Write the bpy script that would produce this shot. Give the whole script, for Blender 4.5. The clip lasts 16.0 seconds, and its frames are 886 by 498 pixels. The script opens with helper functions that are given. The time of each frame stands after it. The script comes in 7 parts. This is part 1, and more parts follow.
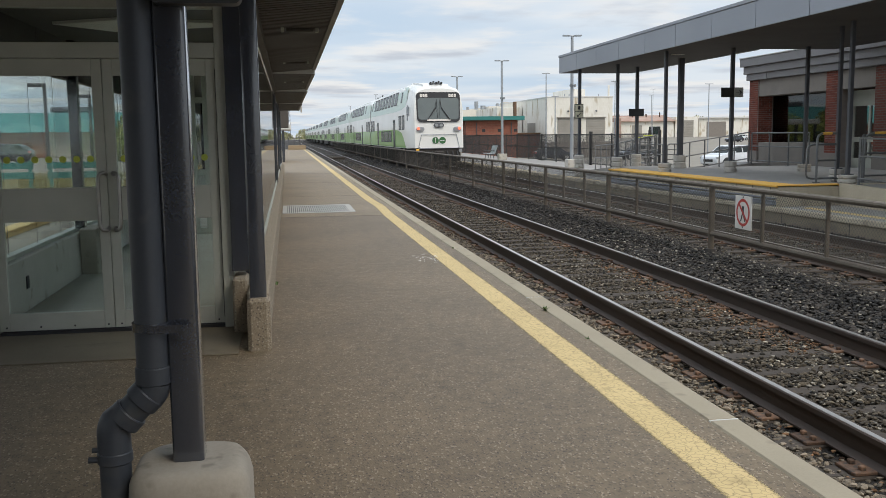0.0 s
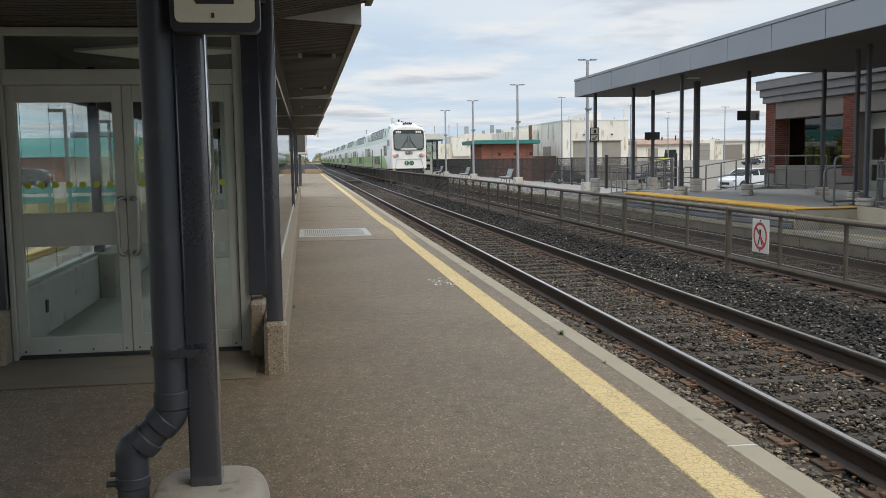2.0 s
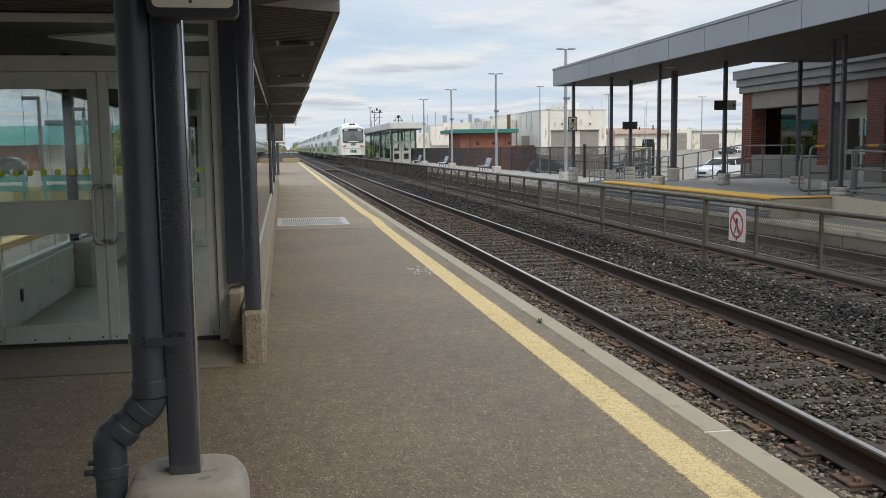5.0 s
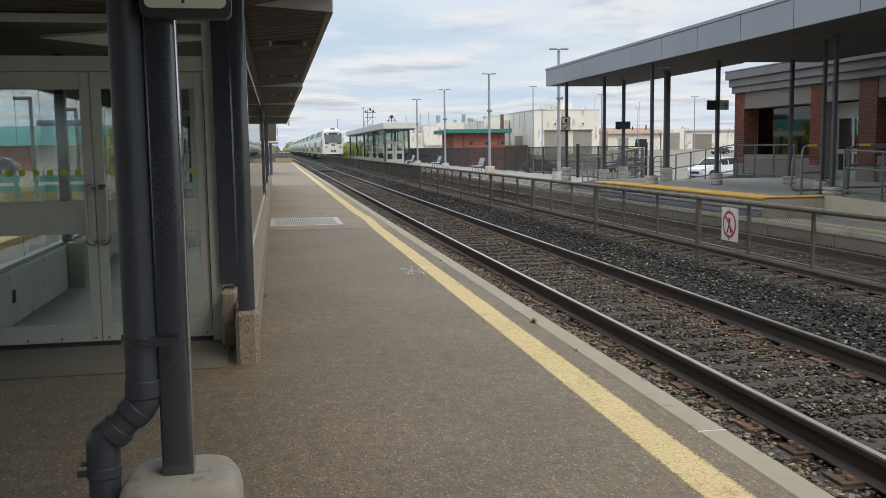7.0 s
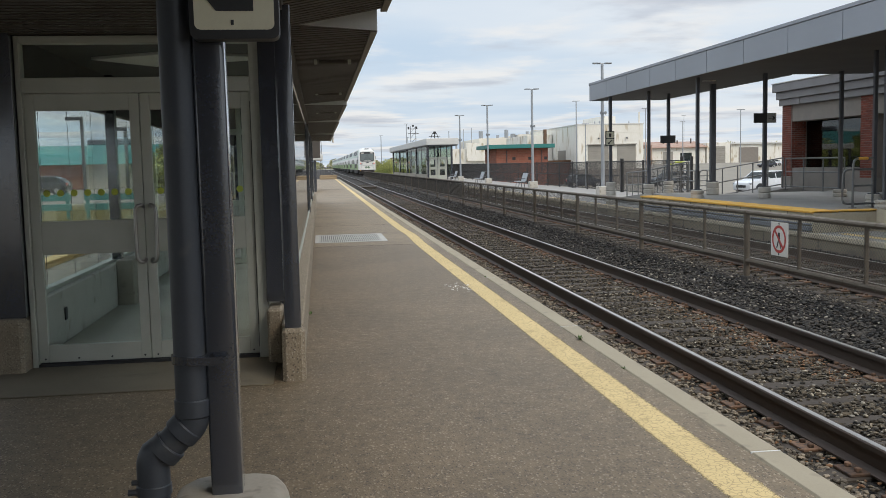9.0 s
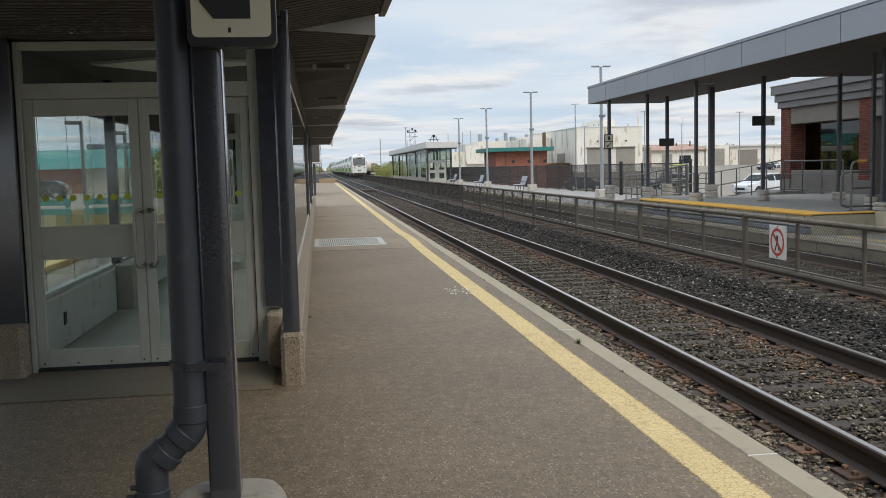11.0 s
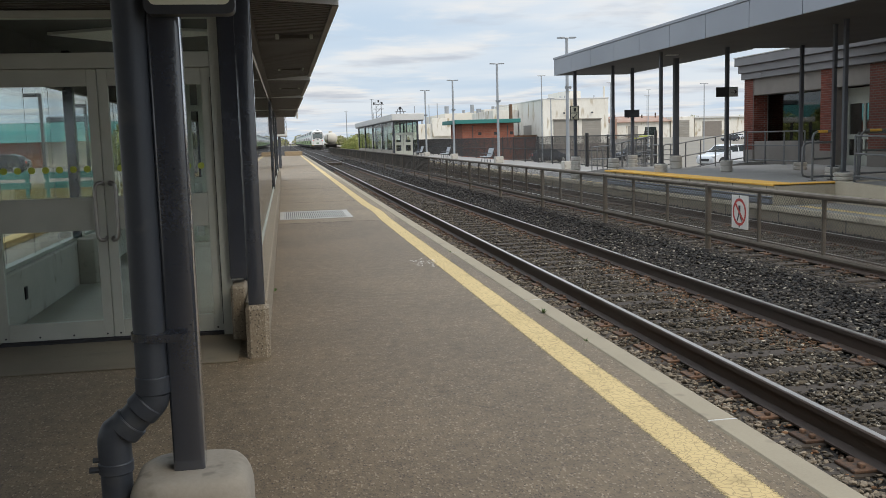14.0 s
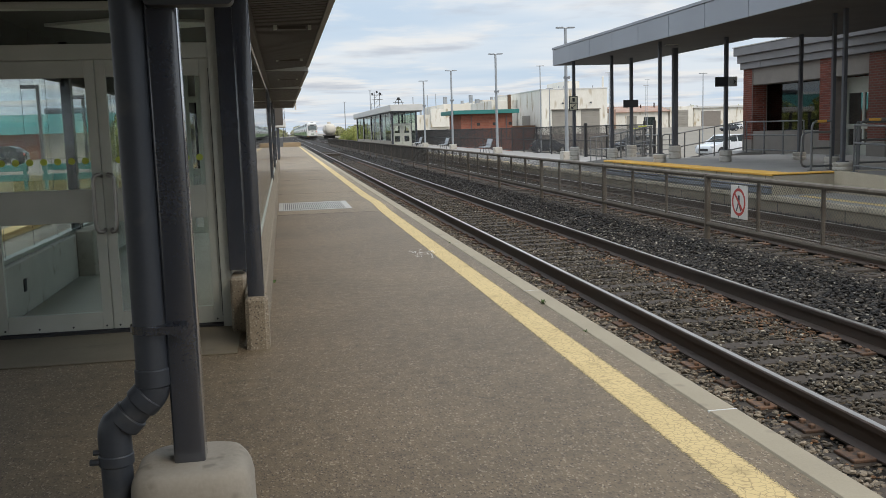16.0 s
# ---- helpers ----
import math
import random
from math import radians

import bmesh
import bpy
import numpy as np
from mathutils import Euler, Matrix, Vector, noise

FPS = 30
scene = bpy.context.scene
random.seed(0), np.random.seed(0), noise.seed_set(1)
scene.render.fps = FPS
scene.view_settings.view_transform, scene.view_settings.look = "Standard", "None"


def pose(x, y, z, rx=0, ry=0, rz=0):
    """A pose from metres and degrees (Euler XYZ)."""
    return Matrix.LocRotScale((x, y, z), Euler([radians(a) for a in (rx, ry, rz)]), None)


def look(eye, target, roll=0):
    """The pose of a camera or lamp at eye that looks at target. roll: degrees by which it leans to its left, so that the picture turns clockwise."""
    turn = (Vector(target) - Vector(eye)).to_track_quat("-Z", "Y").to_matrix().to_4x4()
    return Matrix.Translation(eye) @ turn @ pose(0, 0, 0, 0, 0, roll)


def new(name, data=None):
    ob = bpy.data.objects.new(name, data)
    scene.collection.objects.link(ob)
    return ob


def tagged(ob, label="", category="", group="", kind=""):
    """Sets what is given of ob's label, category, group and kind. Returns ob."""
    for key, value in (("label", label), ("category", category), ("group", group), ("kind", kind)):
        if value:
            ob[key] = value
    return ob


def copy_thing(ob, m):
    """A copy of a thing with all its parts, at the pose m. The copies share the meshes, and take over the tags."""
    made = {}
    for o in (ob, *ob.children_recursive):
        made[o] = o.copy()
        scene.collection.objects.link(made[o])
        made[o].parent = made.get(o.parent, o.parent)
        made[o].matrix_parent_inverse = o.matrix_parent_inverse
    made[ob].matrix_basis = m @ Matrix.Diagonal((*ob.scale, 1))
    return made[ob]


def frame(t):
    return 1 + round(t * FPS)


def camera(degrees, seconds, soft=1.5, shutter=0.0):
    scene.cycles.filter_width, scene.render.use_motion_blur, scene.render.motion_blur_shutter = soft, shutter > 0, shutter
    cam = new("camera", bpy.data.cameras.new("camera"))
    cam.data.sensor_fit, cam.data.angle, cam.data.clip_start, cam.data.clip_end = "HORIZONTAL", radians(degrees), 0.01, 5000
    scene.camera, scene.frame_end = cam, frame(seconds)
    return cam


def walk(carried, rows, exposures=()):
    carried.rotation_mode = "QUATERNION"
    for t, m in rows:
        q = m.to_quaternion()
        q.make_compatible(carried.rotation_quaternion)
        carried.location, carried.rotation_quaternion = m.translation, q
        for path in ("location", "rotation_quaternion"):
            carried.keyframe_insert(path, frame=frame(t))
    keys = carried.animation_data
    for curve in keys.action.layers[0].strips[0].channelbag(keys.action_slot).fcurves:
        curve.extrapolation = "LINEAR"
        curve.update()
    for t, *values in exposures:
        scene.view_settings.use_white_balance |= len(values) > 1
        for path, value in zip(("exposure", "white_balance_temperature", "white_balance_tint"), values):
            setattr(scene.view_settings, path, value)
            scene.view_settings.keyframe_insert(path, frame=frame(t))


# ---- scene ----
cam = camera(51.31, 16.0, soft=0.55)
# seconds, place, pitch, lean, turn; y runs along the track, the platform is z = 0
PATH = [
    (0.0, 0.000, 0.000, 1.628, -7.059, 0.719, -9.492),
    (0.5, 0.001, -0.001, 1.626, -7.329, 0.715, -9.416),
    (1.0, -0.001, -0.009, 1.630, -6.951, 0.749, -9.229),
    (1.5, -0.005, -0.014, 1.635, -6.048, 0.821, -8.750),
    (2.0, -0.004, -0.013, 1.635, -5.596, 0.870, -8.517),
    (2.5, -0.004, -0.014, 1.634, -5.744, 0.860, -8.369),
    (3.0, -0.004, -0.011, 1.634, -5.836, 0.835, -8.360),
    (3.5, -0.009, -0.009, 1.630, -6.091, 0.789, -8.537),
    (4.0, -0.006, -0.008, 1.627, -6.424, 0.748, -8.961),
    (6.5, -0.014, -0.018, 1.630, -6.021, 0.776, -10.543),
    (7.0, -0.009, -0.015, 1.629, -6.289, 0.803, -10.269),
    (7.5, -0.012, -0.008, 1.629, -6.302, 0.687, -10.048),
    (8.0, -0.009, 0.001, 1.626, -6.631, 0.311, -10.260),
    (8.5, -0.017, 0.002, 1.627, -6.097, 0.505, -9.243),
    (9.0, -0.022, 0.012, 1.638, -5.279, 1.285, -7.627),
    (11.5, -0.008, -0.015, 1.648, -5.092, 1.501, -7.746),
    (12.0, -0.002, -0.021, 1.643, -5.310, 1.468, -8.939),
    (12.5, 0.001, -0.017, 1.639, -5.825, 1.451, -9.182),
    (13.0, 0.004, -0.011, 1.635, -6.390, 1.473, -9.519),
    (13.5, 0.001, -0.012, 1.636, -6.652, 1.391, -9.776),
    (14.0, 0.003, -0.016, 1.636, -6.841, 1.603, -9.719),
    (14.5, -0.001, -0.006, 1.635, -7.176, 1.666, -9.555),
    (15.0, -0.001, -0.004, 1.636, -7.124, 1.791, -9.502),
    (15.5, 0.004, -0.004, 1.636, -7.284, 1.814, -9.668),
    (16.0, 0.001, -0.007, 1.637, -7.417, 1.759, -9.807),
]
walk(cam, [(t, pose(x, y, z, 90 + p, r, w)) for t, x, y, z, p, r, w in PATH])

# ---- world, sun, exposure ----
SUN_EL, SUN_AZ = 48, 150
scene.view_settings.exposure = 0.0
world = bpy.data.worlds.new("sky")
scene.world = world
world.use_nodes = True
wn, wl = world.node_tree.nodes, world.node_tree.links
wn.clear()
w_out, w_bg = wn.new("ShaderNodeOutputWorld"), wn.new("ShaderNodeBackground")
w_sky = wn.new("ShaderNodeTexSky")
w_sky.sky_type, w_sky.sun_disc = "NISHITA", False
w_sky.sun_elevation, w_sky.sun_rotation = radians(SUN_EL), radians(SUN_AZ)
w_sky.air_density, w_sky.dust_density = 1.0, 2.0
w_co = wn.new("ShaderNodeTexCoord")
w_dir = wn.new("ShaderNodeSeparateXYZ")
wl.new(w_co.outputs["Generated"], w_dir.inputs[0])
# the cloud layer is a flat sheet overhead, so clouds crowd together towards the horizon
w_h = wn.new("ShaderNodeMath")
w_h.operation = "MAXIMUM"
w_h.inputs[1].default_value = 0.0
w_lift = wn.new("ShaderNodeMath")
w_lift.inputs[1].default_value = 0.055
wl.new(w_dir.outputs["Z"], w_h.inputs[0])
wl.new(w_h.outputs[0], w_lift.inputs[0])
w_flat = wn.new("ShaderNodeCombineXYZ")
for axis in ("X", "Y"):
    w_div = wn.new("ShaderNodeMath")
    w_div.operation = "DIVIDE"
    wl.new(w_dir.outputs[axis], w_div.inputs[0])
    wl.new(w_lift.outputs[0], w_div.inputs[1])
    wl.new(w_div.outputs[0], w_flat.inputs[axis])


def cloud_noise(offset, size, detail, rough, lo, hi):
    """How much cloud lies at a place of the sheet, from 0 to 1."""
    mp_, nz_, mr_ = wn.new("ShaderNodeMapping"), wn.new("ShaderNodeTexNoise"), wn.new("ShaderNodeMapRange")
    mp_.inputs["Location"].default_value = offset
    nz_.inputs["Scale"].default_value, nz_.inputs["Detail"].default_value = size, detail
    nz_.inputs["Roughness"].default_value, nz_.inputs["Distortion"].default_value = rough, 0.15
    mr_.interpolation_type = "SMOOTHSTEP"
    mr_.inputs[1].default_value, mr_.inputs[2].default_value = lo, hi
    wl.new(w_flat.outputs[0], mp_.inputs[0])
    wl.new(mp_.outputs[0], nz_.inputs["Vector"])
    wl.new(nz_.outputs["Fac"], mr_.inputs[0])
    return mr_.outputs[0]


def sky_mix(fac, a, b):
    mx_ = wn.new("ShaderNodeMix")
    mx_.data_type = "RGBA"
    for value, slot in ((a, "A"), (b, "B")):
        if isinstance(value, tuple):
            mx_.inputs[slot].default_value = (*value, 1)
        else:
            wl.new(value, mx_.inputs[slot])
    if isinstance(fac, float):
        mx_.inputs[0].default_value = fac
    else:
        wl.new(fac, mx_.inputs[0])
    return mx_.outputs["Result"]


veil = sky_mix(cloud_noise((2.0, 5.0, 0.0), 0.35, 4, 0.5, 0.36, 0.62), (5.7, 6.95, 8.4), (7.7, 8.3, 8.95))
puffs = sky_mix(cloud_noise((0.0, 0.0, 0.0), 0.85, 8, 0.55, 0.47, 0.64), veil, (8.7, 8.7, 8.7))
w_clouds = sky_mix(cloud_noise((-0.05, -0.42, 0.0), 0.85, 7, 0.52, 0.51, 0.70), puffs, (5.5, 5.85, 6.6))
w_all = sky_mix(0.88, w_sky.outputs[0], w_clouds)
# an overcast sky is brighter overhead than at the horizon
w_sep = wn.new("ShaderNodeSeparateXYZ")
w_up = wn.new("ShaderNodeMapRange")
for i, v in ((1, 0.2), (2, 0.95), (3, 1.0), (4, 2.4)):
    w_up.inputs[i].default_value = v
w_grad = wn.new("ShaderNodeVectorMath")
w_grad.operation = "SCALE"
wl.new(w_co.outputs["Generated"], w_sep.inputs[0])
wl.new(w_sep.outputs["Z"], w_up.inputs[0])
wl.new(w_all, w_grad.inputs[0])
wl.new(w_up.outputs[0], w_grad.inputs["Scale"])
wl.new(w_grad.outputs[0], w_bg.inputs[0])
w_bg.inputs[1].default_value = 0.104
wl.new(w_bg.outputs[0], w_out.inputs[0])

sun_data = bpy.data.lights.new("sun", "SUN")
sun_data.energy, sun_data.angle, sun_data.color = 1.5, radians(30), (1.0, 0.88, 0.72)
sun = new("sun", sun_data)
_az, _el = radians(SUN_AZ), radians(SUN_EL)
_to = Vector((math.sin(_az) * math.cos(_el), math.cos(_az) * math.cos(_el), math.sin(_el)))
sun.matrix_world = look(tuple(_to * 60), (0, 0, 0))

# ---- materials ----


def mat(name, c1, c2=None, rough=0.7, scale=6.0, fine=60.0, bump=0.15, metal=0.0, spot=None, spot_at=0.66, spot_scale=None,
        stretch=(1, 1, 1), clear=0.0, vary=0.0, depth=0.01, rough2=None):
    """Two-scale procedural surface: broad stains between c1 and c2, fine grain, spots of a third colour, and relief."""
    m = bpy.data.materials.new(name)
    m.use_nodes = True
    n, l = m.node_tree.nodes, m.node_tree.links
    b = n["Principled BSDF"]
    c2 = c2 or tuple(c * 0.75 for c in c1)
    co = n.new("ShaderNodeTexCoord")
    mp = n.new("ShaderNodeMapping")
    mp.inputs["Scale"].default_value = stretch
    l.new(co.outputs["Object"], mp.inputs[0])
    big, small = n.new("ShaderNodeTexNoise"), n.new("ShaderNodeTexNoise")
    big.inputs["Scale"].default_value, big.inputs["Detail"].default_value = scale, 6
    small.inputs["Scale"].default_value, small.inputs["Detail"].default_value = fine, 3
    for t in (big, small):
        l.new(mp.outputs[0], t.inputs["Vector"])
    add = n.new("ShaderNodeMath")
    add.operation = "MULTIPLY_ADD"
    add.inputs[1].default_value, add.inputs[2].default_value = 0.5, 0.0
    l.new(small.outputs["Fac"], add.inputs[0])
    mixf = n.new("ShaderNodeMath")
    mixf.operation = "MULTIPLY_ADD"
    mixf.inputs[1].default_value = 0.9
    l.new(big.outputs["Fac"], mixf.inputs[0])
    l.new(add.outputs[0], mixf.inputs[2])
    ramp = n.new("ShaderNodeMapRange")
    ramp.inputs[1].default_value, ramp.inputs[2].default_value = 0.45, 0.95
    l.new(mixf.outputs[0], ramp.inputs[0])
    mx = n.new("ShaderNodeMix")
    mx.data_type = "RGBA"
    mx.inputs["A"].default_value, mx.inputs["B"].default_value = (*c1, 1), (*c2, 1)
    l.new(ramp.outputs[0], mx.inputs[0])
    col = mx.outputs["Result"]
    if spot:
        v = n.new("ShaderNodeTexNoise")
        v.inputs["Scale"].default_value, v.inputs["Detail"].default_value = spot_scale or fine * 0.6, 2
        l.new(mp.outputs[0], v.inputs["Vector"])
        r2 = n.new("ShaderNodeMapRange")
        r2.inputs[1].default_value, r2.inputs[2].default_value = spot_at - 0.02, spot_at + 0.09
        l.new(v.outputs["Fac"], r2.inputs[0])
        m2 = n.new("ShaderNodeMix")
        m2.data_type = "RGBA"
        m2.inputs["B"].default_value = (*spot, 1)
        l.new(col, m2.inputs["A"])
        l.new(r2.outputs[0], m2.inputs[0])
        col = m2.outputs["Result"]
    if vary:
        info = n.new("ShaderNodeObjectInfo")
        geo = n.new("ShaderNodeNewGeometry")
        s = n.new("ShaderNodeMath")
        s.operation = "ADD"
        l.new(info.outputs["Random"], s.inputs[0])
        l.new(geo.outputs["Random Per Island"], s.inputs[1])
        fr = n.new("ShaderNodeMath")
        fr.operation = "FRACT"
        l.new(s.outputs[0], fr.inputs[0])
        vr = n.new("ShaderNodeMapRange")
        vr.inputs[3].default_value, vr.inputs[4].default_value = 1 - vary, 1 + vary
        l.new(fr.outputs[0], vr.inputs[0])
        hs = n.new("ShaderNodeHueSaturation")
        l.new(vr.outputs[0], hs.inputs["Value"])
        l.new(col, hs.inputs["Color"])
        col = hs.outputs["Color"]
    l.new(col, b.inputs["Base Color"])
    rr = n.new("ShaderNodeMapRange")
    rr.inputs[3].default_value, rr.inputs[4].default_value = rough, rough2 if rough2 is not None else min(1, rough + 0.12)
    l.new(big.outputs["Fac"], rr.inputs[0])
    l.new(rr.outputs[0], b.inputs["Roughness"])
    b.inputs["Metallic"].default_value = metal
    b.inputs["Coat Weight"].default_value = clear
    if bump:
        bp = n.new("ShaderNodeBump")
        bp.inputs["Strength"].default_value, bp.inputs["Distance"].default_value = bump, depth
        l.new(mixf.outputs[0], bp.inputs["Height"])
        l.new(bp.outputs[0], b.inputs["Normal"])
    return m


def glass(name, tint=(0.9, 0.95, 0.93), clearness=0.8, rough=0.02, top=0.95):
    m = bpy.data.materials.new(name)
    m.use_nodes = True
    n, l = m.node_tree.nodes, m.node_tree.links
    n.clear()
    out, mixs = n.new("ShaderNodeOutputMaterial"), n.new("ShaderNodeMixShader")
    tr, gl = n.new("ShaderNodeBsdfTransparent"), n.new("ShaderNodeBsdfGlossy")
    lw, pw, mr = n.new("ShaderNodeLayerWeight"), n.new("ShaderNodeMath"), n.new("ShaderNodeMapRange")
    lw.inputs["Blend"].default_value = 0.5
    pw.operation, pw.inputs[1].default_value = "POWER", 4.0
    l.new(lw.outputs["Facing"], pw.inputs[0])
    mr.inputs[3].default_value, mr.inputs[4].default_value = 1 - clearness, top
    tr.inputs[0].default_value, gl.inputs["Roughness"].default_value = (*tint, 1), rough
    l.new(pw.outputs[0], mr.inputs[0])
    l.new(mr.outputs[0], mixs.inputs[0])
    l.new(tr.outputs[0], mixs.inputs[1])
    l.new(gl.outputs[0], mixs.inputs[2])
    l.new(mixs.outputs[0], out.inputs[0])
    return m


def glow(name, c, s):
    m = bpy.data.materials.new(name)
    m.use_nodes = True
    b = m.node_tree.nodes["Principled BSDF"]
    b.inputs["Base Color"].default_value = (*c, 1)
    b.inputs["Emission Color"].default_value = (*c, 1)
    b.inputs["Emission Strength"].default_value = s
    return m




def brick_mat(name, c1, c2, joint, w=0.215, h=0.075, gap=0.010):
    """Brickwork in running bond on upright faces."""
    m = bpy.data.materials.new(name)
    m.use_nodes = True
    n, l = m.node_tree.nodes, m.node_tree.links
    b = n["Principled BSDF"]
    co, sp, cb, ad = n.new("ShaderNodeTexCoord"), n.new("ShaderNodeSeparateXYZ"), n.new("ShaderNodeCombineXYZ"), n.new("ShaderNodeMath")
    l.new(co.outputs["Object"], sp.inputs[0])
    l.new(sp.outputs["X"], ad.inputs[0])
    l.new(sp.outputs["Y"], ad.inputs[1])
    l.new(ad.outputs[0], cb.inputs["X"])
    l.new(sp.outputs["Z"], cb.inputs["Y"])
    br = n.new("ShaderNodeTexBrick")
    l.new(cb.outputs[0], br.inputs["Vector"])
    br.inputs["Color1"].default_value, br.inputs["Color2"].default_value, br.inputs["Mortar"].default_value = (*c1, 1), (*c2, 1), (*joint, 1)
    br.inputs["Scale"].default_value, br.inputs["Brick Width"].default_value, br.inputs["Row Height"].default_value = 1.0, w, h
    br.inputs["Mortar Size"].default_value = gap
    nz = n.new("ShaderNodeTexNoise")
    nz.inputs["Scale"].default_value, nz.inputs["Detail"].default_value = 1.3, 5
    l.new(co.outputs["Object"], nz.inputs["Vector"])
    mr = n.new("ShaderNodeMapRange")
    mr.inputs[3].default_value, mr.inputs[4].default_value = 0.7, 1.25
    l.new(nz.outputs["Fac"], mr.inputs[0])
    hs = n.new("ShaderNodeHueSaturation")
    l.new(mr.outputs[0], hs.inputs["Value"])
    l.new(br.outputs["Color"], hs.inputs["Color"])
    l.new(hs.outputs["Color"], b.inputs["Base Color"])
    b.inputs["Roughness"].default_value = 0.88
    bp = n.new("ShaderNodeBump")
    bp.invert = True
    bp.inputs["Strength"].default_value, bp.inputs["Distance"].default_value = 0.6, 0.01
    l.new(br.outputs["Fac"], bp.inputs["Height"])
    l.new(bp.outputs[0], b.inputs["Normal"])
    return m




def asphalt_mat(name, dark, mid_c, pale, share):
    """Worn asphalt: every small stone has its own tone, some pale and polished, over broad stains and small pits."""
    m = bpy.data.materials.new(name)
    m.use_nodes = True
    n, l = m.node_tree.nodes, m.node_tree.links
    b = n["Principled BSDF"]
    co = n.new("ShaderNodeTexCoord")
    vo = n.new("ShaderNodeTexVoronoi")
    vo.inputs["Scale"].default_value = 105
    # the stones lie a little drawn out along the way the asphalt was rolled
    roll = n.new("ShaderNodeMapping")
    roll.inputs["Scale"].default_value = (1, 0.55, 1)
    l.new(co.outputs["Object"], roll.inputs[0])
    l.new(roll.outputs[0], vo.inputs["Vector"])
    sp = n.new("ShaderNodeSeparateColor")
    l.new(vo.outputs["Color"], sp.inputs[0])
    rp = n.new("ShaderNodeValToRGB")
    e = rp.color_ramp.elements
    e[0].position, e[0].color = 0.0, (*dark, 1)
    e[1].position, e[1].color = 1.0, (*pale, 1)
    for p, c in ((0.35, mid_c), (1 - share, mid_c), (1 - share * 0.75, pale)):
        q = e.new(p)
        q.color = (*c, 1)
    l.new(sp.outputs["Red"], rp.inputs[0])
    big, mid_n = n.new("ShaderNodeTexNoise"), n.new("ShaderNodeTexNoise")
    big.inputs["Scale"].default_value, big.inputs["Detail"].default_value = 0.55, 5
    mid_n.inputs["Scale"].default_value, mid_n.inputs["Detail"].default_value = 9.0, 6
    for t in (big, mid_n):
        l.new(co.outputs["Object"], t.inputs["Vector"])
    ad = n.new("ShaderNodeMath")
    l.new(big.outputs["Fac"], ad.inputs[0])
    l.new(mid_n.outputs["Fac"], ad.inputs[1])
    mr = n.new("ShaderNodeMapRange")
    mr.inputs[1].default_value, mr.inputs[2].default_value, mr.inputs[3].default_value, mr.inputs[4].default_value = 0.7, 1.3, 0.74, 1.24
    l.new(ad.outputs[0], mr.inputs[0])
    hs = n.new("ShaderNodeHueSaturation")
    l.new(mr.outputs[0], hs.inputs["Value"])
    l.new(rp.outputs[0], hs.inputs["Color"])
    # single pale stones and dark pits, well apart
    col = hs.outputs["Color"]
    for size, seed_at, pick, reach, tone in ((46, (0, 0, 0), 0.90, 0.19, pale), (80, (7.3, 1.1, 0), 0.82, 0.28, pale), (66, (3.1, 9.7, 0), 0.76, 0.28, tuple(c * 0.6 for c in dark))):
        mp = n.new("ShaderNodeMapping")
        mp.inputs["Location"].default_value = seed_at
        l.new(roll.outputs[0], mp.inputs[0])
        v2, s2, near, sel, both, mx = (n.new("ShaderNodeTexVoronoi"), n.new("ShaderNodeSeparateColor"), n.new("ShaderNodeMath"), n.new("ShaderNodeMath"), n.new("ShaderNodeMath"), n.new("ShaderNodeMix"))
        v2.inputs["Scale"].default_value = size
        l.new(mp.outputs[0], v2.inputs["Vector"])
        l.new(v2.outputs["Color"], s2.inputs[0])
        near.operation, near.inputs[1].default_value = "LESS_THAN", reach
        sel.operation, sel.inputs[1].default_value = "GREATER_THAN", pick
        both.operation = "MULTIPLY"
        l.new(v2.outputs["Distance"], near.inputs[0])
        l.new(s2.outputs["Green"], sel.inputs[0])
        l.new(near.outputs[0], both.inputs[0])
        l.new(sel.outputs[0], both.inputs[1])
        mx.data_type = "RGBA"
        mx.inputs["B"].default_value = (*tone, 1)
        l.new(both.outputs[0], mx.inputs[0])
        l.new(col, mx.inputs["A"])
        col = mx.outputs["Result"]
    l.new(col, b.inputs["Base Color"])
    b.inputs["Roughness"].default_value = 0.66
    bp = n.new("ShaderNodeBump")
    bp.inputs["Strength"].default_value, bp.inputs["Distance"].default_value = 0.35, 0.003
    l.new(vo.outputs["Distance"], bp.inputs["Height"])
    l.new(bp.outputs[0], b.inputs["Normal"])
    return m


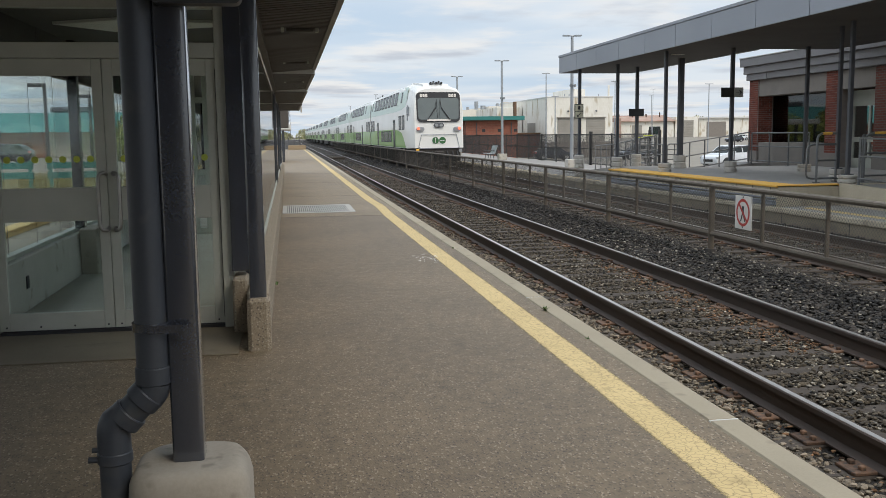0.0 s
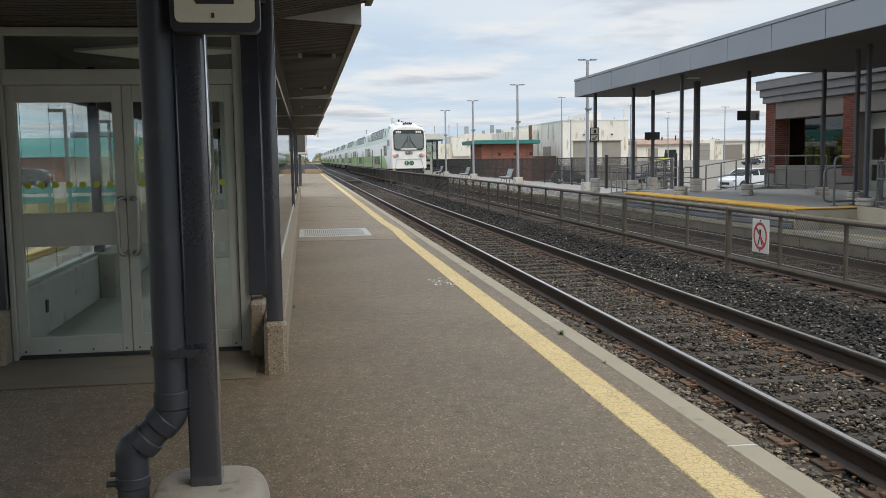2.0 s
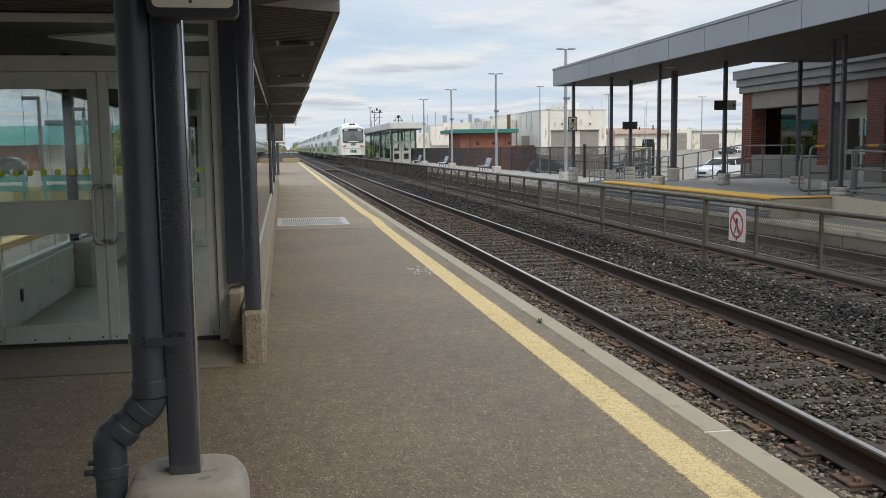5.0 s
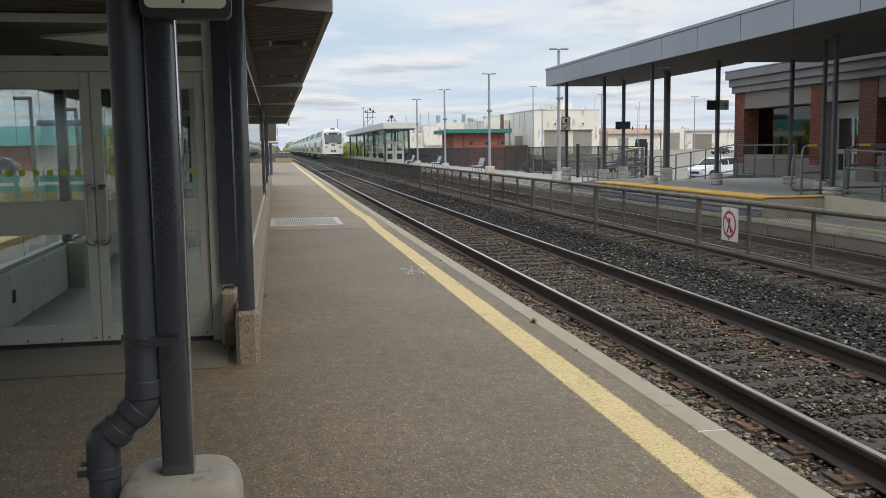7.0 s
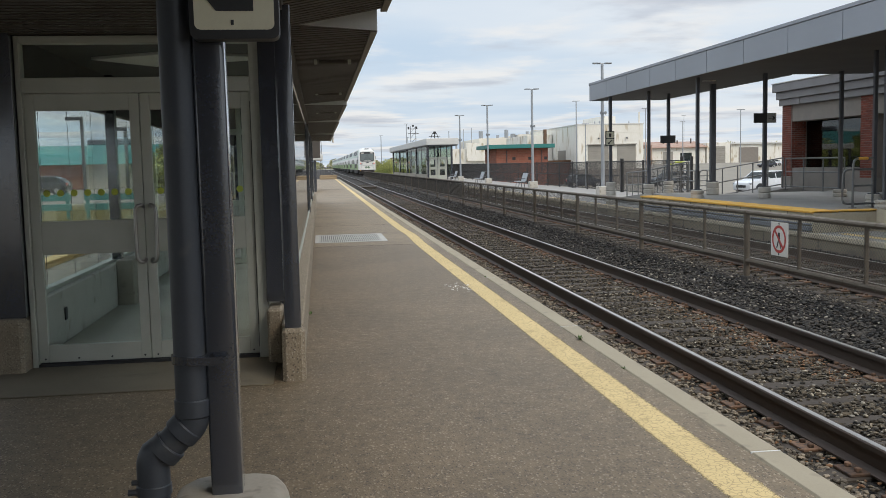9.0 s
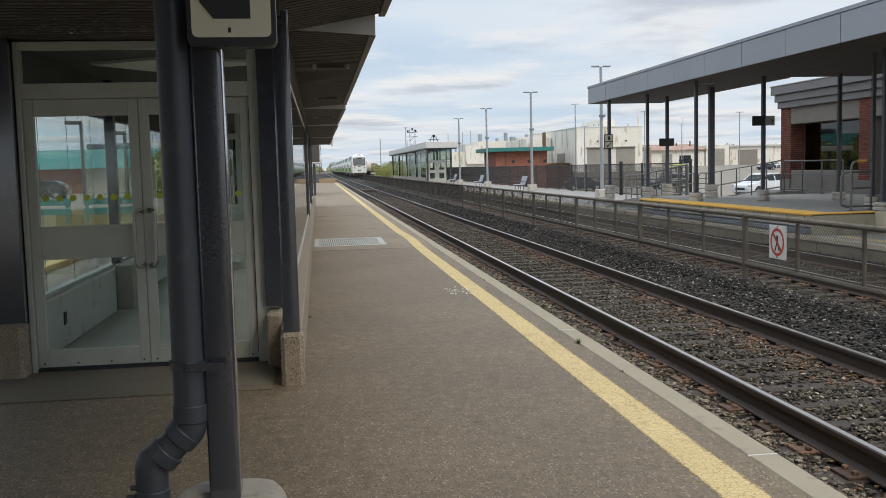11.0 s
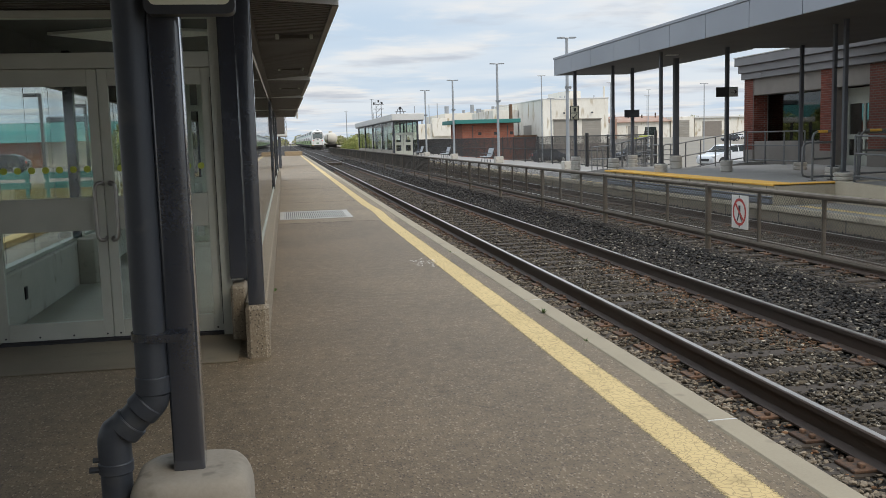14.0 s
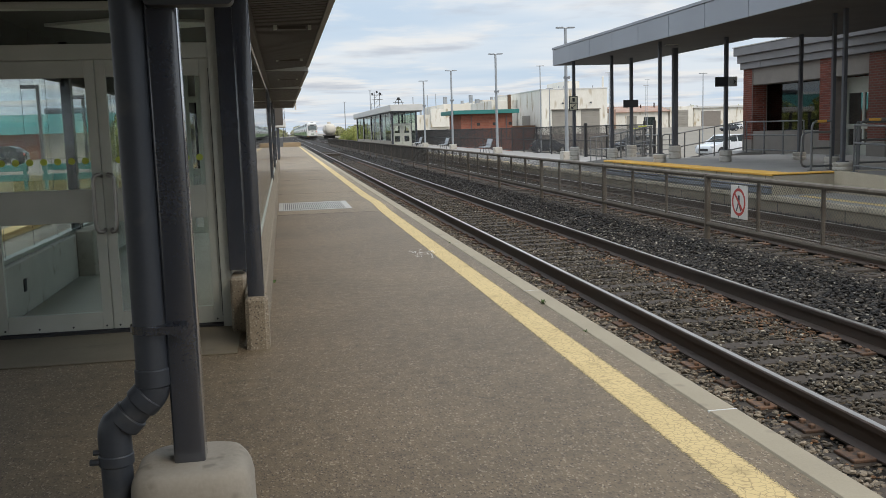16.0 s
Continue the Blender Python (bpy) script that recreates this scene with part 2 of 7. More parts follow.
def aggregate_mat(name, cement, tones, pit):
    """Cast concrete with its pebbles showing: round stones of several tones in cement, and dark open pits."""
    m = mat(name, cement, tuple(c * 0.8 for c in cement), 0.92, 5, 70, 0.5)
    n, l = m.node_tree.nodes, m.node_tree.links
    b = n["Principled BSDF"]
    col = b.inputs["Base Color"].links[0].from_socket
    co = n.new("ShaderNodeTexCoord")
    for size, shift, pick, reach, tone in [(70, k * 3.7, 0.55, 0.34, c) for k, c in enumerate(tones)] + [(48, 11.0, 0.72, 0.26, pit), (95, 17.0, 0.72, 0.30, pit)]:
        mp = n.new("ShaderNodeMapping")
        mp.inputs["Location"].default_value = (shift, shift * 0.4, shift * 0.7)
        l.new(co.outputs["Object"], mp.inputs[0])
        v2, s2, near, sel, both, mx = (n.new("ShaderNodeTexVoronoi"), n.new("ShaderNodeSeparateColor"), n.new("ShaderNodeMath"), n.new("ShaderNodeMath"), n.new("ShaderNodeMath"), n.new("ShaderNodeMix"))
        v2.inputs["Scale"].default_value = size
        l.new(mp.outputs[0], v2.inputs["Vector"])
        l.new(v2.outputs["Color"], s2.inputs[0])
        near.operation, near.inputs[1].default_value = "LESS_THAN", reach
        sel.operation, sel.inputs[1].default_value = "GREATER_THAN", pick
        both.operation = "MULTIPLY"
        l.new(v2.outputs["Distance"], near.inputs[0])
        l.new(s2.outputs["Green"], sel.inputs[0])
        l.new(near.outputs[0], both.inputs[0])
        l.new(sel.outputs[0], both.inputs[1])
        mx.data_type = "RGBA"
        mx.inputs["B"].default_value = (*tone, 1)
        l.new(both.outputs[0], mx.inputs[0])
        l.new(col, mx.inputs["A"])
        col = mx.outputs["Result"]
    l.new(col, b.inputs["Base Color"])
    return m


ASPHALT = asphalt_mat("asphalt", (0.100, 0.072, 0.043), (0.158, 0.117, 0.070), (0.265, 0.212, 0.142), 0.075)
ASPHALT_OLD = asphalt_mat("old_asphalt", (0.122, 0.089, 0.053), (0.207, 0.156, 0.096), (0.33, 0.268, 0.18), 0.08)
CONCRETE = mat("concrete", (0.345, 0.310, 0.255), (0.27, 0.24, 0.195), 0.88, 3, 60, 0.25, spot=(0.22, 0.195, 0.16), spot_at=0.62, spot_scale=12)
TIMBER = mat("weathered_tan_timber", (0.36, 0.27, 0.165), (0.27, 0.20, 0.125), 0.85, 3, 60, 0.2, stretch=(0.3, 1, 1))
KERB = mat("kerb_concrete", (0.292, 0.252, 0.182), (0.342, 0.298, 0.217), 0.9, 1.4, 90, 0.25, spot=(0.25, 0.212, 0.158), spot_at=0.64, spot_scale=5)
AGGREGATE = aggregate_mat("exposed_aggregate_concrete", (0.27, 0.22, 0.155), ((0.36, 0.30, 0.22), (0.19, 0.15, 0.105), (0.42, 0.37, 0.29)), (0.075, 0.06, 0.045))
SLAB = mat("threshold_concrete", (0.185, 0.155, 0.105), (0.135, 0.112, 0.078), 0.88, 1.6, 70, 0.3, spot=(0.115, 0.096, 0.068), spot_at=0.66, spot_scale=3)
FLOOR_IN = mat("smooth_floor_concrete", (0.40, 0.37, 0.31), (0.30, 0.275, 0.225), 0.6, 0.8, 60, 0.1)


def cracked_paint(name, c1, c2, crack):
    """Old road paint with a net of fine dark cracks, worn through in places."""
    m = mat(name, c1, c2, 0.8, 1.6, 70, 0.4, spot=tuple(c * 0.86 for c in c2), spot_at=0.62, spot_scale=5)
    n, l = m.node_tree.nodes, m.node_tree.links
    b = n["Principled BSDF"]
    src = b.inputs["Base Color"].links[0].from_socket
    co = n.new("ShaderNodeTexCoord")
    wob = n.new("ShaderNodeTexNoise")
    wob.inputs["Scale"].default_value = 9
    l.new(co.outputs["Object"], wob.inputs["Vector"])
    mxv = n.new("ShaderNodeMix")
    mxv.data_type = "VECTOR"
    mxv.inputs["Factor"].default_value = 0.08
    l.new(co.outputs["Object"], mxv.inputs["A"])
    l.new(wob.outputs["Color"], mxv.inputs["B"])
    vo = n.new("ShaderNodeTexVoronoi")
    vo.feature = "DISTANCE_TO_EDGE"
    vo.inputs["Scale"].default_value = 25
    l.new(mxv.outputs["Result"], vo.inputs["Vector"])
    mr = n.new("ShaderNodeMapRange")
    mr.inputs[1].default_value, mr.inputs[2].default_value, mr.inputs[3].default_value, mr.inputs[4].default_value = 0.0, 0.065, 0.85, 0.0
    l.new(vo.outputs["Distance"], mr.inputs[0])
    mx = n.new("ShaderNodeMix")
    mx.data_type = "RGBA"
    mx.inputs["B"].default_value = (*crack, 1)
    l.new(mr.outputs[0], mx.inputs[0])
    l.new(src, mx.inputs["A"])
    l.new(mx.outputs["Result"], b.inputs["Base Color"])
    return m


YELLOW = cracked_paint("worn_yellow_paint", (0.66, 0.48, 0.20), (0.58, 0.42, 0.17), (0.27, 0.20, 0.10))


def worn_edges(m, centre, half, soft):
    """Lets a painted line break up towards its two long edges."""
    n, l = m.node_tree.nodes, m.node_tree.links
    b, out = n["Principled BSDF"], n["Material Output"]
    co, sp = n.new("ShaderNodeTexCoord"), n.new("ShaderNodeSeparateXYZ")
    l.new(co.outputs["Object"], sp.inputs[0])
    off, ab, nz, ad, mr = n.new("ShaderNodeMath"), n.new("ShaderNodeMath"), n.new("ShaderNodeTexNoise"), n.new("ShaderNodeMath"), n.new("ShaderNodeMapRange")
    off.operation, off.inputs[1].default_value, ab.operation = "SUBTRACT", centre, "ABSOLUTE"
    l.new(sp.outputs["X"], off.inputs[0])
    # the line swings out a little beside the grate
    sh, sq, ex, sw = n.new("ShaderNodeMapRange"), n.new("ShaderNodeMath"), n.new("ShaderNodeMath"), n.new("ShaderNodeMath")
    sh.clamp = False
    sh.inputs[1].default_value, sh.inputs[2].default_value = 21.3, 22.9
    l.new(sp.outputs["Y"], sh.inputs[0])
    sq.operation, ex.operation, ex.inputs[0].default_value = "MULTIPLY", "POWER", 0.3679
    l.new(sh.outputs[0], sq.inputs[0])
    l.new(sh.outputs[0], sq.inputs[1])
    l.new(sq.outputs[0], ex.inputs[1])
    sw.operation, sw.inputs[1].default_value = "MULTIPLY_ADD", -0.05
    l.new(ex.outputs[0], sw.inputs[0])
    l.new(off.outputs[0], sw.inputs[2])
    l.new(sw.outputs[0], ab.inputs[0])
    nz.inputs["Scale"].default_value, nz.inputs["Detail"].default_value, nz.inputs["Roughness"].default_value = 40, 8, 0.75
    l.new(co.outputs["Object"], nz.inputs["Vector"])
    ad.operation, ad.inputs[1].default_value = "MULTIPLY_ADD", 0.09
    l.new(nz.outputs["Fac"], ad.inputs[0])
    l.new(ab.outputs[0], ad.inputs[2])
    mr.inputs[1].default_value, mr.inputs[2].default_value = half + 0.045 - soft, half + 0.045 + soft
    l.new(ad.outputs[0], mr.inputs[0])
    tr, mx = n.new("ShaderNodeBsdfTransparent"), n.new("ShaderNodeMixShader")
    l.new(mr.outputs[0], mx.inputs[0])
    l.new(b.outputs[0], mx.inputs[1])
    l.new(tr.outputs[0], mx.inputs[2])
    l.new(mx.outputs[0], out.inputs["Surface"])
    return m


LINE = worn_edges(cracked_paint("worn_yellow_line", (0.63, 0.485, 0.235), (0.545, 0.415, 0.20), (0.27, 0.20, 0.10)), 2.008, 0.116, 0.012)
TACTILE = mat("yellow_edge_strip", (0.82, 0.45, 0.075), (0.70, 0.385, 0.065), 0.7, 1, 40, 0.2)
STEEL_DARK = mat("dark_blue_grey_paint", (0.029, 0.034, 0.045), (0.037, 0.042, 0.054), 0.20, 2.5, 120, 0.0, rough2=0.26, clear=1.0)
for _inp, _val in (("Coat IOR", 1.75), ("Coat Roughness", 0.12)):
    STEEL_DARK.node_tree.nodes["Principled BSDF"].inputs[_inp].default_value = _val
PIPE = mat("dark_pipe_paint", (0.043, 0.049, 0.060), (0.033, 0.038, 0.047), 0.38, 3, 90, 0.04, rough2=0.55, spot=(0.055, 0.058, 0.062), spot_at=0.62, spot_scale=9)
ALU = mat("anodised_aluminium", (0.47, 0.475, 0.41), (0.40, 0.405, 0.348), 0.45, 4, 160, 0.05, metal=0.12)
CHROME = mat("brushed_steel", (0.55, 0.54, 0.52), (0.45, 0.44, 0.42), 0.25, 8, 200, 0.04, metal=1.0)
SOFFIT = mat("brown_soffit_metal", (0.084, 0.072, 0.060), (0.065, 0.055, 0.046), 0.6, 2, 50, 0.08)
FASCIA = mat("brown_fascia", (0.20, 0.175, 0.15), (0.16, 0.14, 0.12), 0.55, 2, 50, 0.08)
PALE = mat("pale_end_panel", (0.60, 0.595, 0.57), (0.52, 0.515, 0.49), 0.6, 2, 40, 0.05)
GLASS = glass("clear_glass", (0.965, 0.99, 0.98), 0.98)
GLASS_SHELTER = glass("shelter_glass", (0.80, 0.86, 0.84), 0.97, top=0.22)
GLASS_WALL = glass("wall_glass", (0.75, 0.83, 0.82), 0.88)
GLASS_DOOR = glass("door_glass", (0.5, 0.56, 0.54), 0.62)
GLASS_DARK = glass("dark_window_glass", (0.26, 0.34, 0.30), 0.95)
RAIL_SIDE = mat("rail_steel", (0.055, 0.042, 0.034), (0.085, 0.055, 0.038), 0.6, 2, 40, 0.2, metal=0.3, stretch=(1, 0.15, 1))
RAIL_TOP = mat("polished_rail_head", (0.66, 0.63, 0.58), (0.54, 0.51, 0.47), 0.24, 2, 60, 0.05, metal=1.0, stretch=(1, 0.1, 1))
RUST = mat("rusty_plate", (0.150, 0.080, 0.044), (0.070, 0.046, 0.032), 0.9, 14, 70, 0.5, spot=(0.05, 0.038, 0.03), spot_at=0.56, spot_scale=22, vary=0.6)
TIE = mat("weathered_tie_timber", (0.066, 0.052, 0.040), (0.038, 0.030, 0.023), 0.9, 4, 60, 0.6, stretch=(0.2, 1, 1))
STONE = mat("ballast_stone", (0.042, 0.0345, 0.027), (0.0145, 0.012, 0.0095), 0.8, 12, 80, 0.2, vary=0.9, spot=(0.27, 0.235, 0.19), spot_at=0.655, spot_scale=13)
STONE_TAN = mat("dusty_ballast_stone", (0.082, 0.064, 0.041), (0.031, 0.0245, 0.017), 0.85, 12, 80, 0.2, vary=0.85, spot=(0.27, 0.235, 0.18), spot_at=0.63, spot_scale=16)
CHIP = mat("pale_chip_stone", (0.28, 0.25, 0.20), (0.16, 0.14, 0.11), 0.7, 12, 80, 0.2, vary=0.5)
RUST_GRIT = mat("rusty_grit_stone", (0.20, 0.105, 0.05), (0.085, 0.05, 0.03), 0.92, 12, 80, 0.2, vary=0.6)
STONE_PALE = mat("edge_gravel_stone", (0.20, 0.162, 0.115), (0.085, 0.069, 0.051), 0.88, 12, 80, 0.2, vary=0.75)
BALLAST = mat("ballast_bed", (0.028, 0.022, 0.016), (0.0125, 0.0102, 0.008), 0.95, 14, 30, 1.0, spot=(0.10, 0.088, 0.072), spot_at=0.62, spot_scale=9, depth=0.06)
GALV = mat("galvanised_tube", (0.160, 0.130, 0.098), (0.105, 0.084, 0.062), 0.6, 5, 80, 0.15, metal=0.25)
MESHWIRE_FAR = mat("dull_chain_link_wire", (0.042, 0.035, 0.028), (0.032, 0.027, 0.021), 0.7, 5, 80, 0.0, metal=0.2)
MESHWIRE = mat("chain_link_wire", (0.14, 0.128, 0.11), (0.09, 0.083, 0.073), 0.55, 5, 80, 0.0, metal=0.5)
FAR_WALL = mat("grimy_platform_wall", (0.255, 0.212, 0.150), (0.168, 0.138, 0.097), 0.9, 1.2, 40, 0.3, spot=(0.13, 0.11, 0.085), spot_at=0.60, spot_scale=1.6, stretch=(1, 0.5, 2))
FENDER = mat("blue_grey_fender", (0.245, 0.26, 0.29), (0.17, 0.18, 0.195), 0.6, 2, 40, 0.2, stretch=(1, 0.3, 1))
RAILING = mat("grey_steel_railing", (0.185, 0.187, 0.185), (0.145, 0.147, 0.146), 0.45, 5, 80, 0.05, metal=0.4)
COLGREY = mat("grey_steel_column", (0.085, 0.088, 0.098), (0.07, 0.072, 0.08), 0.45, 3, 80, 0.05)
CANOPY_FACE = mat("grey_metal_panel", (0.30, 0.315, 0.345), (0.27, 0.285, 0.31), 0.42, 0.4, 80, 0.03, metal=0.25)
# brownish grey with the shade beneath the canopy put into the colour
CANOPY_SOFFIT = mat("shaded_soffit", (0.085, 0.078, 0.072), (0.07, 0.065, 0.06), 0.7, 1, 60, 0.05)
PAVER = mat("grey_platform_concrete", (0.30, 0.285, 0.26), (0.25, 0.235, 0.215), 0.85, 0.8, 60, 0.2)
BRICK = brick_mat("red_brick", (0.19, 0.055, 0.034), (0.14, 0.042, 0.028), (0.15, 0.12, 0.10))
UNDER_JOINT = mat("dirty_joint", (0.07, 0.06, 0.048), (0.05, 0.043, 0.035), 0.9, 4, 60, 0.1)
MORTAR = mat("mortar", (0.26, 0.22, 0.19), (0.20, 0.17, 0.15), 0.9, 5, 60, 0.2)
BRICK_PIECE = mat("brick_piece", (0.20, 0.058, 0.036), (0.14, 0.042, 0.028), 0.88, 5, 60, 0.3, vary=0.28)
STUCCO = mat("grey_stucco", (0.245, 0.218, 0.19), (0.205, 0.182, 0.16), 0.85, 2, 80, 0.15)
CORNICE = mat("grey_cornice_metal", (0.215, 0.205, 0.205), (0.185, 0.178, 0.176), 0.6, 1.5, 80, 0.05)
WHITE = mat("train_white_paint", (0.80, 0.79, 0.745), (0.71, 0.70, 0.655), 0.3, 0.4, 30, 0.02, clear=0.3)
MINT = mat("train_pale_green_paint", (0.44, 0.56, 0.47), (0.40, 0.52, 0.43), 0.3, 0.4, 30, 0.02, clear=0.3)
GREEN = mat("train_green_paint", (0.17, 0.38, 0.055), (0.14, 0.33, 0.05), 0.3, 0.4, 30, 0.02, clear=0.3)
LOGO = mat("dark_green_logo", (0.045, 0.15, 0.05), None, 0.4, 3, 30, 0)
BLACK = mat("black_rubber", (0.018, 0.018, 0.02), (0.028, 0.028, 0.03), 0.55, 4, 60, 0.1)
TRAIN_GLASS = mat("train_window_glass", (0.030, 0.036, 0.036), (0.022, 0.026, 0.027), 0.22, 2, 30, 0.0, rough2=0.3)
TRAIN_GLASS.node_tree.nodes["Principled BSDF"].inputs["Specular IOR Level"].default_value = 0.12
SCREEN = mat("windshield_glass", (0.15, 0.17, 0.165), (0.12, 0.14, 0.138), 0.07, 2, 30, 0.0, rough2=0.12)
UNDER = mat("underframe", (0.03, 0.028, 0.026), (0.05, 0.042, 0.036), 0.8, 4, 60, 0.2)
LAMP_RED = glow("orange_red_lamp", (1.0, 0.16, 0.08), 1.2)
LAMP_GLASS = mat("lamp_lens", (0.35, 0.36, 0.36), (0.25, 0.26, 0.26), 0.12, 4, 30, 0)
SIGN_CREAM = mat("cream_sign_face", (0.66, 0.62, 0.46), (0.60, 0.56, 0.42), 0.5, 3, 60, 0.02)
SIGN_WHITE = mat("white_sign_face", (0.74, 0.70, 0.64), (0.66, 0.62, 0.56), 0.5, 6, 60, 0.02)
SIGN_GREY = mat("grey_sign_face", (0.42, 0.42, 0.40), (0.36, 0.36, 0.345), 0.5, 6, 60, 0)
SIGN_RED = mat("red_sign_ink", (0.50, 0.06, 0.04), (0.42, 0.05, 0.04), 0.5, 6, 60, 0)
SIGN_BLACK = mat("black_sign_ink", (0.02, 0.02, 0.022), (0.03, 0.03, 0.03), 0.45, 6, 60, 0)
WHITEWALL = mat("white_painted_block", (0.80, 0.775, 0.71), (0.66, 0.625, 0.54), 0.85, 0.35, 6, 0.1, spot=(0.44, 0.36, 0.24), spot_at=0.60, spot_scale=0.75, stretch=(1.6, 1.6, 0.45))
GREYDOOR = mat("grey_shutter", (0.32, 0.30, 0.26), (0.27, 0.25, 0.22), 0.7, 1, 20, 0.1)
ORANGE = brick_mat("orange_brick_wall", (0.28, 0.098, 0.062), (0.23, 0.08, 0.052), (0.25, 0.14, 0.10), 0.4, 0.2, 0.012)
TEAL = mat("teal_metal_roof", (0.03, 0.19, 0.17), (0.025, 0.16, 0.145), 0.45, 0.5, 20, 0.05)
BEIGE = mat("beige_wall", (0.72, 0.68, 0.60), (0.62, 0.58, 0.50), 0.85, 0.3, 10, 0.1)
FENCE_BLACK = mat("black_mesh_fence", (0.022, 0.022, 0.024), (0.03, 0.028, 0.027), 0.5, 3, 60, 0.0)
LIGHT_POLE = mat("galvanised_pole", (0.36, 0.38, 0.40), (0.30, 0.32, 0.335), 0.45, 2, 60, 0.05, metal=0.4)
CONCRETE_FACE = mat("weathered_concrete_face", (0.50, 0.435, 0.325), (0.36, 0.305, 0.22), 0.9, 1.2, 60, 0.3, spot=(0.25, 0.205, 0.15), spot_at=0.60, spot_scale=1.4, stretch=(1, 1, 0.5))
PEDESTAL = mat("pale_pedestal_concrete", (0.50, 0.47, 0.42), (0.41, 0.38, 0.33), 0.88, 3, 60, 0.2, spot=(0.30, 0.27, 0.23), spot_at=0.63, spot_scale=7)
RUST_ROOF = mat("rusty_sheet_roof", (0.26, 0.135, 0.09), (0.40, 0.31, 0.25), 0.85, 0.5, 8, 0.1)
GRASS = mat("dry_grass", (0.20, 0.19, 0.07), (0.30, 0.25, 0.11), 0.8, 3, 20, 0.0, vary=0.4)
# chrome made darker: the dark surroundings it mirrors are in this colour
HANDLE = mat("dark_handle_steel", (0.36, 0.345, 0.32), (0.26, 0.25, 0.23), 0.3, 8, 200, 0.04, metal=1.0)
LEAF_AUTUMN = mat("autumn_leaves", (0.33, 0.31, 0.15), (0.22, 0.235, 0.115), 0.7, 0.1, 4, 0.0, vary=0.5)
LEAF = mat("leaves", (0.20, 0.26, 0.07), (0.38, 0.36, 0.11), 0.7, 0.8, 14, 0.0, vary=0.5)
GROUND = mat("lot_ground", (0.185, 0.166, 0.135), (0.230, 0.206, 0.167), 0.9, 0.15, 8, 0.3, spot=(0.24, 0.22, 0.15), spot_at=0.64, spot_scale=0.12)
CAR_DARK = mat("dark_car_paint", (0.02, 0.025, 0.035), (0.015, 0.018, 0.026), 0.2, 2, 30, 0, clear=0.6)
CAR_WHITE = mat("white_car_paint", (0.60, 0.62, 0.64), (0.55, 0.57, 0.59), 0.2, 2, 30, 0, clear=0.6)
TANK = mat("tank_cream_paint", (0.62, 0.58, 0.50), (0.50, 0.45, 0.38), 0.5, 0.5, 10, 0.1)
DOT = mat("yellow_green_dot", (0.50, 0.56, 0.08), (0.45, 0.50, 0.07), 0.5, 6, 60, 0)
GRATE_MAT = mat("pale_grate", (0.50, 0.485, 0.445), (0.40, 0.385, 0.355), 0.6, 4, 60, 0.1, metal=0.2)
WEED = mat("weed_leaf", (0.06, 0.11, 0.03), (0.10, 0.14, 0.04), 0.7, 20, 80, 0)

# ---- mesh tools ----


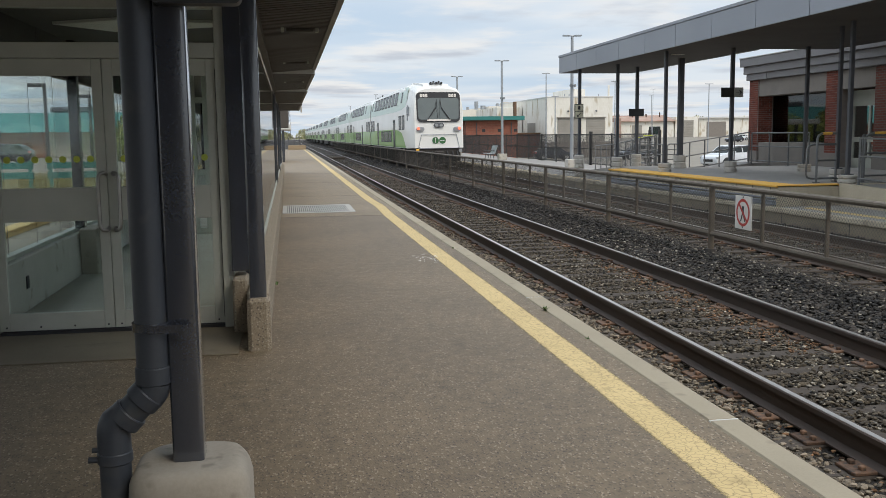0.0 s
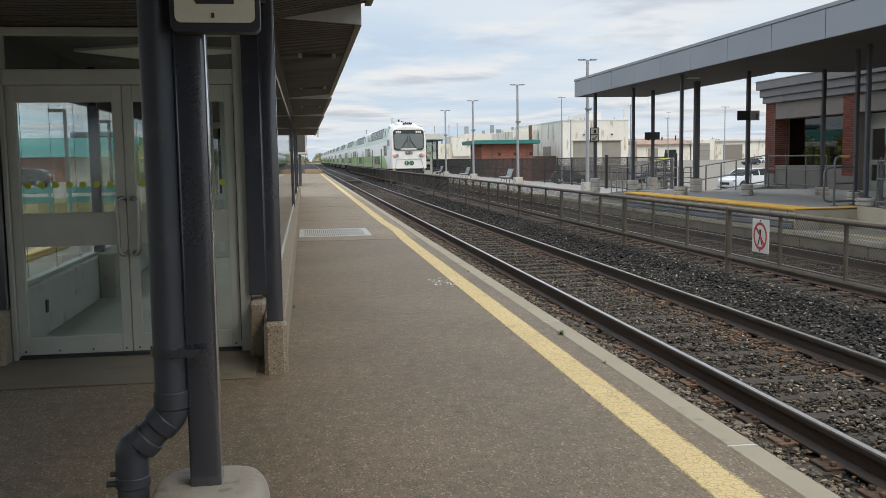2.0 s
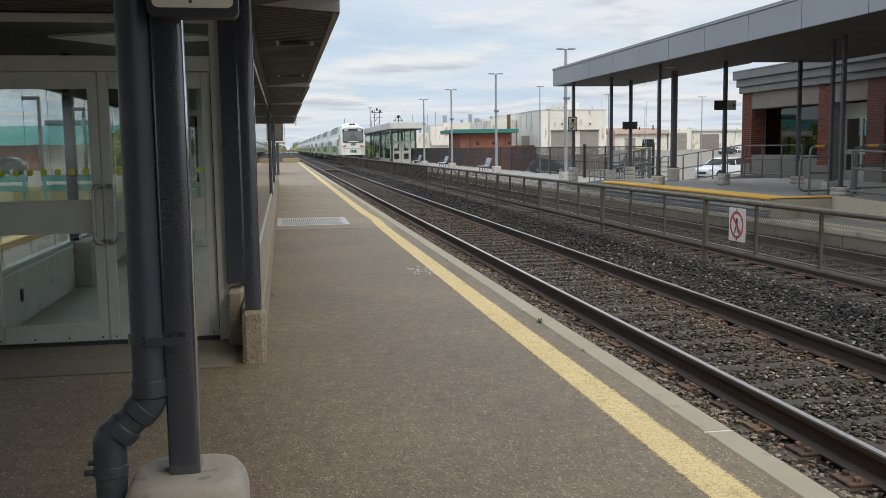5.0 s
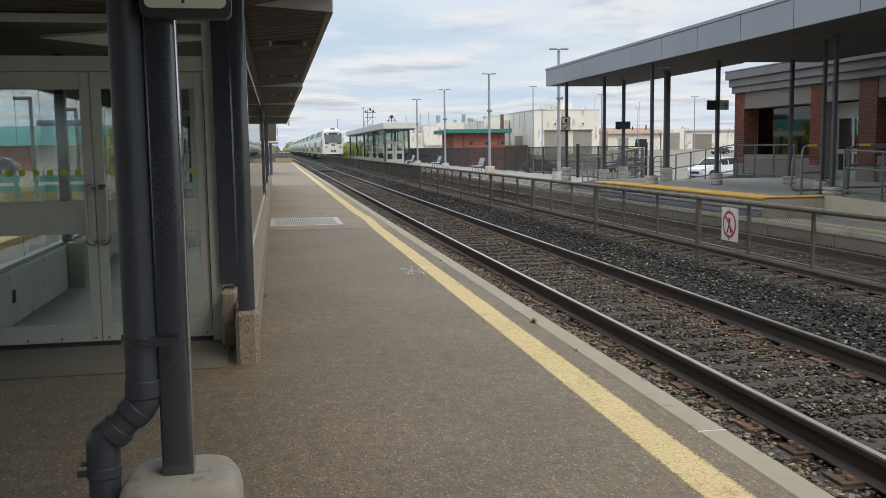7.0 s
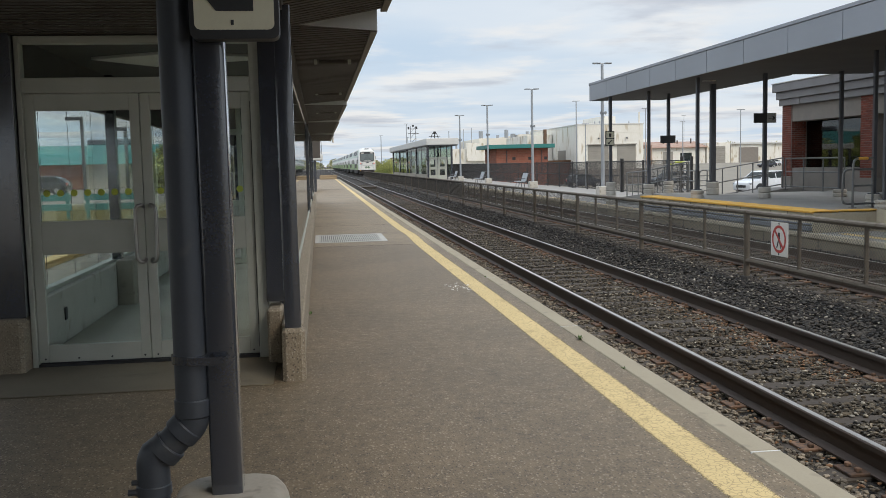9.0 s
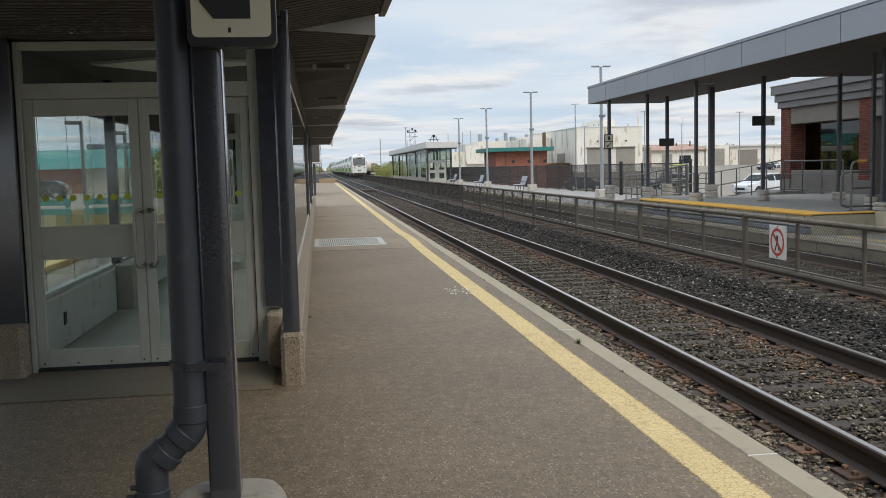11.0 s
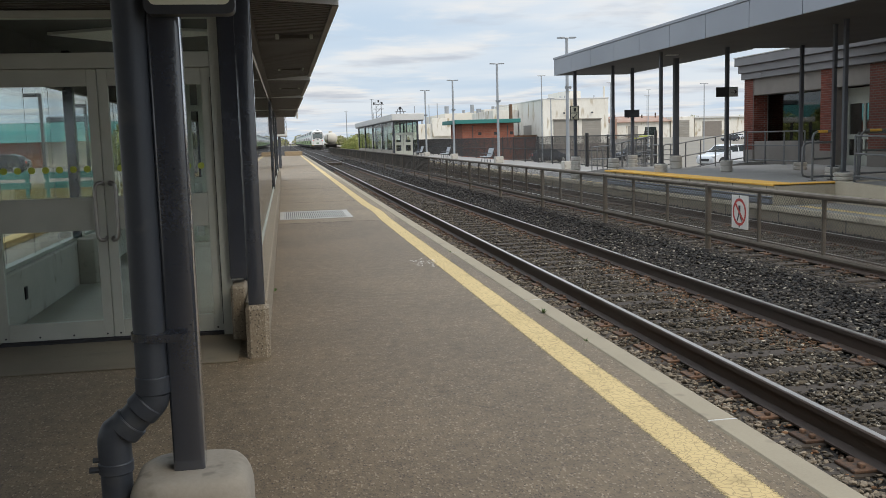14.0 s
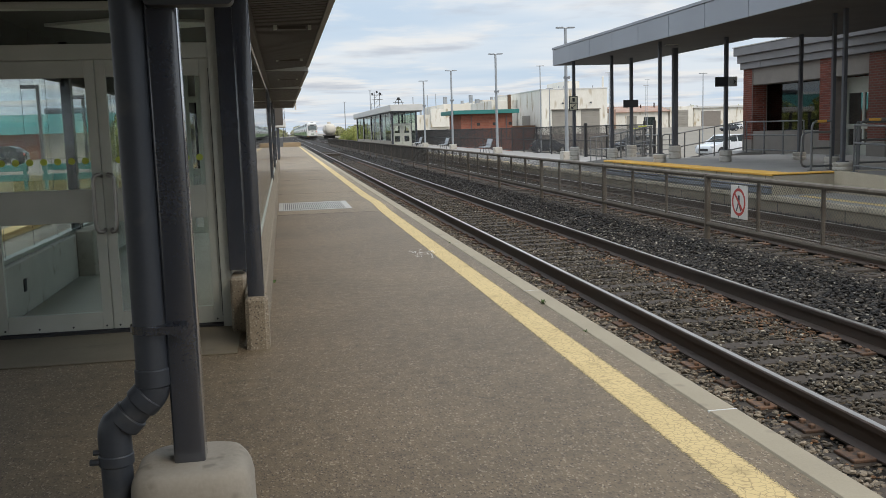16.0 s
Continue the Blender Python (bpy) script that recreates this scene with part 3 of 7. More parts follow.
class Mesh:
    """Collects boxes, tubes, prisms and plates, and makes one mesh of them."""

    def __init__(self):
        self.v, self.f = [], []

    def add(self, verts, faces):
        k = len(self.v)
        self.v.extend(tuple(p) for p in verts)
        self.f.extend(tuple(i + k for i in q) for q in faces)
        return self

    def box(self, x0, x1, y0, y1, z0, z1, b=0.0):
        if b <= 0:
            vs = [(x, y, z) for x in (x0, x1) for y in (y0, y1) for z in (z0, z1)]
            return self.add(vs, [(0, 1, 3, 2), (4, 6, 7, 5), (0, 4, 5, 1), (2, 3, 7, 6), (0, 2, 6, 4), (1, 5, 7, 3)])
        lo, hi = (x0, y0, z0), (x1, y1, z1)
        ids, vs = {}, []
        for sx in (0, 1):
            for sy in (0, 1):
                for sz in (0, 1):
                    s = (sx, sy, sz)
                    for ax in range(3):
                        p = []
                        for k in range(3):
                            e = hi[k] if s[k] else lo[k]
                            p.append(e if k == ax else e + (-b if s[k] else b))
                        ids[(s, ax)] = len(vs)
                        vs.append(tuple(p))
        fs = []
        for ax in range(3):
            u, w = (ax + 1) % 3, (ax + 2) % 3
            for side in (0, 1):
                q = []
                for a, c in ((0, 0), (1, 0), (1, 1), (0, 1)):
                    s = [0, 0, 0]
                    s[ax], s[u], s[w] = side, a, c
                    q.append(ids[(tuple(s), ax)])
                fs.append(tuple(q) if side else tuple(q[::-1]))
        for ax in range(3):
            u, w = (ax + 1) % 3, (ax + 2) % 3
            for a in (0, 1):
                for c in (0, 1):
                    s0, s1 = [0, 0, 0], [0, 0, 0]
                    s0[u] = s1[u] = a
                    s0[w] = s1[w] = c
                    s0[ax], s1[ax] = 0, 1
                    q = (ids[(tuple(s0), u)], ids[(tuple(s1), u)], ids[(tuple(s1), w)], ids[(tuple(s0), w)])
                    fs.append(q if a == c else q[::-1])
        for sx in (0, 1):
            for sy in (0, 1):
                for sz in (0, 1):
                    s = (sx, sy, sz)
                    q = tuple(ids[(s, k)] for k in range(3))
                    fs.append(q if (sx + sy + sz) % 2 else q[::-1])
        return self.add(vs, fs)

    def tube(self, pts, r, seg=10, caps=True):
        """A round bar along points; r is a radius or one for each point."""
        pts = [Vector(p) for p in pts]
        rs = r if isinstance(r, (list, tuple)) else [r] * len(pts)
        vs, fs = [], []
        side = None
        for i, p in enumerate(pts):
            d = (pts[min(i + 1, len(pts) - 1)] - pts[max(i - 1, 0)]).normalized()
            if side is None:
                side = d.cross(Vector((0, 0, 1)) if abs(d.z) < 0.9 else Vector((1, 0, 0))).normalized()
            side = (side - d * side.dot(d)).normalized()
            up = d.cross(side)
            for k in range(seg):
                a = 2 * math.pi * k / seg
                vs.append(p + (side * math.cos(a) + up * math.sin(a)) * rs[i])
        for i in range(len(pts) - 1):
            for k in range(seg):
                k2 = (k + 1) % seg
                fs.append((i * seg + k, i * seg + k2, (i + 1) * seg + k2, (i + 1) * seg + k))
        if caps:
            fs.append(tuple(range(seg))[::-1])
            fs.append(tuple((len(pts) - 1) * seg + k for k in range(seg)))
        return self.add(vs, fs)

    def prism(self, prof, a, b, axis="y"):
        """A closed outline carried from a to b along an axis. The outline is (x, z) for y, (y, z) for x, (x, y) for z."""
        n = len(prof)

        def at(p, s):
            return {"y": (p[0], s, p[1]), "x": (s, p[0], p[1]), "z": (p[0], p[1], s)}[axis]
        vs = [at(p, a) for p in prof] + [at(p, b) for p in prof]
        fs = [(i, (i + 1) % n, n + (i + 1) % n, n + i) for i in range(n)]
        fs += [tuple(range(n))[::-1], tuple(range(n, 2 * n))]
        return self.add(vs, fs)

    def loft(self, rings, closed=True):
        n = len(rings[0])
        vs = [p for r in rings for p in r]
        fs = [(i * n + k, i * n + (k + 1) % n, (i + 1) * n + (k + 1) % n, (i + 1) * n + k) for i in range(len(rings) - 1) for k in range(n)]
        if closed:
            fs += [tuple(range(n))[::-1], tuple((len(rings) - 1) * n + k for k in range(n))]
        return self.add(vs, fs)

    def make(self, name, material, parent=None, label="", kind="", smooth=False):
        me = bpy.data.meshes.new(name)
        me.from_pydata(self.v, [], self.f)
        bm = bmesh.new()
        bm.from_mesh(me)
        bmesh.ops.recalc_face_normals(bm, faces=bm.faces)
        bm.to_mesh(me)
        bm.free()
        me.materials.append(material)
        if smooth:
            me.shade_smooth()
            me.set_sharp_from_angle(angle=radians(35))
        ob = new(name, me)
        if parent:
            ob.parent = parent
        return tagged(ob, label, "", "", kind)


def thing(name, label, category, at=(0, 0, 0), group="", kind="", turn=0):
    ob = new(name)
    ob.empty_display_size = 0.2
    ob.matrix_basis = pose(*at, 0, 0, turn)
    return tagged(ob, label, category, group, kind)


def solid(ob, label, category="", kind="structure", group=""):
    return tagged(ob, label, category, group, kind)


def raw_mesh(name, verts, faces, material):
    me = bpy.data.meshes.new(name)
    me.from_pydata(verts, [], faces)
    me.materials.append(material)
    return new(name, me)

# ---- ground, platforms, tracks ----
ground = Mesh().box(-1500, 1500, -600, 3000, -2.4, -1.36).make("ground", GROUND)
solid(ground, "flat gravelly ground running out to the horizon")
X_KIN, X_KOUT = 2.297, 2.48
Y_END = 122.0
plat = Mesh().box(-4.2, X_KIN - 0.004, -25, 18.9, -1.4, 0.0).make("pavement", ASPHALT)
plat_far = Mesh().box(-4.2, X_KIN - 0.004, 18.902, Y_END, -1.4, 0.0).make("pavement", ASPHALT_OLD)
solid(plat_far, "paler worn beige asphalt further along the platform")
solid(plat, "worn brown-grey asphalt platform with pale stone specks")
lot_w = Mesh().box(-200, -4.2, -60, 330, -1.4, -0.10).make("road", GROUND)
solid(lot_w, "pale car park ground behind the waiting room")
solid(Mesh().box(-5.25, -4.95, -10, 60, -0.095, 0.03, 0.01).make("kerb", YELLOW), "worn pale yellow kerb of the car park")
# painted safety line, uneven in width
line = Mesh()
ys = [-6 + 0.8 * i for i in range(160)]
left = [(1.863 + 0.004 * math.sin(y * 1.9) + (0.05 * math.exp(-((y - 21.3) / 1.6) ** 2)), y) for y in ys]
right = [(2.153 + 0.004 * math.sin(y * 2.7 + 1) + (0.05 * math.exp(-((y - 21.3) / 1.6) ** 2)), y) for y in ys]
vs = [(x, y, 0.002) for x, y in left] + [(x, y, 0.002) for x, y in right]
n = len(ys)
line.add(vs, [(i, n + i, n + i + 1, i + 1) for i in range(n - 1)])
line_ob = line.make("road_marking", LINE)
solid(line_ob, "worn cracked yellow safety line painted along the platform edge")
# kerb stones
kerb = thing("kerb", "pale concrete kerb stones along the platform edge", "kerb", kind="structure")
cuts = [4.75 + 4.09 * k for k in range(-3, 29)]
for a, b in zip(cuts, cuts[1:]):
    Mesh().box(X_KIN, X_KOUT, a + 0.006, b - 0.006, -0.42, 0.006, 0.012).make("kerb_stone", KERB, kerb)
# joint sealant between kerb stones
for c in cuts[1:-1]:
    Mesh().box(X_KIN + 0.004, X_KOUT - 0.004, c - 0.006, c + 0.006, -0.2, 0.004).make("joint", PALE, kerb)

bed = Mesh()
prof = [(2.3, -1.4), (2.3, -0.33), (5.05, -0.335), (5.5, -0.29), (6.0, -0.20), (6.3, -0.20), (6.75, -0.325), (7.2, -0.335), (10.25, -0.335), (10.25, -1.4)]
bed.prism(prof, -20, 470)
bed_ob = bed.make("ballast", BALLAST)
solid(bed_ob, "dark grey crushed stone ballast between the rails")

yard = Mesh().box(-4.2, 19.0, 150.1, 520, -1.4, -0.34).make("ballast", BALLAST)
solid(yard, "dark ballast of the yard tracks beyond the platforms")

RAIL_PROF = [(-0.075, 0), (0.075, 0), (0.075, 0.012), (0.012, 0.03), (0.010, 0.125), (0.036, 0.135), (0.036, 0.165), (0.030, 0.171),
             (-0.030, 0.171), (-0.036, 0.165), (-0.036, 0.135), (-0.010, 0.125), (-0.012, 0.03), (-0.075, 0.012)]
Z_RAIL = -0.13
TRACK_1, TRACK_2 = (3.294, 4.799), (7.50, 9.005)
for centre in (TRACK_1, TRACK_2):
    for x in centre:
        rail = Mesh().prism([(x + a, Z_RAIL - 0.171 + z) for a, z in RAIL_PROF], -20, 480).make("rail", RAIL_SIDE)
        tagged(rail, "worn steel rail with a polished running surface", "rail", "rails")
        head = Mesh().box(x - 0.024, x + 0.016, -20, 480, Z_RAIL - 0.002, Z_RAIL + 0.0025).make("running_surface", RAIL_TOP, rail, "polished steel running surface")
tie_me = Mesh().box(-1.3, 1.3, -0.11, 0.11, -0.16, 0.0, 0.012)
plate_me = Mesh().box(-0.19, 0.19, -0.10, 0.10, 0.0, 0.020, 0.004)
spike_me = Mesh().box(-0.018, 0.018, -0.018, 0.018, 0.0, 0.028, 0.005)
far_tie = tie_me.make("tie", TIE)
tagged(far_tie, "weathered timber sleeper under the rails", "sleeper", "sleepers")
first_plate = plate_me.make("tie_plate", RUST, far_tie, "rusty tie plate")
first_plate.matrix_basis = pose(0.7525, 0, 0)
second_plate = first_plate.copy()
scene.collection.objects.link(second_plate)
second_plate.matrix_basis = pose(-0.7525, 0, 0)
near_tie = copy_thing(far_tie, pose(4.0465, 2.0, -0.312))
near_tie["label"] = "weathered timber sleeper with rusty plates and spikes"
spike = spike_me.make("spike", RUST)
for pl in list(near_tie.children):
    for sx, sy in ((-0.115, -0.055), (-0.115, 0.055), (0.115, -0.055), (0.115, 0.055)):
        sp = spike.copy()
        scene.collection.objects.link(sp)
        sp.parent = pl
        sp.matrix_basis = pose(sx, sy, 0.018, 0, 0, 8 * sx * 10)
bpy.data.objects.remove(spike)
far_tie.matrix_basis = pose(4.0465, 2.0 + 0.53 * 45, -0.312)
rng = random.Random(4)
for k in range(-20, 110):
    if k not in (0, 45):
        copy_thing(near_tie if 0 < k < 45 else far_tie, pose(4.0465 + rng.uniform(-0.03, 0.03), 2.0 + 0.53 * k + rng.uniform(-0.03, 0.03), -0.312 + rng.uniform(-0.006, 0.006), 0, 0, rng.uniform(-1.2, 1.2)))
for k in range(0, 90):
    copy_thing(near_tie if k < 20 else far_tie, pose(8.2525 + rng.uniform(-0.03, 0.03), 7.5 + 0.53 * k + rng.uniform(-0.03, 0.03), -0.312 + rng.uniform(-0.006, 0.006), 0, 0, rng.uniform(-1.2, 1.2)))


def stones(name, label, material, spans, size, seed):
    """Loose broken stones: spans are (x0, x1, y0, y1, z, per square metre)."""
    r = np.random.RandomState(seed)
    t = (1 + 5 ** 0.5) / 2
    base = np.array([(-1, t, 0), (1, t, 0), (-1, -t, 0), (1, -t, 0), (0, -1, t), (0, 1, t), (0, -1, -t), (0, 1, -t), (t, 0, -1), (t, 0, 1), (-t, 0, -1), (-t, 0, 1)]) / 1.9
    tri = np.array([(0, 11, 5), (0, 5, 1), (0, 1, 7), (0, 7, 10), (0, 10, 11), (1, 5, 9), (5, 11, 4), (11, 10, 2), (10, 7, 6), (7, 1, 8),
                    (3, 9, 4), (3, 4, 2), (3, 2, 6), (3, 6, 8), (3, 8, 9), (4, 9, 5), (2, 4, 11), (6, 2, 10), (8, 6, 7), (9, 8, 1)])
    allv, allf, k = [], [], 0
    for x0, x1, y0, y1, z0, dens, *ties in spans:
        cnt = int((x1 - x0) * (y1 - y0) * dens)
        for _ in range(cnt):
            s = size * r.uniform(0.55, 1.25)
            v = base * (1 + r.uniform(-0.28, 0.28, (12, 1))) * np.array([1, r.uniform(0.45, 0.9), r.uniform(0.3, 0.65)]) * s
            a, b = r.uniform(0, 6.28), r.uniform(-0.6, 0.6)
            ca, sa, cb, sb = math.cos(a), math.sin(a), math.cos(b), math.sin(b)
            v = v @ np.array([(1, 0, 0), (0, cb, -sb), (0, sb, cb)]) @ np.array([(ca, -sa, 0), (sa, ca, 0), (0, 0, 1)])
            px, py = r.uniform(x0, x1), r.uniform(y0, y1)
            if ties and abs((py - 2.0 + 0.265) % 0.53 - 0.265) < 0.105 and r.uniform() < ties[0]:
                continue
            if callable(z0):
                z = z0(px)
            else:
                z = z0
            v = v + np.array([px, py, z + r.uniform(-0.012, 0.02)])
            allv.append(v)
            allf.append(tri + k)
            k += 12
    ob = raw_mesh(name, np.concatenate(allv).tolist(), np.concatenate(allf).tolist(), material)
    tagged(ob, label, "gravel", "", "stuff")
    return ob


def shoulder(x):
    """The heap of stones between the tracks, highest under the fence."""
    return -0.325 + 0.145 * (max(0, min(1, (x - 5.1) / 0.9)) if x < 6.15 else max(0, min(1, (6.75 - x) / 0.5)))


stones("ballast_stones", "loose dark crushed ballast stones", STONE,
       [(4.9, 6.9, -6, 3.2, shoulder, 220), (4.88, 5.12, 3.2, 26, -0.322, 420, 0.5), (5.1, 6.9, 3.2, 14, shoulder, 880), (5.1, 6.9, 14, 26, shoulder, 460),
        (4.9, 6.9, 26, 46, shoulder, 130), (4.9, 6.9, 46, 95, shoulder, 34), (9.1, 10.2, 9, 30, -0.325, 120)], 0.034, 3)
stones("dusty_ballast", "dusty brown fine ballast between the rails", STONE_TAN,
       [(3.36, 4.72, -6, 2.6, -0.316, 300, 0.8), (3.50, 4.60, 2.6, 13, -0.318, 1250, 0.80), (3.36, 3.52, 2.6, 20, -0.325, 300, 0.9), (4.58, 4.74, 2.6, 20, -0.325, 300, 0.9), (3.50, 4.60, 13, 26, -0.318, 620, 0.6),
        (3.36, 4.7, 26, 46, -0.315, 140), (3.36, 4.7, 46, 95, -0.312, 34),
        (6.85, 7.40, 7, 26, -0.322, 300, 0.7), (7.6, 8.9, 9, 26, -0.320, 320, 0.7), (7.6, 8.9, 26, 50, -0.318, 60)], 0.025, 33)
stones("rusty_grit", "rust-brown grit beside the rail", RUST_GRIT,
       [(4.25, 4.74, 7.2, 10.2, -0.312, 420, 0.3), (4.35, 4.74, 10.2, 13.0, -0.312, 300, 0.3), (4.45, 4.74, 13.0, 24.0, -0.314, 120, 0.4), (3.0, 3.22, 4.0, 9.0, -0.318, 160, 0.3)], 0.019, 41)
stones("pale_chips", "pale broken chips among the dark ballast", CHIP,
       [(3.4, 4.7, 2.6, 14, -0.305, 60, 0.6), (4.9, 6.7, 3.2, 16, lambda x: shoulder(x) + 0.026, 45), (7.6, 8.9, 9, 20, -0.305, 40)], 0.018, 15)
stones("edge_gravel", "pale brown gravel along the platform wall", STONE_PALE,
       [(2.5, 3.2, -6, 2.4, -0.318, 400), (2.5, 3.05, 2.4, 10, -0.318, 1500, 0.35), (3.05, 3.24, 2.4, 14, -0.325, 500, 0.85), (2.5, 3.15, 10, 22, -0.315, 600, 0.3), (2.5, 3.2, 22, 60, -0.315, 110)], 0.024, 5)

# ---- waiting room beside the near platform ----
Y_DOOR = 8.06
POSTS_Y = [8.25, 25.4, 33.9, 42.4]


def dbox(x0, x1, y0, y1, z0, z1, b=0.004):
    return Mesh().box(x0, x1, y0, y1, z0, z1, b)


def tube_post(h, z0, z1, r=0.014):
    """A square hollow section with rounded corners."""
    ring = []
    for cx, cy, a0 in ((1, 1, 0), (-1, 1, 90), (-1, -1, 180), (1, -1, 270)):
        for k in range(5):
            a = radians(a0 + 22.5 * k)
            ring.append((cx * (h - r) + r * math.cos(a), cy * (h - r) + r * math.sin(a)))
    return Mesh().prism(ring, z0, z1, "z")


slab = dbox(-3.2, -0.42, 6.98, 8.1, 0.0, 0.012, 0.004).make("threshold", SLAB)
solid(slab, "pale brown concrete slab before the doors")

# steel post with its footing, and the drain pipe strapped to it
post = thing("steel_post", "dark blue-grey square steel post on a rounded concrete footing", "post", (-0.395, 3.415, 0))
tube_post(0.056, 0.45, 3.1).make("shaft", STEEL_DARK, post, smooth=True)
foot = Mesh()
prof = []
for z, s, e in ((-0.02, 0.219, 0.12), (0.13, 0.218, 0.12), (0.25, 0.215, 0.12), (0.36, 0.212, 0.12), (0.405, 0.206, 0.118), (0.43, 0.197, 0.112), (0.445, 0.184, 0.104), (0.453, 0.165, 0.09), (0.455, 0.14, 0.07)):
    ring = []
    for cx, cy, a0 in ((1, 1, 0), (-1, 1, 90), (-1, -1, 180), (1, -1, 270)):
        for k in range(7):
            a = radians(a0 + 15 * k)
            w = 0.005 * math.sin(7 * z + 3 * a) + 0.003 * math.sin(23 * z + 5 * a)
            ring.append((0.005 + cx * (s - e) + (e + w) * math.cos(a), cy * (s - e) + (e + w) * math.sin(a), z))
    prof.append(ring)
foot.loft(prof).make("footing", CONCRETE, post, "chipped pale concrete footing", smooth=True)

pipe = thing("drain_pipe", "dark grey rainwater pipe with two bends strapped to the post", "pipe", (-0.506, 3.38, 0))
R_P = 0.0575
Mesh().tube([(0, 0, 0.76), (0, 0, 3.0)], R_P, 28).make("upper_pipe", PIPE, pipe, smooth=True)


def socket(a, b, r):
    """A fitting's sleeve, with a small rounded lip at both ends."""
    a, b = Vector(a), Vector(b)
    d = (b - a).normalized() * 0.004
    return Mesh().tube([a, a + d, b - d, b], [r - 0.003, r, r, r - 0.003], 28)


socket((0, 0, 0.815), (0, 0, 0.750), R_P + 0.0055).make("collar", PIPE, pipe, smooth=True)
bend = [(0.062 * (math.cos(radians(a)) - 1), 0, 0.750 - 0.062 * math.sin(radians(a))) for a in range(0, 46, 9)]
Mesh().tube(bend + [(-0.030, 0, 0.694)], R_P + 0.001, 28).make("upper_bend", PIPE, pipe, smooth=True)
socket((-0.0145, 0, 0.7185), (-0.0505, 0, 0.6825), R_P + 0.0075).make("bend_collar", PIPE, pipe, smooth=True)
Mesh().tube([(-0.045, 0, 0.688), (-0.10, 0, 0.633)], R_P - 0.001, 28).make("neck", PIPE, pipe, smooth=True)
socket((-0.081, 0, 0.652), (-0.1175, 0, 0.6155), R_P + 0.0075).make("sleeve", PIPE, pipe, smooth=True)
bend = [(-0.148 + 0.075 * (1 - math.cos(radians(a))), 0, 0.575 + 0.075 * math.sin(radians(a))) for a in range(45, -1, -9)]
Mesh().tube([(-0.110, 0, 0.6225)] + bend + [(-0.148, 0, 0.50)], R_P + 0.0015, 28).make("lower_bend", PIPE, pipe, smooth=True)
socket((-0.148, 0, 0.508), (-0.148, 0, 0.466), R_P + 0.005).make("collar", PIPE, pipe, smooth=True)
Mesh().tube([(-0.148, 0, 0.0), (-0.148, 0, 0.48)], R_P - 0.002, 28).make("lower_pipe", PIPE, pipe, smooth=True)
strap = Mesh().tube([(0, 0, 0.947), (0, 0, 0.977)], R_P + 0.008, 24).box(0.0, 0.135, -0.068, -0.060, 0.944, 0.974, 0.001)
strap.make("strap", STEEL_DARK, pipe)
Mesh().tube([(0.118, -0.076, 0.959), (0.118, -0.062, 0.959)], 0.008, 8).make("bolt", STEEL_DARK, pipe)
Mesh().tube([(-0.222, -0.02, 0.520), (-0.190, -0.02, 0.520)], 0.010, 8).make("bolt", PIPE, pipe)
Mesh().tube([(-0.236, -0.02, 0.484), (-0.190, -0.02, 0.484)], 0.012, 8).make("bolt", PIPE, pipe)

# sign fixed to the post
sign = thing("direction_sign", "black-framed cream sign with a black arrow shape, fixed to the post", "sign", (-0.29, 3.30, 2.078))
rr = []
for cx, cz, a0 in ((0.125, 0.275, 0), (-0.125, 0.275, 90), (-0.125, 0.025, 180), (0.125, 0.025, 270)):
    for k in range(5):
        a = radians(a0 + 22.5 * k)
        rr.append((cx + 0.025 * math.cos(a), cz + 0.025 * math.sin(a)))
Mesh().prism(rr, -0.03, 0.05).make("frame", SIGN_BLACK, sign)
Mesh().prism([(x * 0.89, 0.15 + (z - 0.15) * 0.80) for x, z in rr], -0.034, 0.0).make("panel", SIGN_CREAM, sign)
Mesh().prism([(-0.105, 0.15), (-0.06, 0.092), (0.065, 0.092), (0.065, 0.21), (-0.06, 0.21)], -0.037, -0.03).make("arrow", SIGN_BLACK, sign)
Mesh().box(-0.012, -0.002, -0.037, -0.03, 0.045, 0.062).make("mark", SIGN_BLACK, sign)

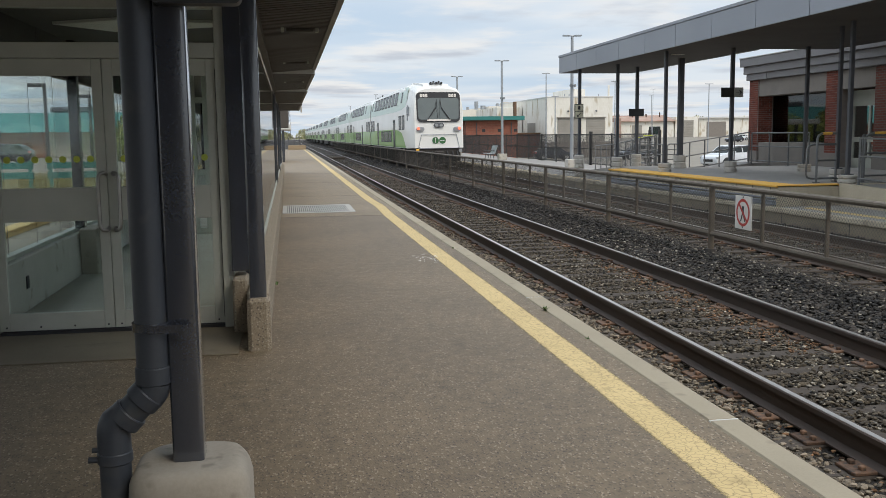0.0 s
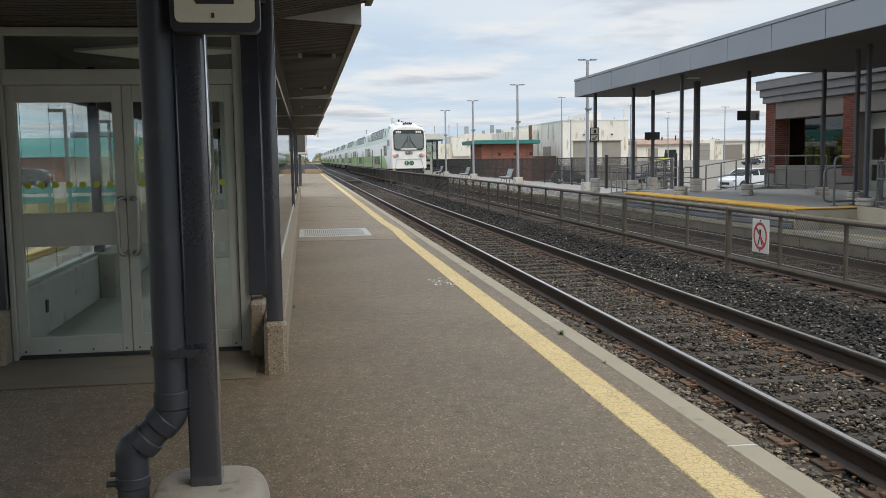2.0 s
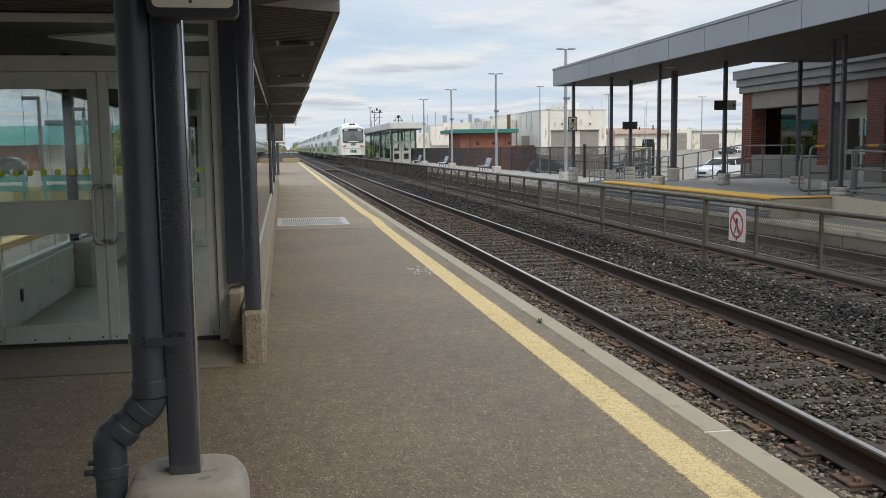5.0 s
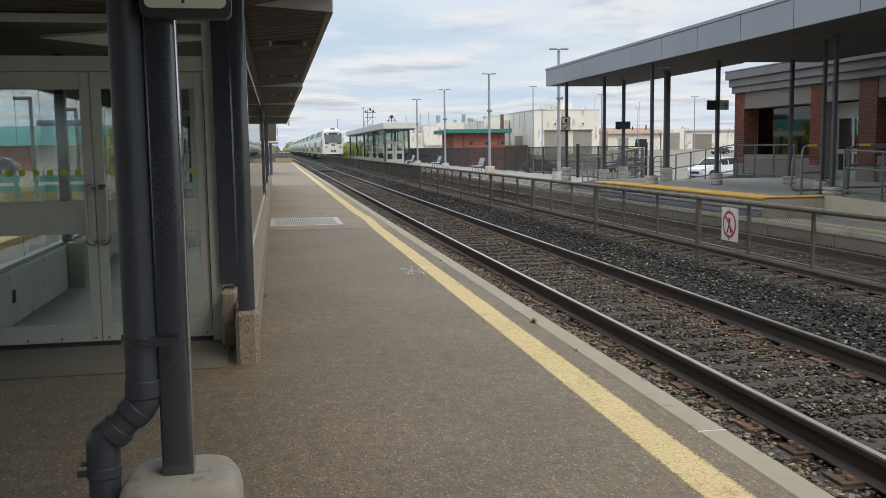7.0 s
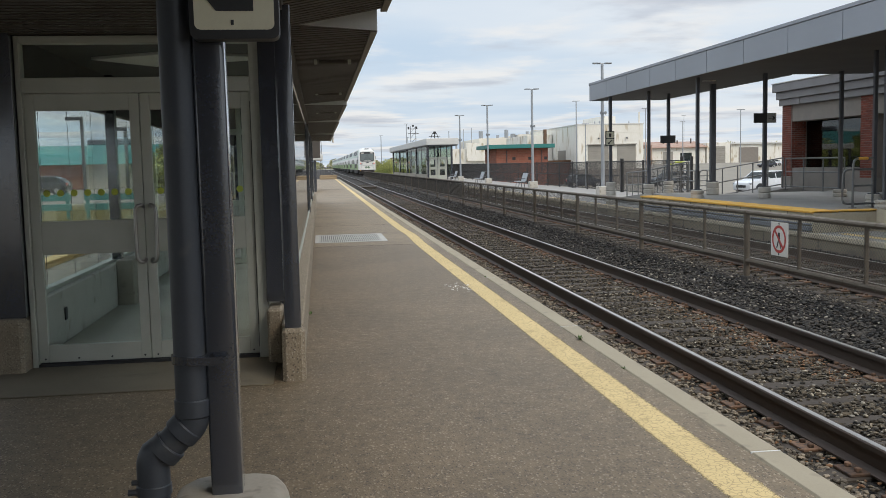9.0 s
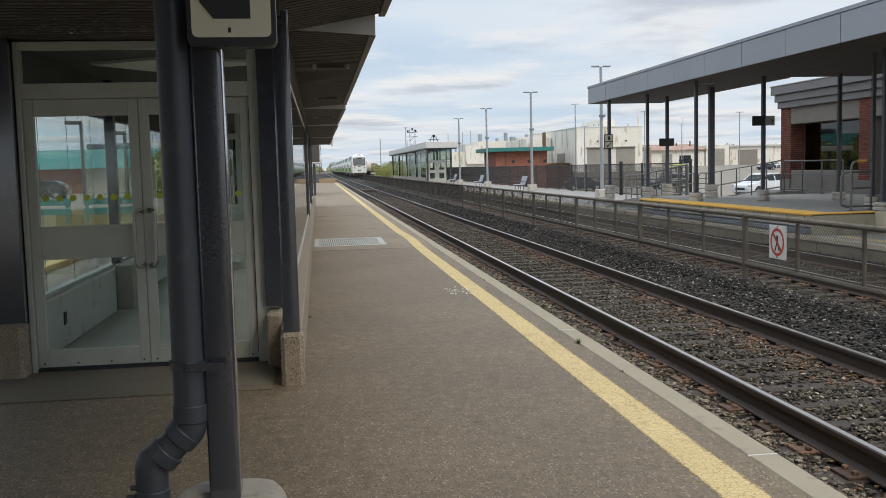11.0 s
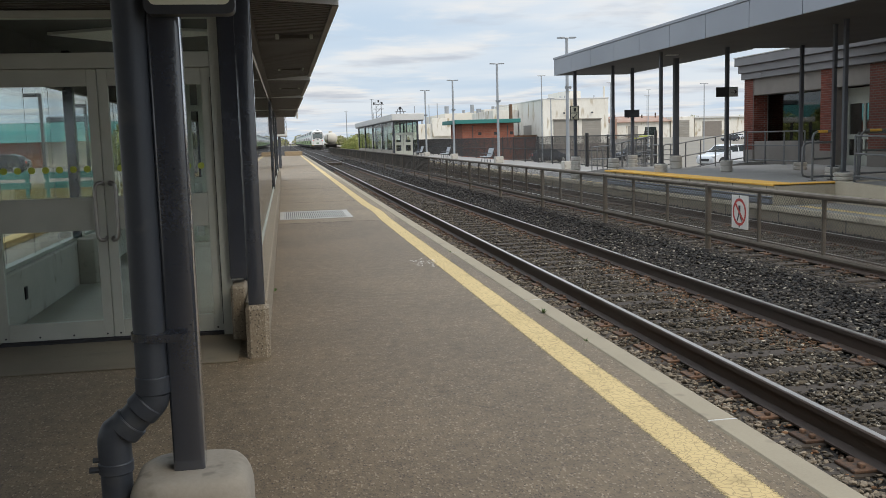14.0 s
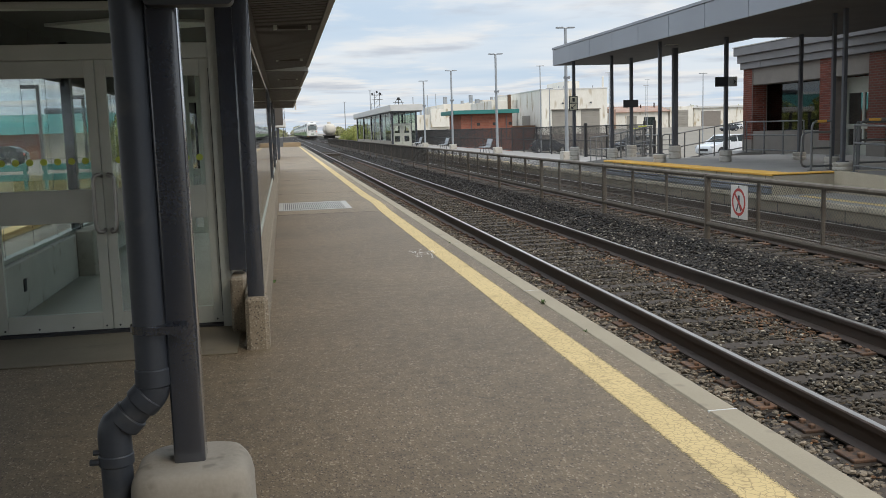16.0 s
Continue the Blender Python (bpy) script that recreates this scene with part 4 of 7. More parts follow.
# roof over the platform, in stepped bays
roof_bays = [(-9.0, 8.70, 3.07, 3.07, 0.65), (8.75, 17.95, 2.895, 2.89, 0.56), (18.0, 24.6, 2.815, 2.85, 0.55), (24.65, 33.6, 2.80, 2.83, 0.55), (33.65, 43.0, 2.78, 2.80, 0.55)]
ceiling_mesh = Mesh()
for i, (y0, y1, za, zb, xe) in enumerate(roof_bays):
    zw, zw2 = ((2.90, 2.90), (2.95, 2.82), (2.82, 2.81), (2.80, 2.80), (2.80, 2.80))[i]
    # the first bay runs on unseen to x = -9 to keep light out
    xw = -9.0 if i == 0 else -0.30
    xi = -0.30
    step = 0.12
    nrib = int((y1 - y0) / step)
    for k in range(nrib):
        ya = y0 + (y1 - y0) * k / nrib
        f = (k + 0.5) / nrib
        ze = za + (zb - za) * f
        wd = step * 0.62
        # rib from the wall to the eave
        zk = zw + (zw2 - zw) * f
        v = [(xi, ya, zk), (xe - 0.06, ya, ze), (xe - 0.06, ya + wd, ze), (xi, ya + wd, zk)]
        u = [(a, b, c + 0.04) for a, b, c in v]
        ceiling_mesh.add(v + u, [(3, 2, 1, 0), (0, 1, 5, 4), (1, 2, 6, 5), (2, 3, 7, 6), (3, 0, 4, 7)])
        if i == 0 and ya > -1:
            v = [(xw, ya, 2.757), (xi, ya, 2.757), (xi, ya + wd, 2.757), (xw, ya + wd, 2.757)]
            u = [(a, b, c + 0.04) for a, b, c in v]
            ceiling_mesh.add(v + u, [(3, 2, 1, 0), (0, 1, 5, 4), (2, 3, 7, 6)])
    # backing above the ribs
    ceiling_mesh.add([(xi, y0, zw + 0.034), (xe, y0, za + 0.034), (xe, y1, zb + 0.034), (xi, y1, zw2 + 0.034), (xi, y0, 3.5), (xe, y0, 3.5), (xe, y1, 3.5), (xi, y1, 3.5)],
                     [(3, 2, 1, 0), (4, 5, 6, 7), (0, 1, 5, 4), (1, 2, 6, 5), (2, 3, 7, 6), (3, 0, 4, 7)])
# unseen roof to the left and behind, added to darken the covered platform
ceiling_mesh.box(-9.0, -0.3, -9, 8.7, 2.79, 3.5).box(-3.3, -0.3, 8.75, 43.0, 2.83, 3.5)
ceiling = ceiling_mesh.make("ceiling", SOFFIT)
solid(ceiling, "dark brown ribbed metal soffit over the platform, stretched out of view to block light", "ceiling")
for i, (y0, y1, za, zb, xe) in enumerate(roof_bays):
    fas = Mesh()
    v = [(xe - 0.06, y0, za - 0.02), (xe, y0, za - 0.02), (xe, y1, zb - 0.02), (xe - 0.06, y1, zb - 0.02)]
    u = [(a, b, 3.55) for a, b, c in v]
    fas.add(v + u, [(3, 2, 1, 0), (4, 5, 6, 7), (0, 1, 5, 4), (1, 2, 6, 5), (2, 3, 7, 6), (3, 0, 4, 7)])
    solid(fas.make("trim", FASCIA), "brown metal fascia along the eave", "trim")
    if i:
        zp = (0, 2.95, 2.82, 2.80, 2.80)[i]
        pan = Mesh().add([(-0.28, y0 - 0.02, zp), (xe - 0.002, y0 - 0.02, za - 0.01), (xe - 0.002, y0 - 0.02, 3.3), (-0.28, y0 - 0.02, 3.3),
                          (-0.28, y0 - 0.004, zp), (xe - 0.002, y0 - 0.004, za - 0.01), (xe - 0.002, y0 - 0.004, 3.3), (-0.28, y0 - 0.004, 3.3)],
                         [(0, 1, 2, 3), (7, 6, 5, 4), (0, 4, 5, 1), (1, 5, 6, 2), (2, 6, 7, 3), (3, 7, 4, 0)])
        solid(pan.make("trim", PALE), "pale grey end panel of the eave", "trim")

# dark columns of the long glazed wall, with concrete plinth
front_post = thing("steel_post", "dark blue-grey steel post on a speckled concrete foot", "post", (-0.262, 7.16, 0))
tube_post(0.062, 0.40, 2.84).make("shaft", STEEL_DARK, front_post, smooth=True)
dbox(-0.088, 0.088, -0.11, 0.11, -0.04, 0.41, 0.03).make("footing", AGGREGATE, front_post, "speckled aggregate concrete footing")
long_wall = thing("wall_east", "glazed wall with dark steel columns on a concrete plinth", "wall", kind="structure")
dbox(-0.36, -0.19, 7.37, 43.0, 0.0, 0.40, 0.015).make("plinth", AGGREGATE, long_wall, "speckled aggregate concrete plinth")
for k, y in enumerate(POSTS_Y):
    dbox(-0.40, -0.288, y - 0.09, y + 0.09, 0.40, 2.80, 0.004).make("column", STEEL_DARK, long_wall)
for a, b in zip(POSTS_Y, POSTS_Y[1:]):
    nP = round((b - a) / 1.7)
    for j in range(nP):
        y0, y1 = a + 0.1 + (b - a - 0.2) * j / nP, a + 0.1 + (b - a - 0.2) * (j + 1) / nP
        Mesh().box(-0.336, -0.328, y0 + 0.004, y1 - 0.004, 0.47, 2.72).make("pane", GLASS_WALL, long_wall).visible_shadow = False
    dbox(-0.375, -0.315, a + 0.09, b - 0.09, 0.402, 0.47).make("bottom_rail", ALU, long_wall)
    dbox(-0.375, -0.315, a + 0.09, b - 0.09, 2.72, 2.80).make("top_rail", STEEL_DARK, long_wall)

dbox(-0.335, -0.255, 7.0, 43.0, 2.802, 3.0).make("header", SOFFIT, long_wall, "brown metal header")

# end wall with the double door
end_wall = thing("wall_south", "end wall with dark steel columns and concrete blocks beside the door", "wall", kind="structure")
dbox(-0.50, -0.345, Y_DOOR - 0.12, Y_DOOR + 0.1, 0.50, 2.79).make("column", STEEL_DARK, end_wall)
dbox(-0.495, -0.37, Y_DOOR - 0.30, Y_DOOR + 0.1, -0.04, 0.46, 0.02).make("plinth", AGGREGATE, end_wall, "speckled aggregate concrete block")
dbox(-2.80, -2.455, Y_DOOR - 0.14, Y_DOOR + 0.1, 0.45, 2.80).make("column", STEEL_DARK, end_wall)
dbox(-2.95, -2.455, Y_DOOR - 0.26, Y_DOOR + 0.1, -0.04, 0.45, 0.03).make("plinth", AGGREGATE, end_wall, "speckled aggregate concrete block")
Mesh().box(-2.99, -2.80, Y_DOOR, Y_DOOR + 0.01, 0.56, 2.80).make("pane", GLASS_WALL, end_wall)

DX0, DX1, DZ = -2.445, -0.51, 2.285
door_set = thing("door_1", "aluminium double door with glass panes, transom and bow handles", "door", (0, Y_DOOR, 0), kind="structure")
frame_m = Mesh().box(DX0 - 0.004, DX0 + 0.036, -0.06, 0.06, 0, 2.748, 0.004).box(DX1 - 0.07, DX1 + 0.02, -0.06, 0.06, 0, 2.748, 0.004)
frame_m.box(DX0 + 0.038, DX1 - 0.072, -0.06, 0.06, DZ, 2.41, 0.004).box(DX0 + 0.038, DX1 - 0.072, -0.06, 0.06, 2.688, 2.748, 0.004)
frame_m.make("door_frame", ALU, door_set)
Mesh().box(DX0 + 0.036, DX1 - 0.07, -0.008, 0.002, 2.41, 2.688).make("transom_pane", GLASS, door_set)
dbox(DX0 + 0.038, DX1 - 0.072, -0.05, 0.05, 0.0, 0.035).make("sill", BLACK, door_set)
XM = -1.490
for x0, x1, hx, s in ((DX0 + 0.040, XM - 0.004, XM - 0.062, -1), (XM + 0.004, DX1 - 0.072, XM + 0.105, 1)):
    leaf = Mesh()
    st = 0.078
    leaf.box(x0, x0 + st, -0.025, 0.025, 0.045, DZ - 0.005, 0.003).box(x1 - st, x1, -0.025, 0.025, 0.045, DZ - 0.005, 0.003)
    for za, zb in ((0.045, 0.19), (0.955, 1.232), (2.144, DZ - 0.005)):
        leaf.box(x0 + st + 0.001, x1 - st - 0.001, -0.025, 0.025, za, zb, 0.003)
    lf = leaf.make("leaf", ALU, door_set)
    Mesh().box(x0 + st, x1 - st, -0.004, 0.004, 0.19, 0.955).make("pane", GLASS, lf).visible_shadow = False
    Mesh().box(x0 + st, x1 - st, -0.004, 0.004, 1.232, 2.144).make("pane", GLASS, lf).visible_shadow = False
    hd = [(hx - s * 0.055, -0.02, 1.335), (hx - s * 0.055, -0.06, 1.345), (hx - s * 0.045, -0.085, 1.352), (hx - s * 0.02, -0.10, 1.345), (hx - s * 0.005, -0.105, 1.325), (hx, -0.105, 1.29), (hx, -0.105, 0.93), (hx - s * 0.005, -0.105, 0.90), (hx - s * 0.02, -0.10, 0.88), (hx - s * 0.045, -0.085, 0.873), (hx - s * 0.055, -0.06, 0.88), (hx - s * 0.055, -0.02, 0.89)]
    Mesh().tube(hd, 0.0165, 12).make("handle", HANDLE, lf, "brushed steel bow handle", smooth=True)
    hinge = Mesh()
    hxx = x0 - 0.012 if s < 0 else x1 + 0.012
    hinge.tube([(hxx, -0.03, 0.1), (hxx, -0.03, 2.2)], 0.009, 8)
    hinge.make("hinge", ALU, lf)
    gap = Mesh()
    for q in range(42):
        gap.box(hxx - 0.010, hxx + 0.010, -0.041, -0.038, 0.12 + 0.05 * q, 0.125 + 0.05 * q)
    gap.box(hxx - 0.016, hxx - 0.011, -0.041, -0.03, 0.1, 2.2)
    gap.make("hinge_gap", BLACK, lf)
    for k in range(7):
        dx = x0 + st + 0.026 + 0.109 * k
        if dx < x1 - st - 0.03:
            Mesh().tube([(dx + 0.03, -0.0075, 1.465), (dx + 0.03, -0.0045, 1.465)], 0.028, 16).make("dot", DOT, lf, "yellow-green warning dot")
    bolts = Mesh()
    for k in range(4):
        bx = x0 + 0.05 + (x1 - x0 - 0.1) * k / 3
        bolts.tube([(bx, -0.032, 0.075), (bx, -0.024, 0.075)], 0.008, 8)
    bolts.make("screws", BLACK, lf)

# inside of the waiting room: floor, low side wall with glass above, partition
inner = thing("wall_west", "inner side wall of pale concrete with glass above", "wall", kind="structure")
dbox(-2.72, -2.50, 8.1, 43, 0.0, 0.52, 0.012).make("plinth", PEDESTAL, inner, "pale concrete low wall")
dbox(-2.50, -2.30, 11.55, 12.15, 0.0, 0.56, 0.012).make("buttress", CONCRETE, inner, "pale concrete block under a column")
dbox(-2.66, -2.56, 8.1, 43, 0.52, 0.56, 0.004).make("sill", ALU, inner)
for k in range(34):
    pane = Mesh().box(-2.615, -2.607, 8.12 + 1.02 * k, 9.125 + 1.02 * k, 0.56, 2.80).make("pane", GLASS, inner)
    pane.visible_shadow = False
    Mesh().box(-2.614, -2.609, 9.126 + 1.02 * k, 9.130 + 1.02 * k, 0.56, 2.80).make("joint", BLACK, inner)
for y in (11.83, 20.5, 29.0, 37.5):
    dbox(-2.585, -2.475, y - 0.07, y + 0.07, 0.56, 2.80).make("column", STEEL_DARK, inner)
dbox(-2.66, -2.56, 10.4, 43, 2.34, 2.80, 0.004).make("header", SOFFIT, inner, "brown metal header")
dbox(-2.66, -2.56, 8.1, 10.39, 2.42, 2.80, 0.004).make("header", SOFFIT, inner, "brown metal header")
outlet = dbox(-2.502, -2.488, 9.21, 9.29, 0.22, 0.34, 0.003).make("wall_outlet", BLACK)
tagged(outlet, "small black outlet cover on the concrete wall", "outlet")
# white shape added where a pale patch shows in the transom pane
pale_patch = Mesh().prism([(-2.34, 10.18), (-1.61, 9.77), (-0.72, 10.0), (-0.74, 10.35), (-1.80, 10.9)], 2.80, 2.829, "z").make("ceiling_panel", SIGN_WHITE)
tagged(pale_patch, "pale flat shape added for the pale patch in the transom", "panel", "", "structure")
part_w = thing("wall_inner", "partition with a second aluminium glass door", "wall", kind="structure")
y0 = 16.0
fm = Mesh()
for x in (-2.45, -1.55, -1.35, -0.45):
    fm.box(x - 0.04, x + 0.04, y0, y0 + 0.08, 0.0, 2.80, 0.004)
for z in (0.02, 1.0, 2.2, 2.7):
    fm.box(-2.40, -0.50, y0 + 0.01, y0 + 0.07, z, z + 0.1, 0.003)
fm.make("frame", ALU, part_w)
for a in (-2.41, -1.31):
    Mesh().box(a, a + 0.82, y0 + 0.035, y0 + 0.042, 0.12, 2.7).make("pane", GLASS, part_w).visible_shadow = False
notice = dbox(-0.86, -0.62, 15.97, 15.985, 0.82, 1.02, 0.002).make("notice", SIGN_WHITE)
tagged(notice, "small pale notice on the inner door", "notice")
solid(dbox(-2.7, -0.3, 43.0, 43.15, 0, 2.8).make("wall_north", STUCCO), "plain far end wall of the waiting room", "wall")
solid(dbox(-2.49, -0.41, 8.1, 43, 0.0, 0.016).make("floor", FLOOR_IN), "smooth grey concrete floor", "floor")

# plain unseen wall closing the platform behind the camera, added to block light
solid(dbox(-4.4, 0.2, -6.2, -6.0, 0.0, 2.79).make("wall_behind", STUCCO), "plain grey unseen wall added to block light behind the covered platform", "wall")

# grate in the platform
grate = thing("floor_grate", "pale metal floor grate let into the asphalt", "grate", (0, 0, 0))
gf = Mesh().box(-0.16, 1.40, 19.85, 20.0, 0.003, 0.012).box(-0.16, 1.40, 21.95, 22.1, 0.003, 0.012)
gf.box(-0.16, -0.06, 20.0, 21.95, 0.003, 0.012).box(1.27, 1.40, 20.0, 21.95, 0.003, 0.012)
gf.make("frame", GRATE_MAT, grate)
for k in range(30):
    x = -0.06 + 1.33 * (k + 0.5) / 30
    dbox(x - 0.014, x + 0.014, 20.0, 21.95, 0.002, 0.011, 0.002).make("bar", GRATE_MAT, grate)
# no hollow here: a thin black sheet stands in for its shade
solid(Mesh().box(-0.1, 1.3, 19.95, 22.0, 0.0005, 0.0015).make("pit", BLACK), "flat black sheet in place of the shaded pit under the grate", "pit")

# plank crossing between the rails, weeds, marks and seams
crossing = thing("plank_crossing", "dark timber crossing panel between the rails", "crossing", (4.0465, 80.0, 0))
for k in range(5):
    dbox(-0.68 + 0.275 * k, -0.42 + 0.275 * k, -1.4, 1.4, -0.32, -0.145, 0.01).make("plank", TIE, crossing)
r = random.Random(9)
for wx, wy, cnt, sz in ((2.30, 8.15, 16, 0.05), (2.30, 6.9, 5, 0.02), (-0.17, 10.3, 6, 0.03), (2.3, 13.0, 5, 0.025)):
    m = Mesh()
    for k in range(cnt):
        a, le = r.uniform(0, 6.28), sz * r.uniform(0.6, 1.4)
        d = Vector((math.cos(a), math.sin(a), r.uniform(0.6, 1.6))).normalized() * le
        b0 = Vector((wx + r.uniform(-0.01, 0.01), wy + r.uniform(-0.03, 0.03), 0.002))
        sdv = Vector((-math.sin(a), math.cos(a), 0)) * 0.006
        m.add([b0 - sdv, b0 + sdv, b0 + d * 0.6 + sdv * 1.5, b0 + d, b0 + d * 0.6 - sdv * 1.5], [(0, 1, 2, 3, 4)])
    tagged(m.make("weed", WEED), "small green weed growing in the kerb joint", "weed", "", "stuff")
seams = Mesh()
for y in (18.9, 25.5, 33.0, 41.0, 52, 66, 82, 100):
    seams.box(-0.18, 1.9, y, y + 0.014, 0.0005, 0.0025)
solid(seams.make("seam", BLACK), "dark filled seam across the asphalt", "seam")
chalk = Mesh()
for k in range(46):
    x, y = 1.66 + r.uniform(-0.02, 0.27), 12.05 + r.gauss(0, 0.22)
    a = r.uniform(0, 3.14)
    dx, dy = math.cos(a) * r.uniform(0.01, 0.05), math.sin(a) * r.uniform(0.02, 0.09)
    chalk.add([(x, y, 0.003), (x + dx, y + dy, 0.003), (x + dx + 0.014, y + dy + 0.012, 0.003), (x + 0.014, y + 0.015, 0.003)], [(0, 1, 2, 3)])
solid(chalk.make("stain", SIGN_WHITE), "pale broken paint marks on the asphalt", "stain")
end_deck = thing("platform_end_barrier", "weathered timber barrier with rails at the platform end", "barrier", (0, 118.5, 0))
dbox(0.02, 2.2, -0.3, 0.6, 0.0, 0.54, 0.02).make("deck", TIMBER, end_deck)
for z in (0.16, 0.34):
    dbox(0.0, 2.22, -0.34, -0.302, z, z + 0.13, 0.01).make("board", TIMBER, end_deck)
dbox(0.1, 1.9, -0.9, -0.35, 0.0, 0.24, 0.02).make("step", TIMBER, end_deck)
for z in (0.80, 1.12, 1.45):
    dbox(0.05, 1.5, 0.0, 0.06, z, z + 0.07, 0.01).make("rail", COLGREY, end_deck)
for x in (0.08, 0.75, 1.42):
    dbox(x, x + 0.07, 0.062, 0.13, 0.5, 1.5, 0.01).make("post", COLGREY, end_deck)
# small shelter further along the near platform
kiosk = thing("platform_shelter", "small pale-roofed shelter further along the platform", "shelter", (-0.45, 62.0, 0))
dbox(-1.5, 0.69, -1.5, 6, 2.05, 2.42, 0.05).make("roof", PALE, kiosk)
for x in (-1.3, 0.15):
    for y in (-1.2, 5.6):
        dbox(x - 0.08, x + 0.08, y - 0.08, y + 0.08, 0, 2.05).make("post", STEEL_DARK, kiosk)
box_s = dbox(-0.6, 0.06, 46.0, 46.25, 2.05, 3.0, 0.02).make("end_panel", SOFFIT)
solid(box_s, "brown panel closing the end of the roof", "trim")
cam_box = dbox(0.52, 0.58, 36.2, 36.4, 2.55, 2.78, 0.01).make("security_camera", SIGN_WHITE)
tagged(cam_box, "small white camera under the eave", "camera")
for y in (11.2, 16.0, 20.8, 26.5):
    lt = thing("ceiling_light", "thin strip light fixed under the soffit", "lamp", (0.18, y, 2.80), "soffit strip lights")
    lt.location.z += 0.06 if y < 17 else 0.02
    dbox(-0.16, 0.16, -0.03, 0.03, -0.012, 0.03, 0.006).make("housing", SOFFIT, lt)
    for s_ in (-0.2, 0.2):
        dbox(s_ - 0.02, s_ + 0.02, -0.025, 0.025, -0.014, 0.04, 0.004).make("end_cap", ALU, lt)

# ---- fence between the tracks ----
X_F = 6.15
Z_FT, Z_FB = 0.835, 0.128
fence = thing("fence", "low galvanised tube fence with chain-link mesh between the tracks", "fence")
posts_y = [12.77 + 4.483 * k for k in range(-2, 27)]
for a, b in zip(posts_y, posts_y[1:]):
    Mesh().tube([(X_F, a, -0.40), (X_F, a, 0.862)], 0.045, 12).make("post", GALV, fence, smooth=True)
    for k in range(1, 3):
        y = a + (b - a) * k / 3
        Mesh().tube([(X_F, y, Z_FB), (X_F, y, Z_FT)], 0.027, 8).make("stile", GALV, fence, smooth=True)
    Mesh().tube([(X_F, a, Z_FT), (X_F, b, Z_FT)], 0.036, 10).make("top_rail", GALV, fence, smooth=True)
    Mesh().tube([(X_F, a, Z_FB), (X_F, b, Z_FB)], 0.036, 10).make("bottom_rail", GALV, fence, smooth=True)
    for k in range(1, 7):
        y = a + (b - a) * k / 7
        Mesh().tube([(X_F, y - 0.012, Z_FB), (X_F, y + 0.012, Z_FB)], 0.041, 10).make("clamp", GALV, fence)
        Mesh().tube([(X_F, y - 0.008, Z_FT), (X_F, y + 0.008, Z_FT)], 0.040, 10).make("clamp", GALV, fence)
    Mesh().tube([(X_F, a, -0.30), (X_F, a, -0.10)], [0.13, 0.075], 9).make("footing", UNDER, fence, "dirty footing in the ballast")


def chain_link(name, x, y0, y1, z0, z1, pitch, w, material, parent):
    """Diamond wire mesh in the plane x: two sets of slanted thin bars."""
    m = Mesh()
    hgt = z1 - z0
    k = -int(hgt / pitch) - 1
    while y0 + k * pitch < y1:
        for s in (1, -1):
            a, b = (y0 + k * pitch, z0), (y0 + k * pitch + hgt, z1)
            if s < 0:
                a, b = (a[0], z1), (b[0], z0)
            # clip to the bay
            def at(y):
                f = (y - a[0]) / (b[0] - a[0])
                return a[1] + (b[1] - a[1]) * f
            ya, yb = max(a[0], y0), min(b[0], y1)
            if yb - ya < 0.01:
                continue
            za, zb = at(ya), at(yb)
            d = w / 2
            m.add([(x, ya, za - d), (x, ya, za + d), (x, yb, zb + d), (x, yb, zb - d), (x + w, ya, za), (x + w, yb, zb)],
                  [(0, 1, 2, 3), (1, 4, 5, 2), (4, 0, 3, 5)])
        k += 1
    ob = m.make(name, material, parent)
    return tagged(ob, kind="stuff")


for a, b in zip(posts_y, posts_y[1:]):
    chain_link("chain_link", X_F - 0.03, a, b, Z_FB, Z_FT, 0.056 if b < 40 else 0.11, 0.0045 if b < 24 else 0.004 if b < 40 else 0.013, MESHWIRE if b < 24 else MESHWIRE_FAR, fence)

nosign = thing("prohibition_sign", "square white sign with red ring and slash on the fence", "sign", (X_F - 0.045, 11.72, 0.521))
Mesh().box(-0.005, 0.012, -0.223, 0.223, -0.228, 0.228, 0.002).make("panel", SIGN_WHITE, nosign)
ring = Mesh()
inn, out_ = [], []
for k in range(40):
    a = 2 * math.pi * k / 40
    inn.append((-0.0065, 0.150 * math.cos(a), 0.150 * math.sin(a)))
    out_.append((-0.0065, 0.189 * math.cos(a), 0.189 * math.sin(a)))
ring.add(inn + out_, [(k, (k + 1) % 40, 40 + (k + 1) % 40, 40 + k) for k in range(40)])
ring.add([(-0.0074, 0.102, 0.129), (-0.0074, 0.129, 0.102), (-0.0074, -0.102, -0.129), (-0.0074, -0.129, -0.102)], [(0, 1, 2, 3)])
ring.make("ring", SIGN_RED, nosign)
pict = Mesh().box(-0.0062, -0.0055, -0.028, 0.028, -0.02, 0.09)
pict.add([(-0.006, 0.03, -0.02), (-0.006, -0.005, -0.02), (-0.006, 0.045, -0.125), (-0.006, 0.075, -0.125)], [(0, 1, 2, 3)])
pict.add([(-0.006, 0.005, -0.02), (-0.006, -0.03, -0.02), (-0.006, -0.075, -0.125), (-0.006, -0.045, -0.125)], [(0, 1, 2, 3)])
pict.make("bar", SIGN_BLACK, nosign)
for z in (-0.2, 0.21):
    Mesh().tube([(-0.009, 0, z), (-0.004, 0, z)], 0.014, 8).make("bolt", BLACK, nosign)

